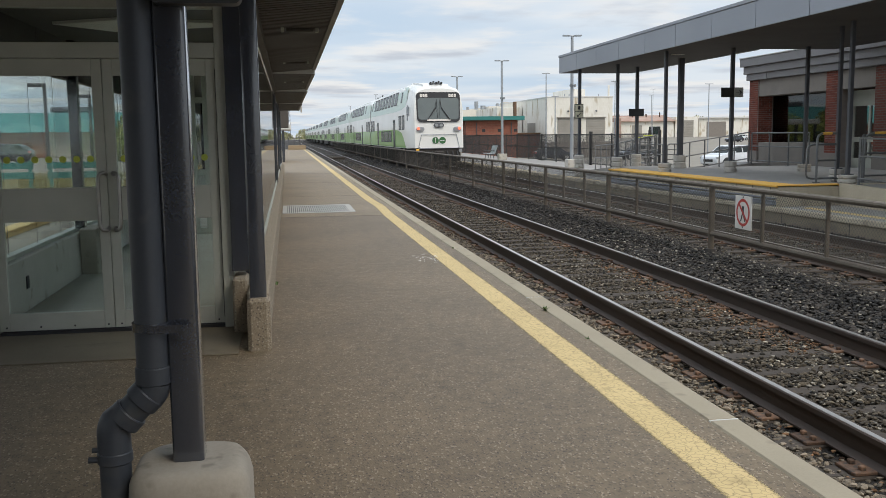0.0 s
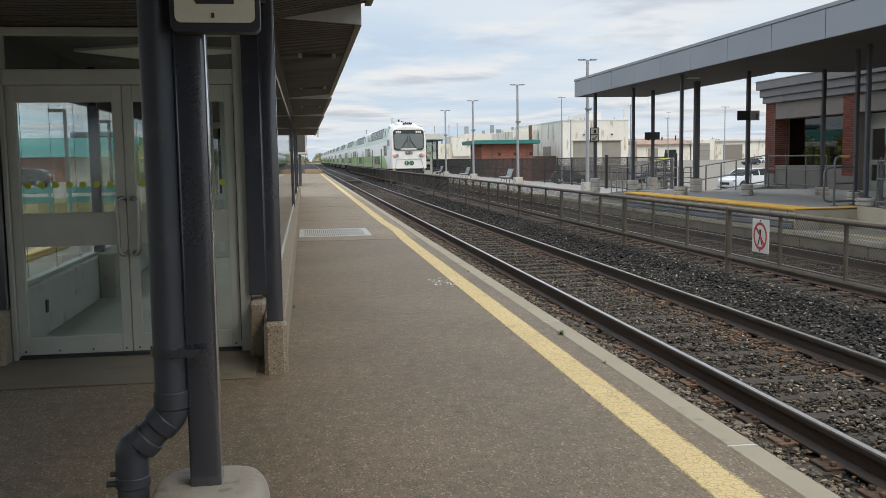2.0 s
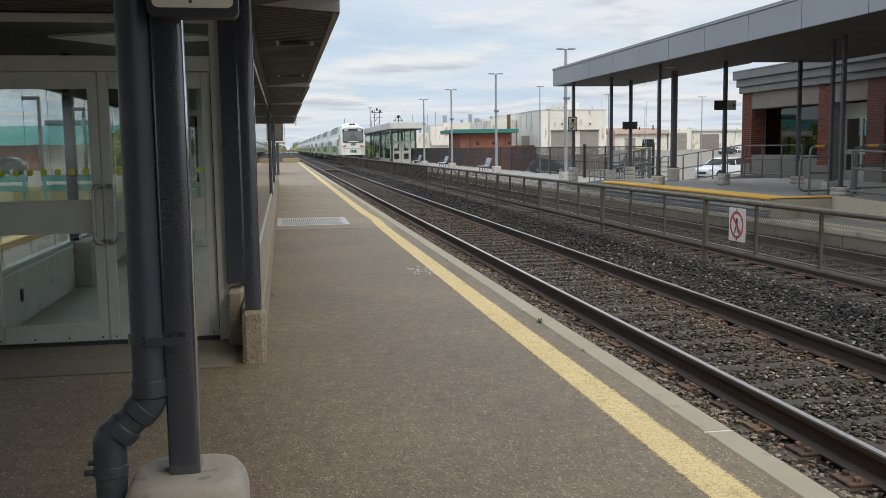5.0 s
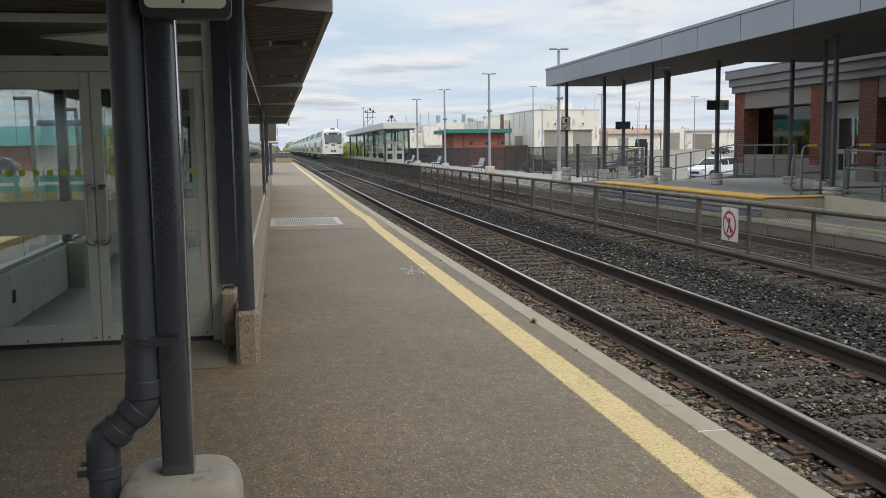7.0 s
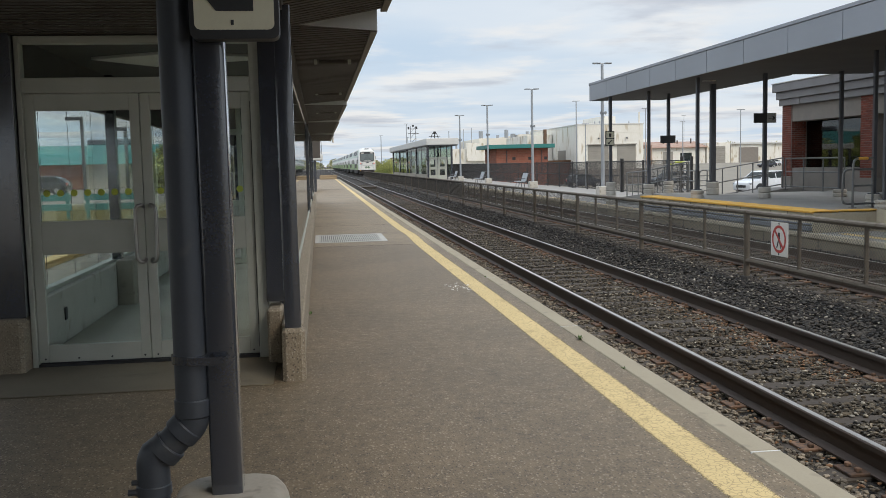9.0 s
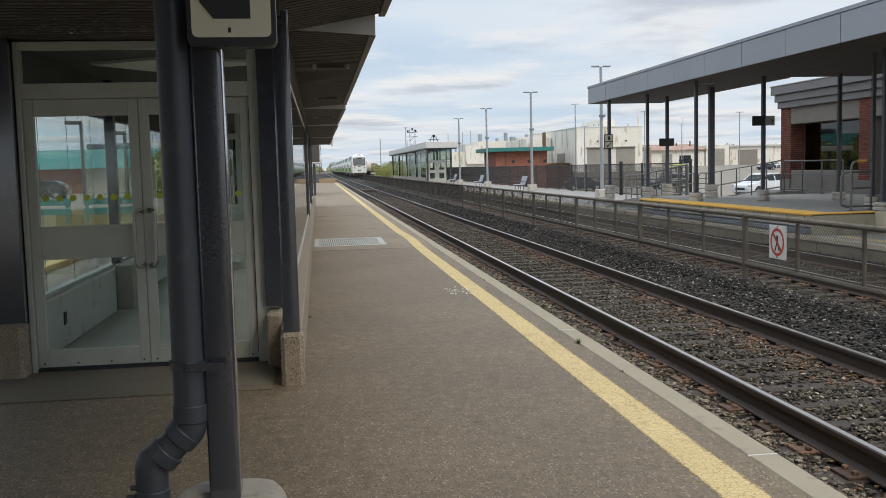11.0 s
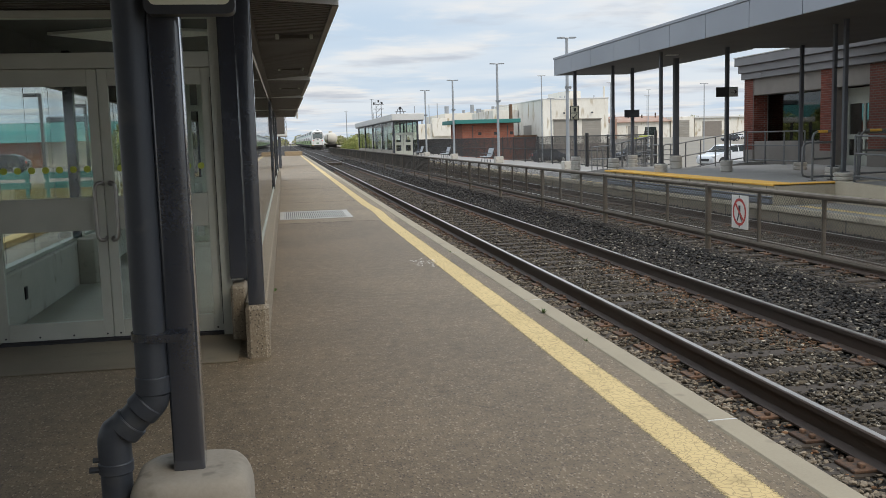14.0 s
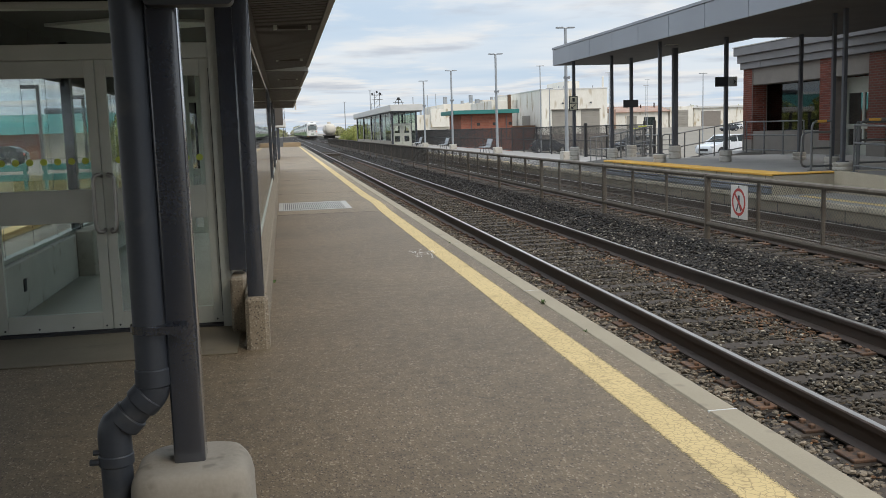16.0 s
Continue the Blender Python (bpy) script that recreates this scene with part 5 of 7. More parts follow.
# ---- platform on the far side ----
X2 = 10.28
far_plat = Mesh().box(X2, 15.4, -25, 150, -1.4, 0.0).make("pavement", PAVER)
solid(far_plat, "grey concrete platform on the far side of the tracks")
solid(Mesh().box(X2 + 0.35, X2 + 0.58, -20, 17.9, 0.002, 0.006).make("road_marking", YELLOW), "worn yellow line on the far platform")
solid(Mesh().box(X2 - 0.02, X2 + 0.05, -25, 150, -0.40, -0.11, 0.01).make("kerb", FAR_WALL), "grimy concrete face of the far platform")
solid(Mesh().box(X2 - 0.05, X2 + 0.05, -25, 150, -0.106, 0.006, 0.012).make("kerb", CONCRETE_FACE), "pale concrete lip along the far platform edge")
solid(Mesh().box(X2 + 0.12, X2 + 0.20, 28.9, 150, 0.002, 0.006).make("road_marking", YELLOW), "faded yellow line beside the far platform edge")
for k in range(36):
    solid(Mesh().box(X2 - 0.024, X2 - 0.0205, 6 + 2.4 * k, 6.025 + 2.4 * k, -0.39, -0.115).make("joint", UNDER_JOINT), "dark joint in the platform face", "joint")
# raised boarding platform
RZ, RY0, RY1, RX1 = 0.45, 18.3, 28.9, 11.85
rp = thing("raised_platform", "raised concrete boarding platform with a yellow edge strip", "platform", kind="structure")
dbox(X2 + 0.03, 17.3, RY0, RY1, 0.0, RZ, 0.008).make("body", CONCRETE_FACE, rp)
Mesh().box(X2 + 0.62, 17.3, RY0 + 0.36, RY1, RZ + 0.001, RZ + 0.005).make("top", PAVER, rp, "grey concrete paving")
Mesh().box(X2, X2 + 0.62, RY0, RY1, RZ - 0.035, RZ + 0.012, 0.006).make("edge_strip", TACTILE, rp, "bright yellow edge strip")
Mesh().box(X2 + 0.621, RX1, RY0, RY0 + 0.36, RZ - 0.035, RZ + 0.012, 0.006).make("edge_strip", TACTILE, rp, "bright yellow edge strip")
for z0_, z1_, o_ in ((0.035, 0.135, 0.05), (0.165, 0.195, 0.035), (-0.02, 0.012, 0.03)):
    Mesh().box(X2 - o_, X2 + 0.03, RY0 + 0.05, RY1, z0_, z1_, 0.008).make("fender", FENDER, rp, "blue-grey timber fender along the edge")
for k in range(14):
    y = RY0 + 0.3 + 0.78 * k
    Mesh().box(X2 + 0.026, X2 + 0.033, y, y + 0.015, 0.20, RZ - 0.04).make("joint", UNDER_JOINT, rp)
# ramps on both ends
rn = Mesh().prism([(4.0, -0.02), (4.0, 0.02), (RY0 - 0.01, RZ - 0.01), (RY0 - 0.01, -0.02)], RX1 + 0.02, 17.3, "x").make("ramp", PAVER)
solid(rn, "grey concrete ramp up to the raised platform", "ramp")
rw = Mesh().prism([(8.0, 0.0), (8.0, 0.20), (RY0 - 0.02, RZ + 0.03), (RY0 - 0.02, 0.0)], RX1 - 0.12, RX1 + 0.018, "x").make("wall_ramp", CONCRETE_FACE)
solid(rw, "weathered pale concrete side wall of the ramp", "wall")
rf_ = Mesh().prism([(RY1 + 0.01, 0.0), (RY1 + 0.01, RZ - 0.01), (31.4, RZ - 0.02), (35.9, 0.08), (38.2, 0.003), (38.2, 0.0)], 11.4, 13.2, "x").make("ramp", PAVER)
solid(rf_, "grey concrete ramp at the far end of the raised platform", "ramp")

# canopy
CX0, CX1, CY1 = 10.55, 13.55, 35.4
CZ0, CZ1 = 3.95, 4.635
canopy = thing("platform_canopy", "flat platform canopy with grey metal fascia panels on steel columns", "canopy")
Mesh().box(CX0 + 0.05, CX1 - 0.05, -3, CY1 - 0.05, CZ0 + 0.02, CZ1 - 0.02).make("soffit", CANOPY_SOFFIT, canopy, "brownish grey soffit, darkened for the shade under the canopy")
Mesh().box(CX1 - 0.049, 15.9, -3, 25.3, CZ0 + 0.022, CZ1 - 0.02).make("soffit", CANOPY_SOFFIT, canopy, "brownish grey soffit, darkened for the shade under the canopy")
yy = CY1
while yy > -3:
    Mesh().box(CX0, CX0 + 0.05, yy - 2.20, yy - 0.012, CZ0, CZ1 - 0.09, 0.004).make("fascia_panel", CANOPY_FACE, canopy)
    yy -= 2.21
Mesh().box(CX0 - 0.02, CX0 + 0.06, -3, CY1 + 0.02, CZ1 - 0.085, CZ1, 0.006).make("coping", CANOPY_FACE, canopy)
Mesh().box(CX0 + 0.051, CX1, CY1 - 0.05, CY1, CZ0, CZ1, 0.004).make("fascia_panel", CANOPY_FACE, canopy)
Mesh().box(CX1 - 0.05, CX1, 25.31, CY1 - 0.051, CZ0, CZ1, 0.004).make("fascia_panel", CANOPY_FACE, canopy)
for x, y in ((11.6, 27.0), (11.6, 16.0)):
    Mesh().box(x, x + 0.38, y - 0.07, y + 0.07, CZ0 + 0.004, CZ0 + 0.024, 0.004).make("light", SIGN_WHITE, canopy, "white strip light")


def canopy_column(x, y, z0, thick, ped_h, ped_r, top=CZ0 + 0.03):
    c = thing("canopy_column", "grey steel canopy column on a ribbed concrete pedestal", "column", (x, y, 0), "canopy columns")
    Mesh().box(-thick, thick, -thick, thick, z0 + ped_h - 0.02, top, 0.01).make("shaft", COLGREY, c)
    Mesh().box(-thick - 0.05, thick + 0.05, -thick - 0.05, thick + 0.05, z0 + ped_h, z0 + ped_h + 0.02, 0.004).make("base_plate", COLGREY, c)
    nring = max(2, int(ped_h / 0.15))
    rings = []
    for k in range(nring):
        a, b = z0 + ped_h * k / nring, z0 + ped_h * (k + 1) / nring
        for z, r in ((a, ped_r * 0.86), (a + 0.025, ped_r), (b - 0.025, ped_r), (b, ped_r * 0.86)):
            rings.append([(r * math.cos(2 * math.pi * q / 24), r * math.sin(2 * math.pi * q / 24), z) for q in range(24)])
    Mesh().loft(rings).make("pedestal", PEDESTAL, c, "ribbed pale concrete pedestal", smooth=True)
    return c


for x, y, z0, th, ph, pr in ((12.2, 18.72, RZ, 0.046, 0.19, 0.21), (11.0, 26.0, RZ - 0.01, 0.047, 0.27, 0.195), (11.35, 31.0, 0.28, 0.050, 0.50, 0.19), (10.75, 33.4, 0.0, 0.055, 0.82, 0.185),
                             (12.53, 24.9, RZ, 0.052, 0.33, 0.175), (12.53, 28.4, RZ, 0.082, 0.42, 0.20), (12.53, 32.2, 0.24, 0.055, 0.60, 0.18)):
    canopy_column(x, y, z0, th, ph, pr)
for x, y, z0, th, ph, pr in (
                             (12.53, 19.65, RZ, 0.044, 0.28, 0.17), (14.6, 24.5, RZ, 0.050, 0.22, 0.19), (12.2, 13.0, 0.26, 0.06, 0.22, 0.3)):
    canopy_column(x, y, z0, th, ph, pr)


def board(x, y, z, w, h, label, parts_):
    """A sign on a column, facing down the platform."""
    b = thing("sign_board", label, "sign", (x, y, z))
    dbox(-w / 2, w / 2, -0.02, 0.02, 0, h, 0.004).make("panel", SIGN_BLACK, b)
    for nm, pr, mt in parts_:
        Mesh().prism(pr, -0.026, -0.018).make(nm, mt, b)
    return b


arrow = [(0.10, 0.125), (0.24, 0.125), (0.20, 0.19), (0.225, 0.19), (0.29, 0.13), (0.225, 0.07), (0.20, 0.07), (0.24, 0.115), (0.10, 0.115)]
arrow_board = board(12.48, 24.80, 2.585, 0.66, 0.27, "black and grey direction sign with an arrow on a column",
                    [("arrow_panel", [(0.05, 0.01), (0.32, 0.01), (0.32, 0.26), (0.05, 0.26)], SIGN_GREY)])
Mesh().prism(arrow, -0.034, -0.027).make("arrow", SIGN_BLACK, arrow_board)
board(12.45, 32.05, 2.2, 0.56, 0.27, "dark rectangular sign board on a column", [])
acc = board(10.70, 33.325, 2.17, 0.34, 0.53, "black sign with two pale panels, the lower with an arrow",
            [("panel_face", [(-0.14, 0.28), (0.14, 0.28), (0.14, 0.50), (-0.14, 0.50)], SIGN_CREAM), ("panel_face", [(-0.14, 0.03), (0.14, 0.03), (0.14, 0.25), (-0.14, 0.25)], SIGN_CREAM)])
Mesh().prism([(-0.09, 0.06), (0.0, 0.06), (-0.03, 0.09), (0.09, 0.20), (0.07, 0.22), (-0.05, 0.11), (-0.09, 0.15)], -0.034, -0.027).make("arrow", SIGN_BLACK, acc)
Mesh().prism([(-0.04, 0.32), (0.05, 0.32), (0.05, 0.45), (-0.04, 0.45)], -0.034, -0.027).make("symbol", SIGN_BLACK, acc)


def rail_run(pts, h=1.08, levels=(1.0, 0.62, 0.14), step=1.3, r=0.022, label="grey steel tube railing on the far platform", grip=False):
    rl = thing("railing", label, "railing")
    for lv in levels:
        Mesh().tube([(x, y, z + h * lv) for x, y, z in pts], r, 8).make("tube", RAILING, rl, smooth=True)
    for (xa, ya, za), (xb, yb, zb) in zip(pts, pts[1:]):
        d = math.hypot(xb - xa, yb - ya)
        nn = max(1, round(d / step))
        for k in range(nn + 1):
            f = k / nn
            x, y, z = xa + (xb - xa) * f, ya + (yb - ya) * f, za + (zb - za) * f
            Mesh().tube([(x, y, z), (x, y, z + h)], r * 1.1, 8).make("stanchion", RAILING, rl, smooth=True)
            Mesh().box(x - 0.07, x + 0.07, y - 0.05, y + 0.05, z + 0.004, z + 0.018, 0.003).make("foot_plate", RAILING, rl)
    return rl


rail_run([(12.95, 38.0, 0.0), (12.95, 35.9, 0.08), (12.95, 31.4, RZ - 0.02)], h=1.08, levels=(1.0, 0.52), step=0.72)
rail_run([(14.3, 37.4, 0.0), (14.3, 34.0, 0.0)], h=1.15, levels=(1.0, 0.66, 0.34), step=0.85)
rail_run([(13.48, 31.0, 0.10), (16.30, 31.0, 0.50)], h=1.08, levels=(1.0, 0.56, 0.14), step=0.62)
rail_run([(16.35, 27.2, RZ), (16.35, 30.9, RZ)], h=1.10, levels=(1.0, 0.58, 0.12), step=1.25)
solid(Mesh().prism([(13.3, 0.001), (13.3, 0.08), (16.35, 0.495), (16.96, 0.495), (16.96, -0.6), (15.45, -0.6), (15.41, 0.001)], 30.9, 32.3).make("ramp", PAVER), "grey concrete ramp beside the station building", "ramp")
# bent tube hoops of the narrow way through
for hx0, hx1, hy, ht, bands in ((12.98, 13.36, 33.0, 1.40, 0), (13.12, 13.72, 33.35, 1.50, 1), (13.02, 13.55, 33.9, 1.42, 1), (14.05, 14.55, 33.0, 1.18, 0)):
    hp = thing("guard_rail", "bent grey tube hoop barrier with cross bars" + (" and yellow band" if bands else ""), "railing")
    zb = 0.28 if hx0 < 13.9 and hy < 33.2 else 0.0
    Mesh().tube([(hx0, hy, zb), (hx0, hy, ht - 0.12), (hx0 + 0.03, hy, ht - 0.04), (hx0 + 0.11, hy, ht), (hx1 - 0.11, hy, ht), (hx1 - 0.03, hy, ht - 0.04), (hx1, hy, ht - 0.12), (hx1, hy, zb)], 0.025, 8).make("hoop", RAILING, hp, smooth=True)
    for q in range(4):
        zq = 0.42 + (ht - 0.55) * q / 3.4
        Mesh().tube([(hx0, hy, zq), (hx1, hy, zq)], 0.019, 8).make("cross_bar", RAILING, hp, smooth=True)
    if bands:
        Mesh().tube([(hx0 + 0.12, hy, ht), (hx1 - 0.12, hy, ht)], 0.030, 8).make("grip", DOT, hp, "yellow-green grip band")
rail_run([(12.0, 18.0, RZ), (12.0, 9.0, 0.2)], h=1.0)
rail_run([(13.9, 18.9, RZ), (13.9, 9.0, 0.2)], h=1.0)
rail_run([(12.7, 18.95, RZ), (14.8, 19.05, RZ)], h=1.05)
# bent guard loop with yellow grip
loop = thing("guard_rail", "bent grey tube guard rail with yellow grip bands", "railing")
lp = [(12.15, 19.1, RZ + 0.86), (11.55, 19.05, RZ + 0.86), (11.46, 19.05, RZ + 0.83), (11.41, 19.05, RZ + 0.76), (11.40, 19.05, RZ + 0.20), (11.43, 19.05, RZ + 0.13), (11.52, 19.05, RZ + 0.10), (12.4, 19.1, RZ + 0.10)]
Mesh().tube(lp, 0.024, 10).make("loop", RAILING, loop, smooth=True)
tp = [(11.62, 19.0, RZ), (11.62, 19.0, RZ + 0.98), (11.65, 19.0, RZ + 1.06), (11.72, 19.0, RZ + 1.10), (12.1, 19.05, RZ + 1.10)]
Mesh().tube(tp, 0.026, 10).make("upright", RAILING, loop, smooth=True)
Mesh().tube([(12.15, 19.1, RZ), (12.15, 19.1, RZ + 1.1)], 0.026, 10).make("upright", RAILING, loop, smooth=True)
Mesh().tube([(11.74, 19.0, RZ + 1.10), (11.98, 19.03, RZ + 1.10)], 0.031, 10).make("grip", TACTILE, loop, "yellow grip band")
Mesh().tube([(11.62, 19.0, RZ + 0.5), (12.15, 19.1, RZ + 0.5)], 0.022, 10).make("cross_tube", RAILING, loop, smooth=True)
for x, y in ((11.62, 19.0), (12.15, 19.1)):
    Mesh().box(x - 0.07, x + 0.07, y - 0.05, y + 0.05, RZ + 0.013, RZ + 0.026, 0.003).make("foot_plate", RAILING, loop)
loop2 = thing("guard_rail", "bent grey tube guard rail with yellow grip bands", "railing")
tp = [(12.72, 18.92, RZ), (12.72, 18.9, RZ + 0.98), (12.75, 18.85, RZ + 1.06), (12.82, 18.8, RZ + 1.10), (13.6, 18.4, RZ + 1.10)]
Mesh().tube(tp, 0.026, 10).make("upright", RAILING, loop2, smooth=True)
Mesh().tube([(12.86, 18.78, RZ + 1.10), (13.08, 18.67, RZ + 1.10)], 0.031, 10).make("grip", TACTILE, loop2, "yellow grip band")

# station house
house = thing("station_house", "red brick station building with grey stepped cornice and glass front", "building", (0, 0, 0))
HX, HY1 = 17.0, 32.4
dbox(HX + 4.6, HX + 9, 5, HY1 - 0.05, 0.0, 3.46, 0.01).make("wall", BRICK, house)
dbox(HX + 0.745, HX + 4.59, HY1 - 0.4, HY1 - 0.05, 0.0, 3.46, 0.01).make("wall", BRICK, house)
dbox(HX + 0.745, HX + 4.59, 5, HY1 - 0.41, 0.0, 0.44, 0.01).make("floor", FLOOR_IN, house)
dbox(HX + 0.745, HX + 4.59, 5, HY1 - 0.41, 3.2, 3.46, 0.01).make("inner_ceiling", SIGN_WHITE, house)
pier_of = {}
for y0, y1 in ((31.75, HY1), (26.65, 27.4), (24.05, 24.9), (19.5, 20.3), (14, 14.8)):
    pier_of[y0] = dbox(HX, HX + 0.74, y0, y1, 0.90, 3.47, 0.01).make("pier", MORTAR if y0 in (31.75, 26.65) else BRICK, house, "red brick pier")
    dbox(HX - 0.02, HX + 0.74, y0 - 0.02, y1 + 0.02, 0.0, 0.90, 0.01).make("pier_base", STUCCO, house, "grey stone pier base")
for z0, z1, o in ((3.47, 3.70, 0.10), (3.705, 3.97, 0.18), (3.975, 4.27, 0.28)):
    dbox(HX - o, HX + 9, 5, HY1 + o, z0, z1, 0.012).make("cornice", CORNICE, house, "grey stepped cornice")
dbox(HX - 0.31, HX + 9, 5, HY1 + 0.31, 4.272, 4.31, 0.008).make("coping", PALE, house)
dbox(HX - 0.115, HX - 0.10, 31.0, 31.35, 3.47, 3.70).make("cornice_joint", CORNICE, house)
for y0, y1 in ((27.4, 31.75), (24.9, 26.65), (20.3, 24.05), (14.8, 19.5)):
    dbox(HX + 0.03, HX + 0.70, y0 + 0.002, y1 - 0.002, 2.875, 3.46, 0.005).make("lintel_band", STUCCO, house, "grey stucco band over the window")
    if y0 != 24.9:
        Mesh().box(HX + 0.60, HX + 0.62, y0, y1, 1.17, 2.87).make("window", GLASS_DARK, house, "dark reflecting glass")
        dbox(HX + 0.05, HX + 0.66, y0 + 0.002, y1 - 0.002, 0.0, 1.21, 0.01).make("apron", STUCCO, house, "grey stone apron under the window")
        nm = 2
        for k in range(1, nm):
            yk = y0 + (y1 - y0) * k / nm
            dbox(HX + 0.59, HX + 0.63, yk - 0.012, yk + 0.012, 1.22, 2.87, 0.003).make("mullion", STEEL_DARK, house)
    else:
        dr = Mesh().box(HX + 0.45, HX + 0.52, 25.72, 25.82, RZ, 2.83).make("door", ALU, house, "pale aluminium glass doors")
        for ya_, yb_, za, zb in ((y0, y0 + 0.1, RZ, 2.83), (y1 - 0.1, y1, RZ, 2.83)):
            Mesh().box(HX + 0.45, HX + 0.52, ya_, yb_, za, zb).make("stile", ALU, dr)
        for ya_, yb_ in ((y0 + 0.1, 25.72), (25.82, y1 - 0.1)):
            for za, zb in ((RZ, 0.75), (1.25, 1.4), (2.35, 2.83)):
                Mesh().box(HX + 0.452, HX + 0.518, ya_, yb_, za, zb).make("cross_rail", ALU, dr)
        Mesh().box(HX + 0.48, HX + 0.49, y0 + 0.1, y1 - 0.1, 0.75, 2.35).make("door_pane", GLASS_DOOR, house)


# platform lamps and benches
def lamp_post(x, y, h=6.15):
    lp_ = thing("street_lamp", "galvanised platform lamp post on a concrete block", "lamp post", (x, y, 0), "platform lamps")
    Mesh().tube([(0, 0, 0.35), (0, 0, h)], [0.09, 0.065], 12).make("pole", LIGHT_POLE, lp_, smooth=True)
    dbox(-0.26, 0.26, -0.26, 0.26, 0, 0.40, 0.02).make("base", PEDESTAL, lp_)
    Mesh().tube([(-0.35, 0, h), (0.35, 0, h)], 0.03, 8).make("arm", LIGHT_POLE, lp_)
    for s in (-1, 1):
        dbox(s * 0.28 - 0.17, s * 0.28 + 0.17, -0.12, 0.12, h - 0.02, h + 0.05, 0.02).make("lamp_head", LIGHT_POLE, lp_)
    for s in (-1, 1):
        Mesh().tube([(s * 0.04, -0.08, h * 0.63), (s * 0.10, -0.18, h * 0.625)], [0.04, 0.08], 12).make("loudspeaker", LIGHT_POLE, lp_)
    return lp_


def bench(x, y):
    b = thing("bench", "grey metal platform bench with a sloped back", "bench", (x, y, 0), "platform benches")
    dbox(-0.42, 0.06, -0.65, 0.65, 0.38, 0.43, 0.01).make("seat", LIGHT_POLE, b)
    Mesh().prism([(0.04, 0.43), (0.09, 0.43), (0.26, 0.92), (0.20, 0.92)], -0.65, 0.65).make("backrest", LIGHT_POLE, b)
    for s in (-0.45, 0.45):
        Mesh().tube([(-0.36, s, 0.0), (-0.30, s, 0.38)], 0.02, 6).make("leg", COLGREY, b)
        Mesh().tube([(0.04, s, 0.0), (0.0, s, 0.38)], 0.02, 6).make("leg", COLGREY, b)
        Mesh().tube([(-0.38, s, 0.58), (0.08, s, 0.60)], 0.018, 6).make("armrest", COLGREY, b)


for k, y in enumerate((42.5, 57.0, 72.5, 87.0)):
    lamp_post(13.3, y)
    if k:
        bench(12.85, y + 1.0)

# glazed shelter
sh = thing("platform_shelter", "glazed platform shelter with a pale flat roof and dark frames", "shelter")
SX0, SX1, SY0, SY1 = 11.3, 14.0, 97.0, 142.0
dbox(SX0 - 0.3, SX1 + 0.4, SY0 - 2, SY1 + 3, 3.60, 4.27, 0.03).make("roof", PALE, sh, "pale grey flat roof fascia")
dbox(SX0 - 0.2, SX1 + 0.3, SY0 - 1.9, SY1 + 2.9, 3.50, 3.60, 0.03).make("soffit", COLGREY, sh)
dbox(SX0 - 0.05, SX0 + 0.15, SY0, SY1, 0, 0.55, 0.02).make("plinth", CONCRETE, sh)
for k in range(5):
    y = SY0 + (SY1 - SY0) * k / 4
    for d in (-0.35, 0.35):
        dbox(SX0 - 0.06, SX0 + 0.14, y + d - 0.1, y + d + 0.1, 0, 3.5).make("column", STEEL_DARK, sh)
    dbox(SX1 - 0.2, SX1, y - 0.1, y + 0.1, 0, 3.5).make("column", STEEL_DARK, sh)
    dbox(SX0 - 0.055, SX0 + 0.135, y - 0.25, y + 0.25, 0.55, 2.0).make("panel", ALU, sh)
    if k < 4:
        L = (SY1 - SY0) / 4
        Mesh().box(SX0, SX0 + 0.02, y + 0.45, y + L - 0.45, 0.55, 3.5).make("pane", GLASS_SHELTER, sh).visible_shadow = False
        Mesh().box(SX1 - 0.1, SX1 - 0.08, y + 0.1, y + L - 0.1, 0.55, 3.5).make("pane", GLASS_SHELTER, sh).visible_shadow = False
        dbox(SX0 - 0.01, SX0 + 0.05, y + L / 2 - 0.06, y + L / 2 + 0.06, 0.55, 3.5).make("mullion", STEEL_DARK, sh)
Mesh().box(SX0 + 0.2, SX1 - 0.2, SY0, SY0 + 0.02, 2.35, 3.5).make("pane", GLASS_SHELTER, sh).visible_shadow = False
for x in (SX0 + 0.75, SX0 + 1.45, SX0 + 2.1):
    dbox(x - 0.05, x + 0.05, SY0 - 0.03, SY0 + 0.05, 0, 3.5).make("mullion", STEEL_DARK, sh)
dm = Mesh()
for xa in (SX0 + 0.1, SX0 + 1.1):
    dm.box(xa, xa + 0.22, SY0 - 0.06, SY0 + 0.06, 0, 2.35).box(xa + 0.75, xa + 0.97, SY0 - 0.06, SY0 + 0.06, 0, 2.35)
    for za, zb in ((0, 0.45), (1.05, 1.35), (2.1, 2.35)):
        dm.box(xa + 0.22, xa + 0.75, SY0 - 0.06, SY0 + 0.06, za, zb)
dm.make("door", ALU, sh, "pale aluminium glazed door")

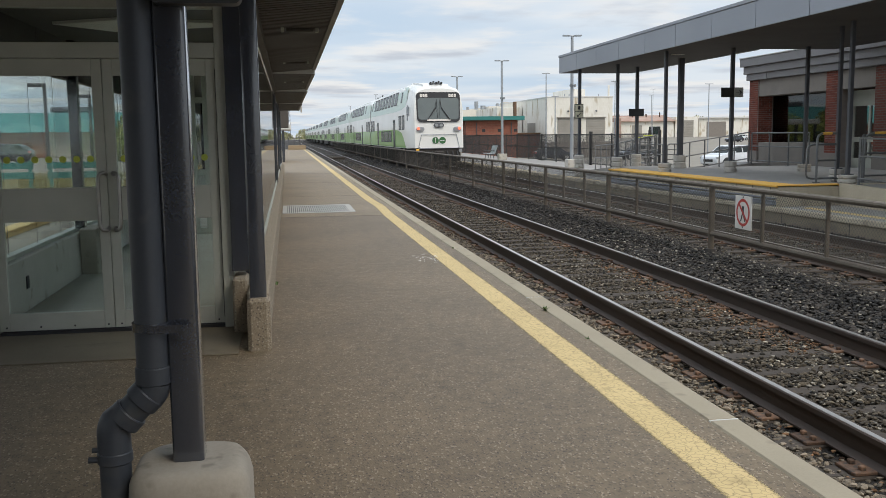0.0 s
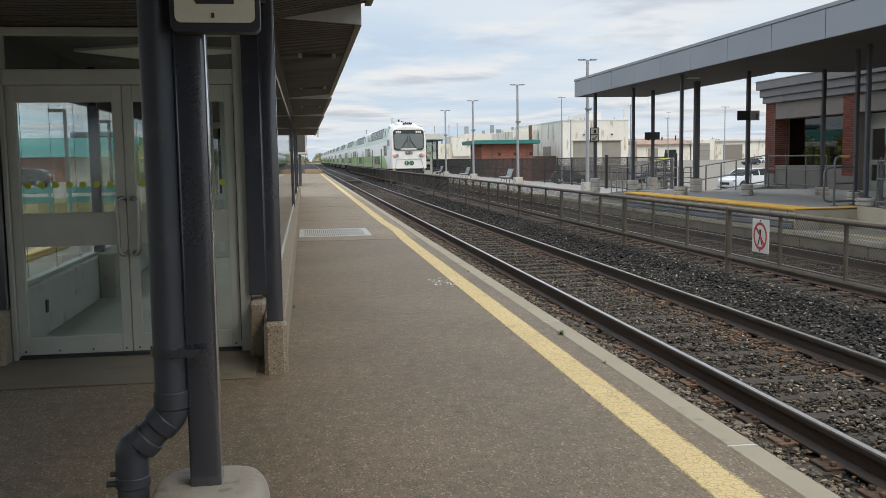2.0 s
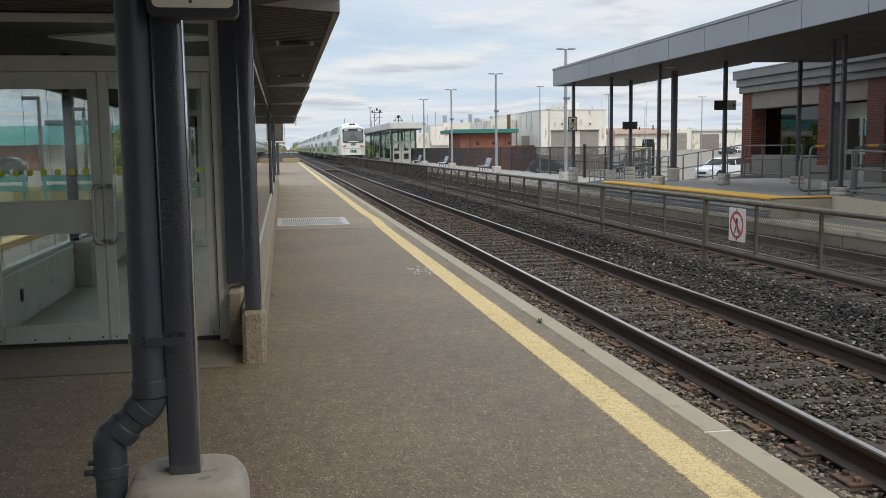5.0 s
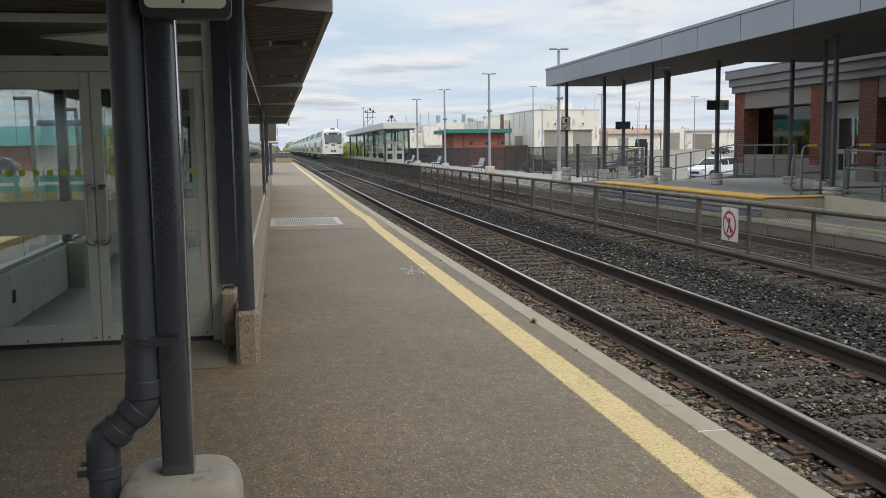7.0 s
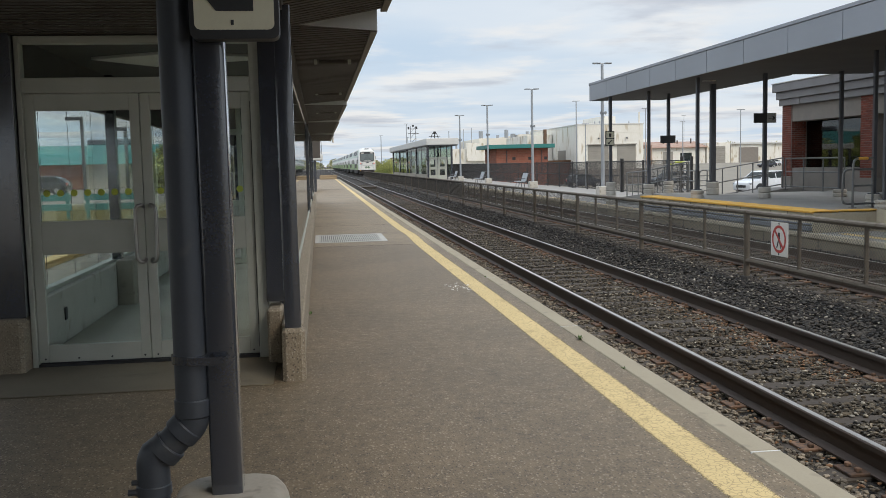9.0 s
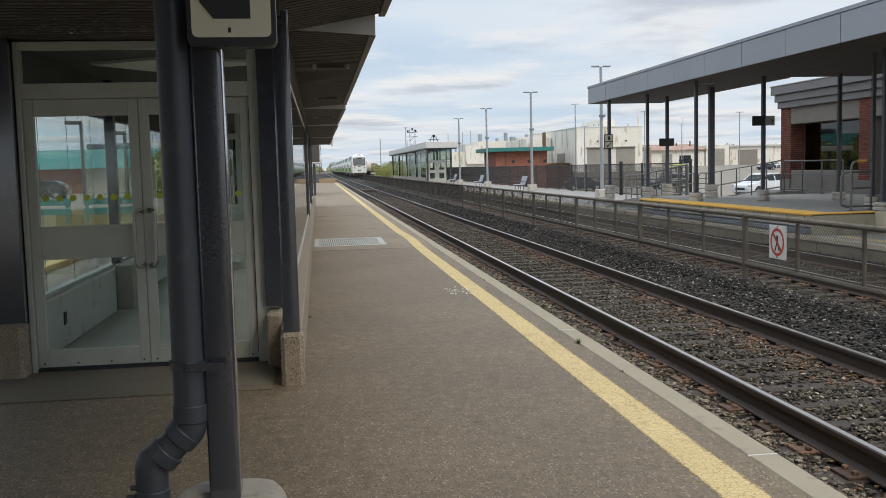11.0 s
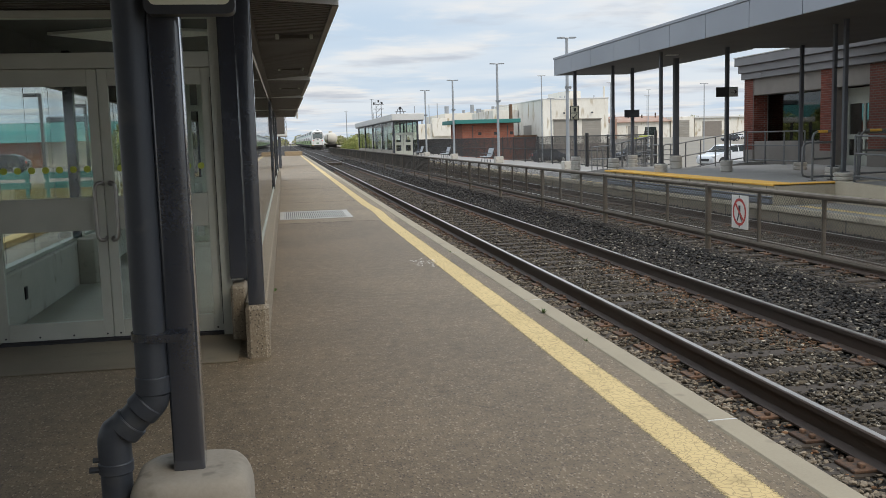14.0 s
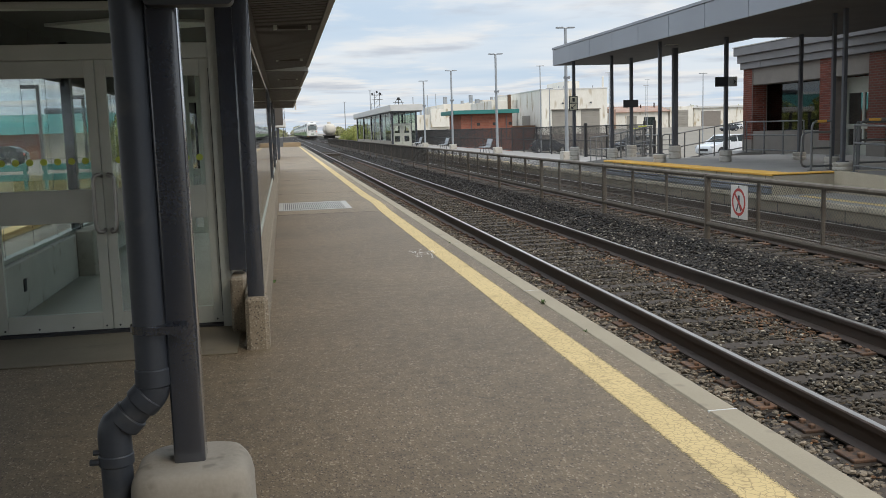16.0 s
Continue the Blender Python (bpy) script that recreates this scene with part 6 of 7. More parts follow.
# black fence behind the far platform
bf = thing("mesh_fence", "black steel mesh fence behind the far platform", "fence")
BFX = 15.2
for k in range(-2, 31):
    y = 45.36 + 3.08 * k
    Mesh().box(BFX - 0.035, BFX + 0.035, y - 0.035, y + 0.035, 0, 1.60).make("post", FENCE_BLACK, bf)
Mesh().box(BFX - 0.075, BFX + 0.075, 45.285, 45.435, 0, 1.70, 0.01).make("gate_post", FENCE_BLACK, bf)
gate = thing("metal_gate", "black steel gate with grey tube loops beside the ramp", "gate")
for y in (37.56, 36.5):
    Mesh().box(BFX - 0.05, BFX + 0.05, y - 0.05, y + 0.05, 0.0, 1.72, 0.008).make("post", FENCE_BLACK, gate)
for q in range(5):
    z = 0.35 + 0.26 * q
    Mesh().tube([(BFX, 36.56, z), (BFX, 37.5, z)], 0.022, 8).make("loop", RAILING, gate)
for q in range(3):
    Mesh().tube([(BFX, 36.75 + 0.28 * q, 0.2), (BFX, 36.75 + 0.28 * q, 1.5)], 0.02, 8).make("upright", RAILING, gate)
for z in (0.06, 0.80, 1.53):
    Mesh().box(BFX - 0.018, BFX + 0.018, 37.62, 138, z, z + 0.045).make("rail", FENCE_BLACK, bf)
wire = Mesh()
for k in range(1670):
    y = 37.65 + 0.06 * k
    wire.box(BFX - 0.0045, BFX + 0.0045, y - 0.0045, y + 0.0045, 0.08, 1.55)
tagged(wire.make("wire_infill", FENCE_BLACK, bf), kind="stuff")

# ---- commuter train ----
CAR_L, CAR_W = 25.95, 1.48
train = thing("train", "white and green double-deck commuter train leaving on the far track", "train", (8.2525, 50.5, Z_RAIL))
# half section: sill to roof ridge
SECTION = [(CAR_W, 1.0), (CAR_W, 3.25), (CAR_W - 0.03, 3.55), (1.30, 4.42), (1.16, 4.62), (0.80, 4.78), (0.35, 4.84)]


def section(lower, k=1.0, drop=0.0):
    """The closed outline of a double-deck car, narrowed by k and with the roof lowered by drop."""
    half = [(x * k, (lower if i == 0 else z - drop * max(0, (z - 3.2) / 1.6))) for i, (x, z) in enumerate(SECTION)]
    return [(-x, z) for x, z in half] + [(x, z) for x, z in half[::-1]]


def side_x(z, off=0.0):
    """The half width of the body side at a height."""
    for (xa, za), (xb, zb) in zip(SECTION, SECTION[1:]):
        if za <= z <= zb:
            return xa + (xb - xa) * (z - za) / (zb - za) + off
    return SECTION[0][0] + off


def side_panel(pts, s, off):
    """A thin sheet lying on the body side: pts are (y, z)."""
    return Mesh().add([(s * side_x(z, off), y, z) for y, z in pts], [tuple(range(len(pts)))])


def pane(y, w, z0, z1, s, parent, name):
    """A window with its black rubber frame."""
    fr = side_panel([(y - 0.07, z0 - 0.07), (y + w + 0.07, z0 - 0.07), (y + w + 0.07, z1 + 0.07), (y - 0.07, z1 + 0.07)], s, 0.010).make(name, BLACK, parent)
    side_panel([(y, z0), (y + w, z0), (y + w, z1), (y, z1)], s, 0.016).make("glass", TRAIN_GLASS, fr)


def car(y0, cab):
    ya, yb = y0 + (1.6 if cab else 0.22), y0 + CAR_L - 0.22
    rings = []
    stations = ([(ya, 1.0, 0.30), (ya + 1.8, 1.0, 0.14), (ya + 3.4, 1.0, 0.0)] if cab else [(ya, 0.985, 0.30), (ya + 0.9, 1.0, 0.16), (ya + 2.2, 1.0, 0.0)]) + [(yb - 2.2, 1.0, 0.0), (yb - 0.9, 1.0, 0.16), (yb, 0.985, 0.30)]
    for y, k, d in stations:
        rings.append([(x, y, z) for x, z in section(1.0, k, d)])
    body = Mesh().loft(rings).make("cab_car" if cab else "coach", WHITE, train, "white car body", smooth=True)
    Mesh().prism([(-CAR_W + 0.02, 0.42), (-CAR_W + 0.005, 0.55), (-CAR_W + 0.005, 0.998), (CAR_W - 0.005, 0.998), (CAR_W - 0.005, 0.55), (CAR_W - 0.02, 0.42)], y0 + 5.6, y0 + 20.6).make("lower_hull", UNDER, body)
    for s in (-1, 1):
        if cab:
            band = [(y0 + 2.9, 1.03), (yb - 0.1, 1.03), (yb - 0.1, 2.12), (y0 + 9.2, 2.12), (y0 + 6.8, 2.07), (y0 + 5.1, 1.93), (y0 + 4.0, 1.60), (y0 + 3.3, 1.28)]
        else:
            band = [(ya + 0.1, 1.03), (yb - 0.1, 1.03), (yb - 0.1, 2.12), (ya + 0.1, 2.12)]
        side_panel(band, s, 0.004).make("green_band", GREEN, body)
        # pale green upper deck, a curved sheet following the side
        if cab:
            cols = [(y0 + 2.6, 3.75, 4.40), (y0 + 3.1, 3.40, 4.52), (y0 + 5.0, 3.26, 4.60), (y0 + 7.5, 3.22, 4.60), (yb - 2.3, 3.22, 4.60), (yb - 1.2, 3.22, 4.35), (yb - 0.12, 3.22, 4.10)]
        else:
            cols = [(ya + 0.12, 3.22, 4.10), (ya + 1.2, 3.22, 4.35), (ya + 2.3, 3.22, 4.60), (yb - 2.3, 3.22, 4.60), (yb - 1.2, 3.22, 4.35), (yb - 0.12, 3.22, 4.10)]
        up = Mesh()
        vs, nz = [], 6
        for y, z0, z1 in cols:
            for k in range(nz):
                z = z0 + (z1 - z0) * k / (nz - 1)
                vs.append((s * side_x(z, 0.005), y, z))
        up.add(vs, [(i * nz + k, i * nz + k + 1, (i + 1) * nz + k + 1, (i + 1) * nz + k) for i in range(len(cols) - 1) for k in range(nz - 1)])
        up.make("upper_panel", MINT, body, smooth=True)
        for k in range(8):
            pane(y0 + 7.45 + 1.96 * k, 1.45, 3.68, 4.36, s, body, "upper_window")
        for wy in (5.0, 24.2):
            pane(y0 + wy, 0.55, 3.75, 4.25, s, body, "small_window")
        for k in range(4):
            pane(y0 + 10.45 + 1.74 * k, 1.45, 1.38, 1.98, s, body, "lower_window")
        for wy in ((3.55, 5.1) if cab else (1.0, 3.0)) + (22.6, 24.3):
            pane(y0 + wy, 1.1, 2.15, 2.85, s, body, "side_window")
        for wy in (8.2, 19.0):
            dr = side_panel([(y0 + wy, 1.02), (y0 + wy + 1.1, 1.02), (y0 + wy + 1.1, 2.72), (y0 + wy, 2.72)], s, 0.010).make("door", BLACK, body, "black door leaves")
            for d in (0.08, 0.60):
                side_panel([(y0 + wy + d, 1.45), (y0 + wy + d + 0.42, 1.45), (y0 + wy + d + 0.42, 2.55), (y0 + wy + d, 2.55)], s, 0.016).make("door_window", TRAIN_GLASS, dr)
    for by in (y0 + 3.0, y0 + 22.9):
        bogie = Mesh().box(-1.2, 1.2, by - 1.6, by + 1.6, 0.25, 0.95, 0.05).make("bogie", UNDER, body)
        for wx in (-0.7525, 0.7525):
            for wy in (by - 1.25, by + 1.25):
                Mesh().tube([(wx - 0.065, wy, 0.42), (wx + 0.065, wy, 0.42)], 0.42, 20).make("wheel", UNDER, bogie, smooth=True)
    if not cab:
        Mesh().box(-1.0, 1.0, y0 - 0.35, y0 + 0.35, 1.0, 3.9).make("gangway", BLACK, body)
    Mesh().box(-0.5, 0.5, y0 + 12.2, y0 + 13.8, 4.80, 4.90, 0.03).make("roof_unit", COLGREY, body)
    return body


cab_body = car(0.0, True)
for k in range(1, 12):
    car(CAR_L * k, False)

# cab nose: rounded front carried forward from the first car
rings = []
for y, k, d in ((1.62, 1.0, 0.30), (1.2, 0.995, 0.32), (0.8, 0.985, 0.345), (0.45, 0.968, 0.38), (0.2, 0.948, 0.42), (0.07, 0.928, 0.46), (0.0, 0.90, 0.52)):
    ring = []
    for x, z in section(1.04, k, d):
        ring.append((x, y + max(0, z - 2.2) * 0.13 * (1.62 - y) / 1.62, z))
    rings.append(ring)
nose_ob = Mesh().loft(rings).make("nose", WHITE, cab_body, smooth=True)


def front(z):
    return -0.004 + max(0, z - 2.2) * 0.13


def plate(name, pts, off, material, label=""):
    """A raised plate on the raked front: pts are (x, z)."""
    k = len(pts)
    m = Mesh()
    m.add([(x, front(z) - off, z) for x, z in pts] + [(x, front(z) + 0.12, z) for x, z in pts], [tuple(range(k))[::-1]] + [(i, (i + 1) % k, k + (i + 1) % k, k + i) for i in range(k)])
    return m.make(name, material, nose_ob, label)


def rounded(x0, x1, z0, z1, r, taper=0.0):
    pts = []
    for cx, cz, a0 in ((x1 - r, z1 - r, 0), (x0 + r, z1 - r, 90), (x0 + r, z0 + r, 180), (x1 - r, z0 + r, 270)):
        for k in range(6):
            a = radians(a0 + 18 * k)
            px_, pz = cx + r * math.cos(a), cz + r * math.sin(a)
            pts.append((px_ * (1 - taper * (pz - z0) / (z1 - z0)), pz))
    return pts


plate("windshield_frame", rounded(-1.20, 1.20, 2.465, 4.10, 0.24, -0.03), 0.008, BLACK, "black windshield surround")
plate("windshield", rounded(-1.12, 1.12, 2.60, 3.78, 0.16, -0.03), 0.016, SCREEN, "grey reflecting windshield")
for sx in (-1, 1):
    for q in range(3):
        cx = sx * 0.80 + (q - 1) * 0.15
        fr = plate("number_bar", rounded(cx - 0.060, cx + 0.060, 3.83, 4.00, 0.02), 0.014, SIGN_WHITE)
        plate("number_slot", rounded(cx - 0.030, cx + 0.036, 3.885, 3.905, 0.008), 0.018, BLACK)
plate("wiper_shelf", rounded(-0.66, 0.66, 2.52, 2.62, 0.045), 0.03, SIGN_WHITE)
for sx in (-1, 1):
    w = Mesh().tube([(sx * 0.62, front(2.6) - 0.06, 2.60), (sx * 0.16, front(3.25) - 0.05, 3.25)], 0.030, 6)
    w.tube([(sx * 0.16, front(3.25) - 0.05, 3.25), (sx * 0.10, front(3.75) - 0.04, 3.72)], 0.010, 6)
    w.tube([(sx * 0.06, front(2.7) - 0.05, 2.68), (sx * 0.10, front(3.75) - 0.04, 3.72)], 0.010, 6)
    w.make("wiper", BLACK, nose_ob)
    plate("headlight_housing", rounded(sx * 1.03 - 0.22, sx * 1.03 + 0.22, 1.95, 2.20, 0.12), 0.010, LIGHT_POLE)
    Mesh().tube([(sx * 1.14, -0.05, 2.11), (sx * 1.14, -0.01, 2.11)], 0.075, 16).make("tail_light", LAMP_RED, nose_ob, "glowing orange-red tail light")
    Mesh().tube([(sx * 0.93, -0.04, 2.05), (sx * 0.93, -0.01, 2.05)], 0.09, 16).make("headlight", LAMP_GLASS, nose_ob)
    Mesh().tube([(sx * 0.13, -0.04, 2.28), (sx * 0.13, -0.01, 2.28)], 0.09, 16).make("centre_light", LAMP_GLASS, nose_ob)
    Mesh().box(sx * 1.20 - 0.09, sx * 1.20 + 0.09, -0.03, 0.1, 0.80, 0.98, 0.02).make("step_light", TACTILE if sx < 0 else LAMP_GLASS, nose_ob)
    Mesh().tube([(sx * 1.10, -0.03, 1.05), (sx * 1.10, 0.0, 1.05)], 0.05, 10).make("marker_light", LAMP_GLASS, nose_ob)
plate("centre_housing", rounded(-0.28, 0.28, 2.17, 2.40, 0.10), 0.010, COLGREY)
# emblem: two round green shapes
for sx, gap in ((-0.195, True), (0.195, False)):
    plate("emblem", rounded(sx - 0.185, sx + 0.185, 1.27, 1.64, 0.180), 0.010, LOGO, "dark green round emblem")
    plate("emblem_bar", rounded(sx - (0.016 if gap else 0.16), sx + (0.016 if gap else 0.10), 1.30 if gap else 1.44, 1.61 if gap else 1.468, 0.008), 0.014, WHITE)
hatch = Mesh()
for a, b in (((-1.15, 1.03), (-0.98, 1.78)), ((-0.98, 1.78), (0.98, 1.78)), ((0.98, 1.78), (1.15, 1.03)), ((-1.15, 1.03), (1.15, 1.03))):
    hatch.tube([(a[0], -0.004, a[1]), (b[0], -0.004, b[1])], 0.018, 6)
hatch.make("hatch_seam", LIGHT_POLE, nose_ob)
Mesh().box(-1.22, 1.22, 0.05, 0.9, 0.28, 1.035, 0.05).make("coupler_box", UNDER, nose_ob)
Mesh().box(-0.25, 0.25, -0.3, 0.3, 0.55, 0.88, 0.05).make("coupler", UNDER, nose_ob)
for sx in (-0.95, -0.6, -0.4, 0.45, 0.75, 1.0):
    Mesh().tube([(sx, 0.03, 0.85), (sx + 0.05, -0.12, 0.6), (sx, 0.03, 0.45)], 0.04, 8).make("hose", BLACK, nose_ob)
horn = Mesh()
for k in range(5):
    hx = -0.30 + 0.15 * k
    horn.tube([(hx, 1.15, 4.63 + 0.05 * (k % 2)), (hx, 0.80, 4.63 + 0.05 * (k % 2))], [0.03, 0.065], 12)
horn.box(-0.36, 0.36, 0.95, 1.2, 4.50, 4.62)
horn.make("horn", BLACK, nose_ob)
Mesh().prism([(0.75, 4.40), (0.95, 4.56), (3.2, 4.76), (5.2, 4.88), (6.2, 4.82)], -0.70, 0.70, "x").make("roof_fairing", WHITE, cab_body)
for s in (-1, 1):
    side_panel([(1.75, 2.55), (2.35, 2.60), (2.30, 3.50), (1.80, 3.40)], s, 0.012).make("cab_window", TRAIN_GLASS, cab_body)
    Mesh().box(min(s * 1.46, s * 1.60), max(s * 1.46, s * 1.60), 1.45, 1.52, 2.85, 3.35, 0.02).make("mirror", LIGHT_POLE, cab_body)

# ---- beyond the far platform ----


def lot_z(y):
    return -0.5 if y < 45 else (-0.5 - 0.8 * (y - 45) / 55 if y < 100 else -1.3)


lot = Mesh().prism([(-60, -1.4), (-60, -0.5), (45, -0.5), (100, -1.3), (190, -1.3), (240, 0.1), (420, 0.3), (420, -1.4)], 15.4, 400, "x").make("road", GROUND)
solid(lot, "pale gravelly car park behind the far platform")


def parked_car(x, y, turn, paint, label, h=1.45, z=None):
    """A hatchback: rounded lower body with wheel arches, painted cabin with glass set into it, wheels, lamps and mirrors."""
    c = thing("car", label, "car", (x, y, lot_z(y) if z is None else z), "parked cars", turn=turn)
    w = 0.88
    # sections along the car: half width, sill, shoulder height
    rings = []
    for px_, hw, z0, z1 in ((-2.14, 0.62, 0.42, 0.66), (-2.08, 0.76, 0.30, 0.74), (-1.85, 0.85, 0.24, 0.82), (-1.1, w, 0.20, 0.93), (0.2, w, 0.20, 0.97), (1.3, w, 0.22, 1.0), (1.85, 0.85, 0.28, 0.99), (2.08, 0.78, 0.34, 0.92), (2.15, 0.66, 0.44, 0.80)):
        zm = z0 + (z1 - z0) * 0.62
        rings.append([(px_, -hw * 0.94, z0), (px_, -hw, z0 + 0.12), (px_, -hw, zm), (px_, -hw * 0.93, z1), (px_, -hw * 0.5, z1 + 0.03),
                      (px_, hw * 0.5, z1 + 0.03), (px_, hw * 0.93, z1), (px_, hw, zm), (px_, hw, z0 + 0.12), (px_, hw * 0.94, z0)])
    Mesh().loft(rings).make("body", paint, c, smooth=True)

    def cab_w(pz):
        return w * 0.93 - (pz - 0.93) * 0.30
    cab = [(-1.22, 0.93), (-0.50, h - 0.05), (0.05, h), (1.0, h - 0.02), (1.55, h - 0.16), (1.92, 0.97)]
    Mesh().loft([[(px_, s * cab_w(pz), pz) for px_, pz in cab] for s in (-1, 1)]).make("cabin", paint, c, smooth=True)
    for s in (-1, 1):
        for pts in (((-0.86, 1.0), (-0.42, h - 0.11), (0.16, h - 0.07), (0.16, 1.0)), ((0.24, 1.0), (0.24, h - 0.07), (0.96, h - 0.09), (1.08, 1.02)), ((1.16, 1.02), (1.05, h - 0.10), (1.36, h - 0.17), (1.60, 1.04))):
            Mesh().add([(px_, s * (cab_w(pz) + 0.006), pz) for px_, pz in pts], [(0, 1, 2, 3)]).make("side_window", TRAIN_GLASS, c, "dark car glass")
        for px_ in (-1.32, 1.32):
            Mesh().tube([(px_, s * (w - 0.10), 0.33), (px_, s * (w + 0.004), 0.33)], 0.375, 20).make("wheel_arch", BLACK, c)
            wh = Mesh().tube([(px_, s * (w - 0.16), 0.31), (px_, s * (w + 0.012), 0.31)], 0.31, 20).make("wheel", BLACK, c, smooth=True)
            Mesh().tube([(px_, s * (w + 0.0), 0.31), (px_, s * (w + 0.02), 0.31)], 0.20, 14).make("rim", CHROME, wh)
        Mesh().box(-2.10, -1.86, s * 0.66 - 0.13, s * 0.66 + 0.13, 0.62, 0.76, 0.03).make("headlight", LAMP_GLASS, c)
        Mesh().box(1.98, 2.13, s * 0.66 - 0.12, s * 0.66 + 0.12, 0.70, 0.90, 0.03).make("tail_light", SIGN_RED, c)
        Mesh().box(-0.82, -0.66, s * 0.96 - 0.09, s * 0.96 + 0.09, 0.98, 1.10, 0.03).make("mirror", paint, c)
    for name_, (xa, za), (xb, zb) in (("windscreen", (-1.13, 0.985), (-0.57, h - 0.10)), ("rear_window", (1.87, 1.03), (1.59, h - 0.19))):
        o = -0.012 if name_ == "windscreen" else 0.012
        Mesh().add([(xa + o, -cab_w(za) + 0.10, za + 0.008), (xa + o, cab_w(za) - 0.10, za + 0.008), (xb + o, cab_w(zb) - 0.09, zb + 0.008), (xb + o, -cab_w(zb) + 0.09, zb + 0.008)], [(0, 1, 2, 3)]).make(name_, TRAIN_GLASS, c, "dark car glass")
    Mesh().box(-2.155, -2.07, -0.42, 0.42, 0.42, 0.60, 0.02).make("grille", BLACK, c)
    return c


parked_car(28.6, 98.0, 175, CAR_DARK, "dark blue parked hatchback behind the mesh fence")
parked_car(29.25, 58.0, 20, CAR_WHITE, "white parked hatchback behind the raised platform", h=1.50, z=-0.78)
parked_car(36.5, 66.0, 0, CAR_WHITE, "white parked car further back in the lot")
parked_car(36.0, 92.0, 5, CAR_DARK, "dark parked car in the car park")

white_hall = thing("warehouse", "white painted block warehouse with rust stains and roller doors", "warehouse")
WX, WY = 31.6, 111.0
dbox(WX, WX + 8.4, WY, WY + 26, -1.32, 6.1, 0.02).make("wall", WHITEWALL, white_hall)
dbox(WX + 1.2, WX + 7.5, WY - 0.30, WY - 0.002, 3.5, 3.62, 0.02).make("canopy", GREYDOOR, white_hall)
for a, b in ((1.3, 3.9), (5.0, 7.4)):
    dr = dbox(WX + a, WX + b, WY - 0.06, WY - 0.002, -0.06, 3.48, 0.01).make("roller_door", GREYDOOR, white_hall, "grey roller door")
    for k in range(11):
        dbox(WX + a, WX + b, WY - 0.08, WY - 0.062, 0.1 + 0.29 * k, 0.3 + 0.29 * k, 0.01).make("slat", GREYDOOR, dr)
for k in range(5):
    dbox(WX - 0.02, WX + 8.42, WY - 0.012, WY - 0.003, 1.0 * k + 1.0, 1.0 * k + 1.03).make("course_joint", WHITEWALL, white_hall)
dbox(WX - 0.25, WX + 8.7, WY - 1.3, WY - 0.1, -1.32, 0.55, 0.02).make("loading_dock", STUCCO, white_hall, "grimy grey concrete loading dock")
dbox(WX - 0.25, WX - 0.005, WY - 0.098, WY + 26, -1.32, 0.62, 0.02).make("base_course", STUCCO, white_hall, "grimy grey base course")
dbox(WX + 3.6, WX + 5.5, WY + 2, WY + 10, 6.1, 7.1, 0.02).make("parapet", WHITEWALL, white_hall)
dbox(WX - 0.06, WX + 8.46, WY - 0.05, WY + 26, 5.98, 6.14, 0.02).make("coping", PALE, white_hall, "grey stained coping")
dbox(WX - 0.03, WX - 0.004, WY + 5.5, WY + 9.5, 1.2, 3.0, 0.005).make("blocked_opening", GREYDOOR, white_hall, "bricked-up painted opening")
dbox(WX + 7.9, WX + 8.1, WY + 0.3, WY + 0.5, 6.1, 7.5, 0.02).make("stack", WHITEWALL, white_hall)
for a in (2.6, 6.2):
    Mesh().tube([(WX + a, WY - 0.04, 4.35), (WX + a, WY - 0.35, 4.30)], [0.07, 0.12], 8).make("wall_lamp", COLGREY, white_hall)
dbox(WX - 3.6, WX - 0.1, WY + 12, WY + 26, -1.32, 5.2, 0.02).make("side_hall", WHITEWALL, white_hall)
Mesh().tube([(WX - 3.6, WY + 2, -1.3), (WX - 3.6, WY + 2, 5.6)], 0.22, 10).make("downpipe", RUST, white_hall)
red_low = thing("shed", "low dark red brick lean-to between the halls", "shed")
dbox(WX - 3.5, WX - 0.05, WY + 3, WY + 11, -1.32, 1.55, 0.02).make("wall", BRICK, red_low)
dbox(WX - 3.6, WX - 0.05, WY + 2.9, WY + 11, 1.55, 1.75, 0.02).make("roof", RUST, red_low, "rusty roof edge")
for cx in (WX + 2.5, WX + 3.1, WX + 6.9):
    Mesh().tube([(cx, WY + 1.0, 6.1), (cx, WY + 1.0, 6.45)], 0.06, 6).make("vent", LIGHT_POLE, white_hall)

brick_h = thing("warehouse", "orange brick depot with a teal metal roof edge", "warehouse")
dbox(21.6, 28.1, 112, 119.8, -1.32, 3.32, 0.02).make("wall", ORANGE, brick_h)
dbox(20.6, 28.8, 111.2, 120.6, 3.32, 3.80, 0.02).make("roof", TEAL, brick_h, "teal metal roof edge")
for k in range(3):
    dbox(23.6 + 2.0 * k, 24.0 + 2.0 * k, 111.95, 111.998, 1.9, 2.25, 0.01).make("vent", BLACK, brick_h)
for k in range(2):
    Mesh().tube([(22.9 + 4.4 * k, 111.92, 0), (22.9 + 4.4 * k, 111.92, 3.05)], 0.05, 6).make("downpipe", COLGREY, brick_h)

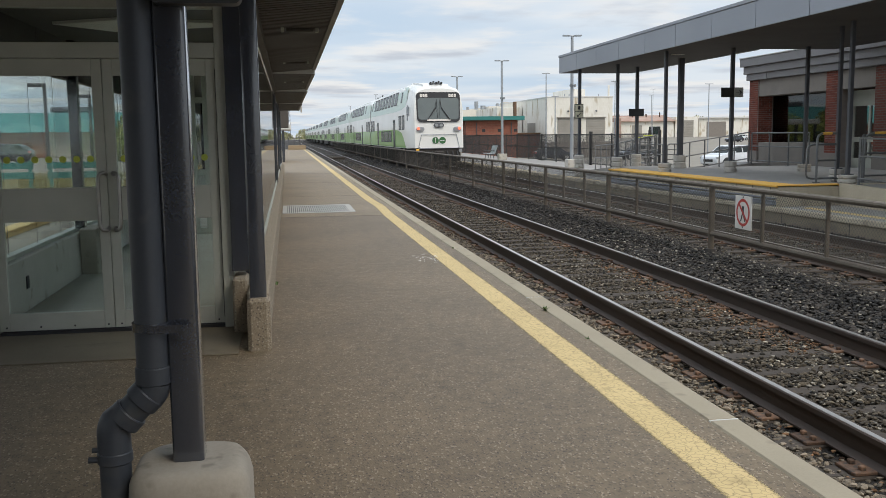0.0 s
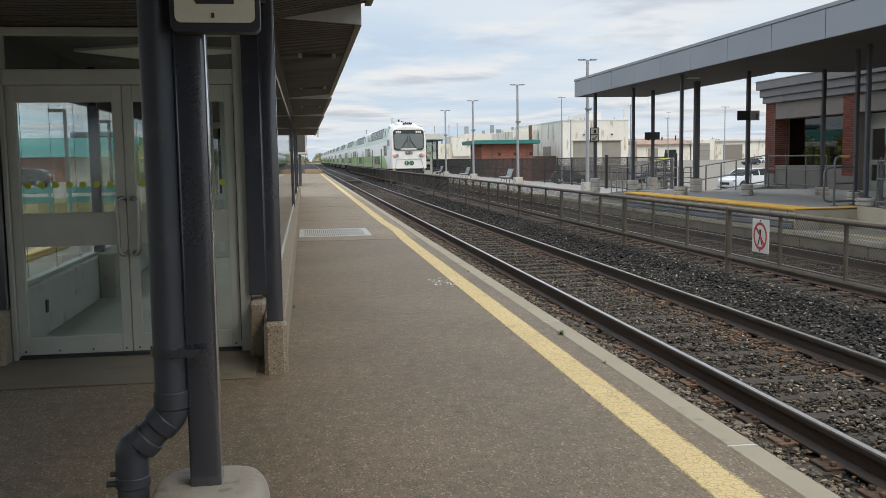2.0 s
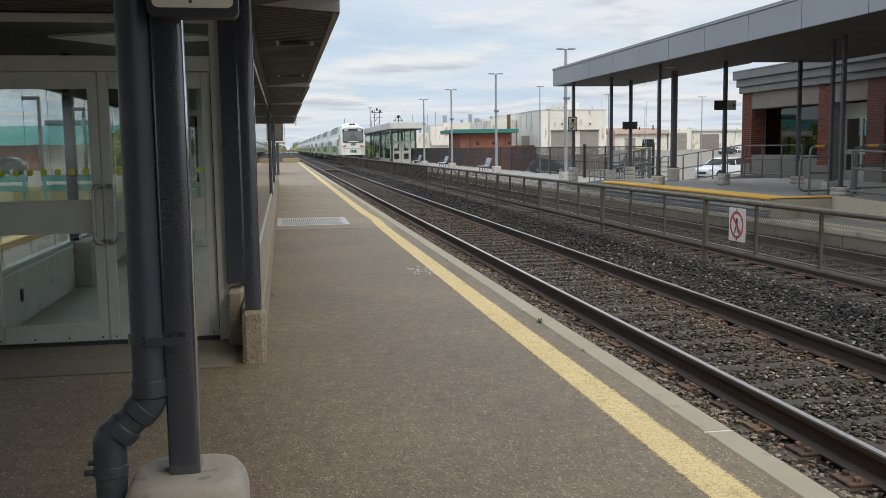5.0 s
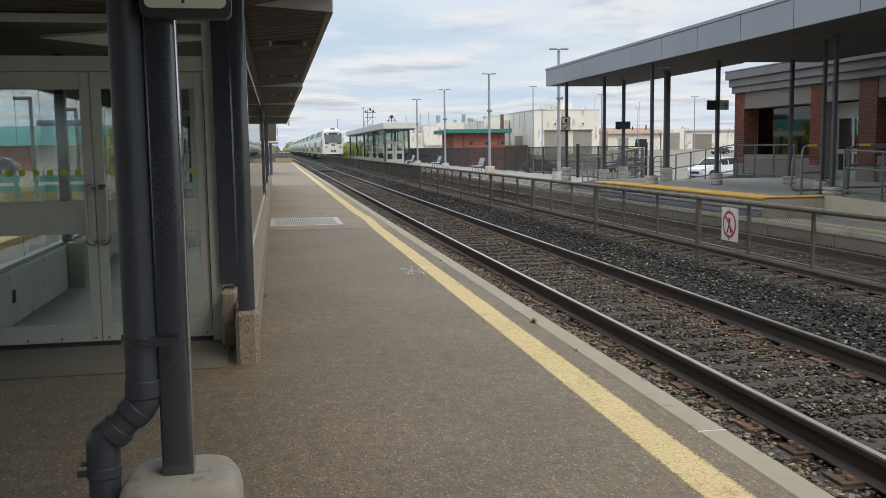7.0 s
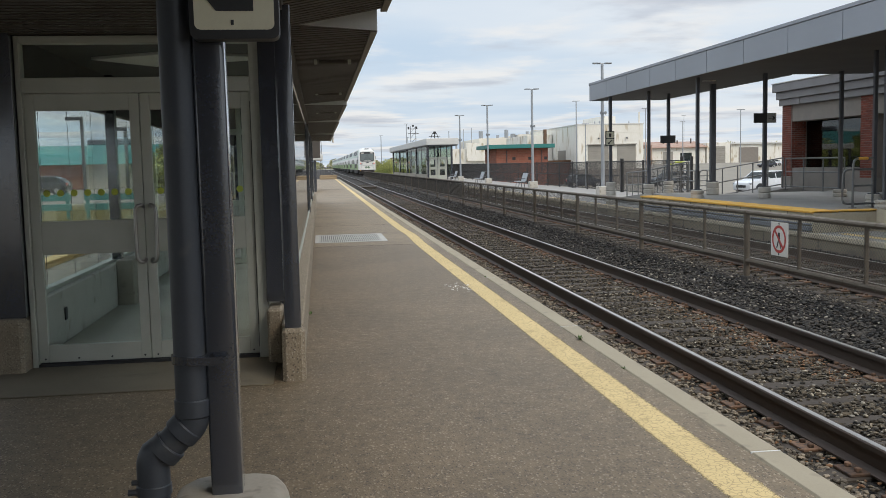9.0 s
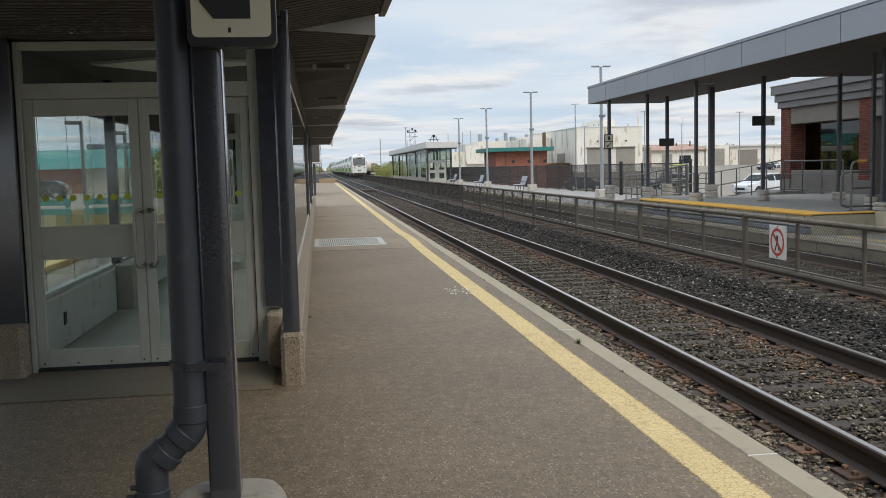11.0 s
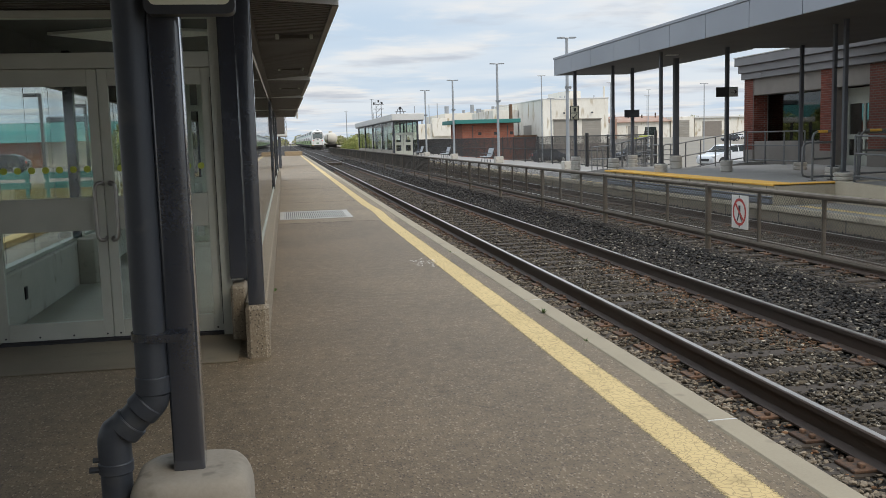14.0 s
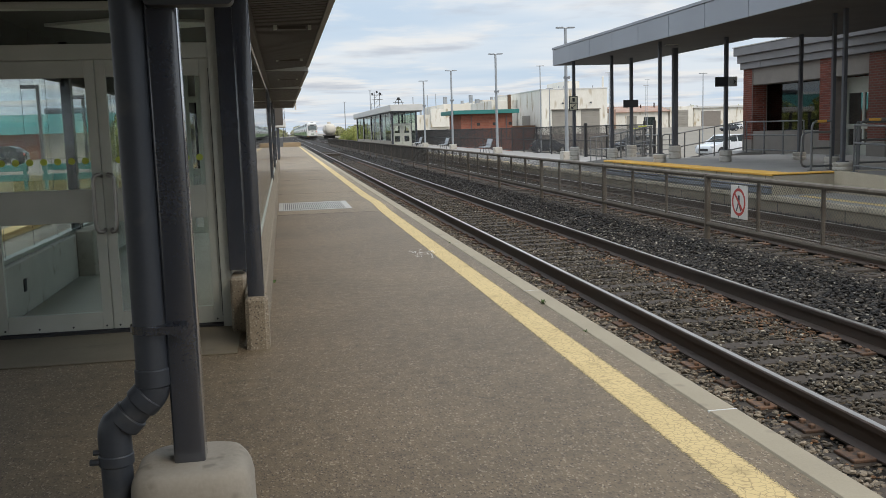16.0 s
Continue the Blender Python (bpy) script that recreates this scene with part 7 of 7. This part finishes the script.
beige_h = thing("factory", "long beige factory with roof stacks and vents", "factory")
dbox(30.5, 52, 175, 200, -1.32, 6.3, 0.02).make("wall", BEIGE, beige_h)
dbox(38, 46, 174, 199, 6.3, 6.9, 0.02).make("upper_storey", BEIGE, beige_h)
dbox(20, 30.4, 168, 190, -1.32, 4.3, 0.02).make("front_hall", WHITEWALL, beige_h)
dbox(26.8, 30.3, 167.5, 168.2, 2.0, 5.3, 0.02).make("bay", WHITEWALL, beige_h)
for k, (x, h, r_) in enumerate(((24.8, 3.6, 0.08), (27.6, 3.9, 0.07), (29.2, 4.1, 0.07), (31.0, 1.5, 0.42), (36.0, 1.7, 0.38), (37.3, 0.9, 0.5), (34.3, 0.7, 0.3), (40.1, 1.3, 0.3), (43.8, 1.0, 0.3), (26.2, 1.0, 0.2))):
    base_z = 4.25 if x < 30.4 else 6.2
    Mesh().tube([(x, 176, base_z), (x, 176, base_z + h)], r_, 10).make("chimney", LIGHT_POLE, beige_h, smooth=True)
dbox(41.2, 42.6, 174.2, 178, 6.9, 7.7, 0.05).make("roof_unit", TANK, beige_h)



def far_box(x0, x1, y0, y1, z0, z1):
    return dbox(x0 * 2.12, x1 * 2.12, y0, y1, z0, z1, 0.03)


low_h = thing("shed", "low white workshop with a rusty sheet roof and grey doors", "shed")
far_box(42.6, 51.1, 250, 266, -0.2, 4.6).make("wall", WHITEWALL, low_h)
Mesh().prism([(249.2, 4.6), (266.4, 4.6), (266.4, 6.3), (258, 6.5), (249.2, 4.8)], 92.0, 108.8, "x").make("roof", RUST_ROOF, low_h, "rusty sloping sheet roof")
far_box(45.2, 46.6, 249.9, 249.998, -0.1, 3.6).make("door", GREYDOOR, low_h, "grey shed door")
far_box(47.6, 49.2, 249.9, 249.998, 0.9, 3.2).make("window", GLASS_DARK, low_h)
for k in range(4):
    Mesh().tube([(93.8 + 4.1 * k, 255, 5.8), (93.8 + 4.1 * k, 255, 6.8 + 0.5 * (k % 2))], 0.2, 8).make("vent", RUST, low_h)
far_box(42.7, 43.5, 248.8, 249.996, -0.2, 5.6).make("porch", RUST_ROOF, low_h)
white_row = thing("shed", "white industrial shed with a wide dark grey door", "shed")
far_box(51.3, 54.6, 250, 262, -0.2, 5.9).make("wall", WHITEWALL, white_row)
drw = far_box(51.7, 53.9, 249.9, 249.998, -0.1, 4.9).make("door", GREYDOOR, white_row, "grey ribbed shed door")
for k in range(7):
    far_box(51.72, 53.88, 249.84, 249.898, 0.1 + 0.68 * k, 0.66 + 0.68 * k).make("slat", GREYDOOR, drw)
white_far = thing("shed", "white flat-roofed shed with one brown door", "shed")
far_box(54.9, 62.2, 251, 264, -0.2, 5.3).make("wall", WHITEWALL, white_far)
far_box(54.7, 62.5, 250.4, 264.4, 5.3, 5.8).make("roof", PALE, white_far)
far_box(56.0, 58.8, 250.93, 250.998, -0.1, 4.4).make("door", STUCCO, white_far)
for k, (x, y, pt) in enumerate(((104, 205, CAR_DARK), (110, 214, CAR_WHITE), (116, 207, CAR_DARK), (122, 215, CAR_DARK))):
    parked_car(x, y, 4 * k, pt, "parked car far back in front of the sheds", z=-1.3 + 1.4 * (y - 190) / 50)

# poles and masts
for x, y, h, r_ in ((25.5, 90.0, 7.6, 0.07), (33.4, 92.0, 6.9, 0.06), (39.9, 84.0, 6.2, 0.06), (28.2, 96, 5.6, 0.08), (58.4, 150, 8.0, 0.06), (62, 152, 9.0, 0.05), (47.5, 136, 6.6, 0.06), (18.0, 190, 10.0, 0.12), (24, 250, 9, 0.12), (14.4, 215, 8.5, 0.12), (52, 128, 7.0, 0.06)):
    po = thing("light_pole", "slim grey light pole in the distance", "pole", (x, y, -1.35))
    h += 1.3
    Mesh().tube([(0, 0, 0), (0, 0, h)], [r_, r_ * 0.7], 8).make("shaft", LIGHT_POLE, po)
    Mesh().tube([(-0.4, 0, h), (0.4, 0, h)], 0.05, 6).make("arm", LIGHT_POLE, po)
for x, y, h in ((1.0, 420, 24.0), (-2.6, 420, 18.0)):
    ms = thing("radio_mast", "slender lattice mast on the horizon", "mast", (x, y, -0.4))
    for dx in (-0.45, 0.45):
        Mesh().tube([(dx, 0, 0), (dx * 0.3, 0, h)], 0.10, 6).make("leg", COLGREY, ms)
    for k in range(12):
        Mesh().tube([(-0.4 + 0.02 * k, 0, h * k / 12), (0.4 - 0.02 * k, 0, h * (k + 1) / 12)], 0.05, 5).make("brace", COLGREY, ms)
    Mesh().tube([(-1.1, 0, h * 0.96), (1.1, 0, h * 0.96)], 0.12, 6).make("arm", COLGREY, ms)
gantry = thing("signal_mast", "slim dark lattice signal mast with small heads behind the shelter", "mast", (15.4, 151, -0.34))
for dx in (-0.42, 0.42):
    Mesh().tube([(dx, 0, 0), (dx, 0, 8.2)], 0.05, 6).make("leg", COLGREY, gantry)
for q in range(9):
    Mesh().tube([(-0.42, 0, 0.9 * q), (0.42, 0, 0.9 * q + 0.9)], 0.03, 5).make("brace", COLGREY, gantry)
for z in (7.0, 7.75):
    Mesh().tube([(-0.9, 0, z), (0.9, 0, z)], 0.05, 6).make("arm", COLGREY, gantry)
for dx, z in ((-0.75, 7.8), (0.0, 8.15), (0.55, 7.85)):
    dbox(dx - 0.13, dx + 0.13, -0.15, 0.15, z - 0.1, z + 0.28, 0.05).make("signal_head", FENCE_BLACK, gantry)
dome = thing("signal_mast", "short dark signal head over the shelter roof", "mast", (18.9, 151, -1.3))
Mesh().tube([(0, 0, 0), (0, 0, 7.9)], 0.08, 6).make("leg", COLGREY, dome)
Mesh().tube([(-0.7, 0, 6.9), (-0.35, 0, 7.9), (0.35, 0, 7.9), (0.7, 0, 6.9)], 0.06, 6).make("hood", FENCE_BLACK, dome)
dbox(-0.22, 0.22, -0.2, 0.2, 7.8, 8.25, 0.08).make("signal_head", FENCE_BLACK, dome)
Mesh().tube([(-0.9, 0, 7.45), (0.9, 0, 7.45)], 0.05, 6).make("arm", COLGREY, dome)

# tank wagons on the yard track
for k in range(2):
    tw = thing("tank_wagon", "cream rail tank wagon standing in the yard", "wagon", (12.5 + 0.9 * k, 246 + 17 * k, Z_RAIL), "tank wagons")
    rings = []
    for yy_, f in ((0, 0.25), (0.15, 0.6), (0.5, 0.88), (1.0, 1.0), (14, 1.0), (14.6, 0.8), (15, 0.25)):
        rings.append([(1.5 * f * math.cos(2 * math.pi * q / 20), yy_, 2.6 + 1.5 * f * math.sin(2 * math.pi * q / 20)) for q in range(20)])
    Mesh().loft(rings).make("tank", TANK, tw, smooth=True)
    Mesh().tube([(0, 7.5, 4.0), (0, 7.5, 4.6)], 0.5, 14).make("dome", TANK, tw)
    dbox(-1.4, 1.4, -0.6, 15.4, 0.85, 1.15, 0.03).make("frame", UNDER, tw)
    for y in (2, 13):
        dbox(-1.2, 1.2, y - 1.3, y + 1.3, 0.1, 0.85, 0.05).make("bogie", UNDER, tw)
    Mesh().tube([(-1.2, -0.5, 0.9), (-1.2, -0.5, 3.6)], 0.06, 6).make("ladder", UNDER, tw)


def leaves(name, label, spans, seed, category="bushes", size=1.0, leaf=None):
    """Many small leaf clumps filling a low, uneven mass."""
    r = np.random.RandomState(seed)
    vs, fs = [], []
    for x0, x1, y0, y1, h, cnt in spans:
        humps = [(r.uniform(x0, x1), r.uniform(y0, y1), r.uniform(0.55, 1.0) * h, r.uniform(0.5, 1.2) * h) for _ in range(max(5, int((x1 - x0) / (h * 0.8)) + 2))]
        for _ in range(cnt):
            hx, hy, hh, hr = humps[r.randint(len(humps))]
            d = r.normal(size=3)
            d /= np.linalg.norm(d)
            rad = r.uniform(0.6, 1.0)
            c = Vector((hx + d[0] * hr * rad * 0.7, hy + d[1] * hr * rad * 0.7, abs(d[2]) * hh * rad))
            s = size * r.uniform(0.10, 0.26) * (h / 4) ** 0.5
            n_ = Vector(r.normal(size=3)).normalized()
            a = n_.orthogonal().normalized()
            b = n_.cross(a)
            k = len(vs)
            vs += [tuple(c + a * s), tuple(c + b * s * 0.6), tuple(c - a * s), tuple(c - b * s * 0.6)]
            fs.append((k, k + 1, k + 2, k + 3))
    return tagged(raw_mesh(name, vs, fs, leaf or LEAF), label, category, "", "stuff")


leaves("bushes", "dense green and yellowing bushes beyond the shelter", [(10.6, 13.6, 152, 158, 2.7, 22000), (12, 15, 160, 170, 3.0, 16000)], 2, "bushes", 0.62)
leaves("tree_line", "distant line of autumn trees along the horizon", [(-80, -3, 500, 540, 9, 16000), (16, 60, 330, 360, 5.5, 14000), (60, 300, 430, 470, 11, 22000), (-3, 16, 560, 600, 7, 4000)], 8, "trees", 1.9, LEAF_AUTUMN)
leaves("trees", "green trees behind the white sheds", [(140, 175, 270, 285, 8.5, 9000)], 18, "trees", 1.4)
leaves("hedge_trees", "leafy green trees beside the car park", [(-12.6, -9.6, 74, 84, 4.0, 14000)], 31, "trees", 0.8)
leaves("lot_trees", "leafy trees at the back of the car park", [(-45, -40, 120, 126, 6.0, 9000)], 12, "trees")

# ---- car park behind the waiting room, seen through its glass ----
teal_h = thing("depot", "low brick depot with a teal metal roof and ridge vent", "building")
dbox(-32, -23.2, 96, 104, -0.1, 2.7, 0.02).make("wall", ORANGE, teal_h)
dbox(-23.2, -14, 96.5, 104, -0.1, 2.4, 0.02).make("wall", BEIGE, teal_h)
Mesh().prism([(94.8, 2.35), (106, 2.35), (104.5, 4.3), (98.5, 4.3)], -33, -12.5, "x").make("roof", TEAL, teal_h, "teal standing-seam roof")
for k in range(40):
    x = -33 + 0.52 * k
    Mesh().add([(x, 94.78, 2.38), (x + 0.08, 94.78, 2.38), (x + 0.08, 98.48, 4.33), (x, 98.48, 4.33)], [(0, 1, 2, 3)]).make("seam", TEAL, teal_h)
dbox(-23.5, -18.5, 99, 103, 4.3, 4.9, 0.15).make("ridge_vent", COLGREY, teal_h)
parked_car(-24.0, 82, 0, CAR_WHITE, "white parked car seen through the waiting room glass", z=-0.10)
parked_car(-21.6, 76, 0, CAR_DARK, "dark parked car seen through the waiting room glass", z=-0.10)
for x, y, h in ((-16.9, 70.0, 5.6), (-13.9, 70.0, 4.8)):
    po = thing("street_lamp", "dark lamp post in the car park", "lamp post", (x, y, -0.10))
    Mesh().tube([(0, 0, 0), (0, 0, h)], 0.12, 8).make("pole", COLGREY, po)
    dbox(-1.1, 0.1, -0.15, 0.15, h - 0.15, h + 0.1, 0.03).make("lamp_head", COLGREY, po)
gr = thing("fence", "teal-green plank fence along the car park", "fence", (0, 30, -0.1))
for x0, x1 in ((-8.9, -7.7), (-7.3, -5.6)):
    for z in (0.55, 0.85):
        dbox(x0, x1, -0.04, 0.04, z, z + 0.2, 0.01).make("plank", TEAL, gr)
    for x in (x0 + 0.1, x1 - 0.1):
        dbox(x - 0.05, x + 0.05, -0.03, 0.03, 0, 1.1, 0.01).make("post", TEAL, gr)


def grass_strip(spans, seed):
    """Dry grass blades in tufts."""
    r_ = np.random.RandomState(seed)
    vs, fs = [], []
    for x0, x1, y0, y1, h, cnt in spans:
        for _ in range(cnt):
            x, y = r_.uniform(x0, x1), r_.uniform(y0, y1)
            le, a = h * r_.uniform(0.4, 1.1), r_.uniform(0, 6.28)
            lx, ly = math.cos(a) * le * 0.35, math.sin(a) * le * 0.35
            k = len(vs)
            vs += [(x - 0.012, y, -0.11), (x + 0.012, y, -0.11), (x + lx, y + ly, -0.1 + le)]
            fs.append((k, k + 1, k + 2))
    return tagged(raw_mesh("grass", vs, fs, GRASS), "dry yellow-green grass beside the car park", "grass", "", "stuff")


grass_strip([(-13.0, -5.8, 26, 42, 0.45, 9000)], 21)


# bricks of the two piers beside the large window
full_brick = Mesh().box(-0.1025, 0.1025, -0.009, 0.009, -0.0325, 0.0325, 0.003).make("brick", BRICK_PIECE)
half_brick = Mesh().box(-0.046, 0.046, -0.009, 0.009, -0.0325, 0.0325, 0.003).make("brick", BRICK_PIECE)
full_me, half_me = full_brick.data, half_brick.data
bpy.data.objects.remove(full_brick)
bpy.data.objects.remove(half_brick)


def brick_face(pier, along, start, length, at):
    """Running bond over one upright face: along is 'y' for the track side, 'x' for the window reveal."""
    for c in range(34):
        z = 0.90 + 0.0378 + 0.0755 * c
        p = start + (0.0 if c % 2 else -0.1075)
        while p < start + length - 0.03:
            a, b = max(p, start), min(p + 0.215, start + length)
            me = full_me if b - a > 0.17 else half_me
            if b - a > 0.08:
                mid_ = (a + b) / 2
                ob = new("brick", me)
                ob.parent = pier
                ob.matrix_basis = pose(at, mid_, z, 0, 0, 90) if along == "y" else pose(mid_, at, z)
            p += 0.215


brick_face(pier_of[31.75], "y", 31.755, 0.645, HX - 0.002)
brick_face(pier_of[26.65], "y", 26.655, 0.745, HX - 0.002)
brick_face(pier_of[31.75], "x", HX + 0.02, 0.56, 31.748)


def motions():
    # the train gathers speed as it leaves
    rows = ((0.0, 50.7), (2.0, 73.3), (4.0, 96.9), (6.5, 127.5), (9.0, 160.2), (11.5, 195.8), (14.0, 231.8), (16.0, 261.5))
    walk(train, [(t, pose(8.2525, y_, Z_RAIL)) for t, y_ in rows])


motions()
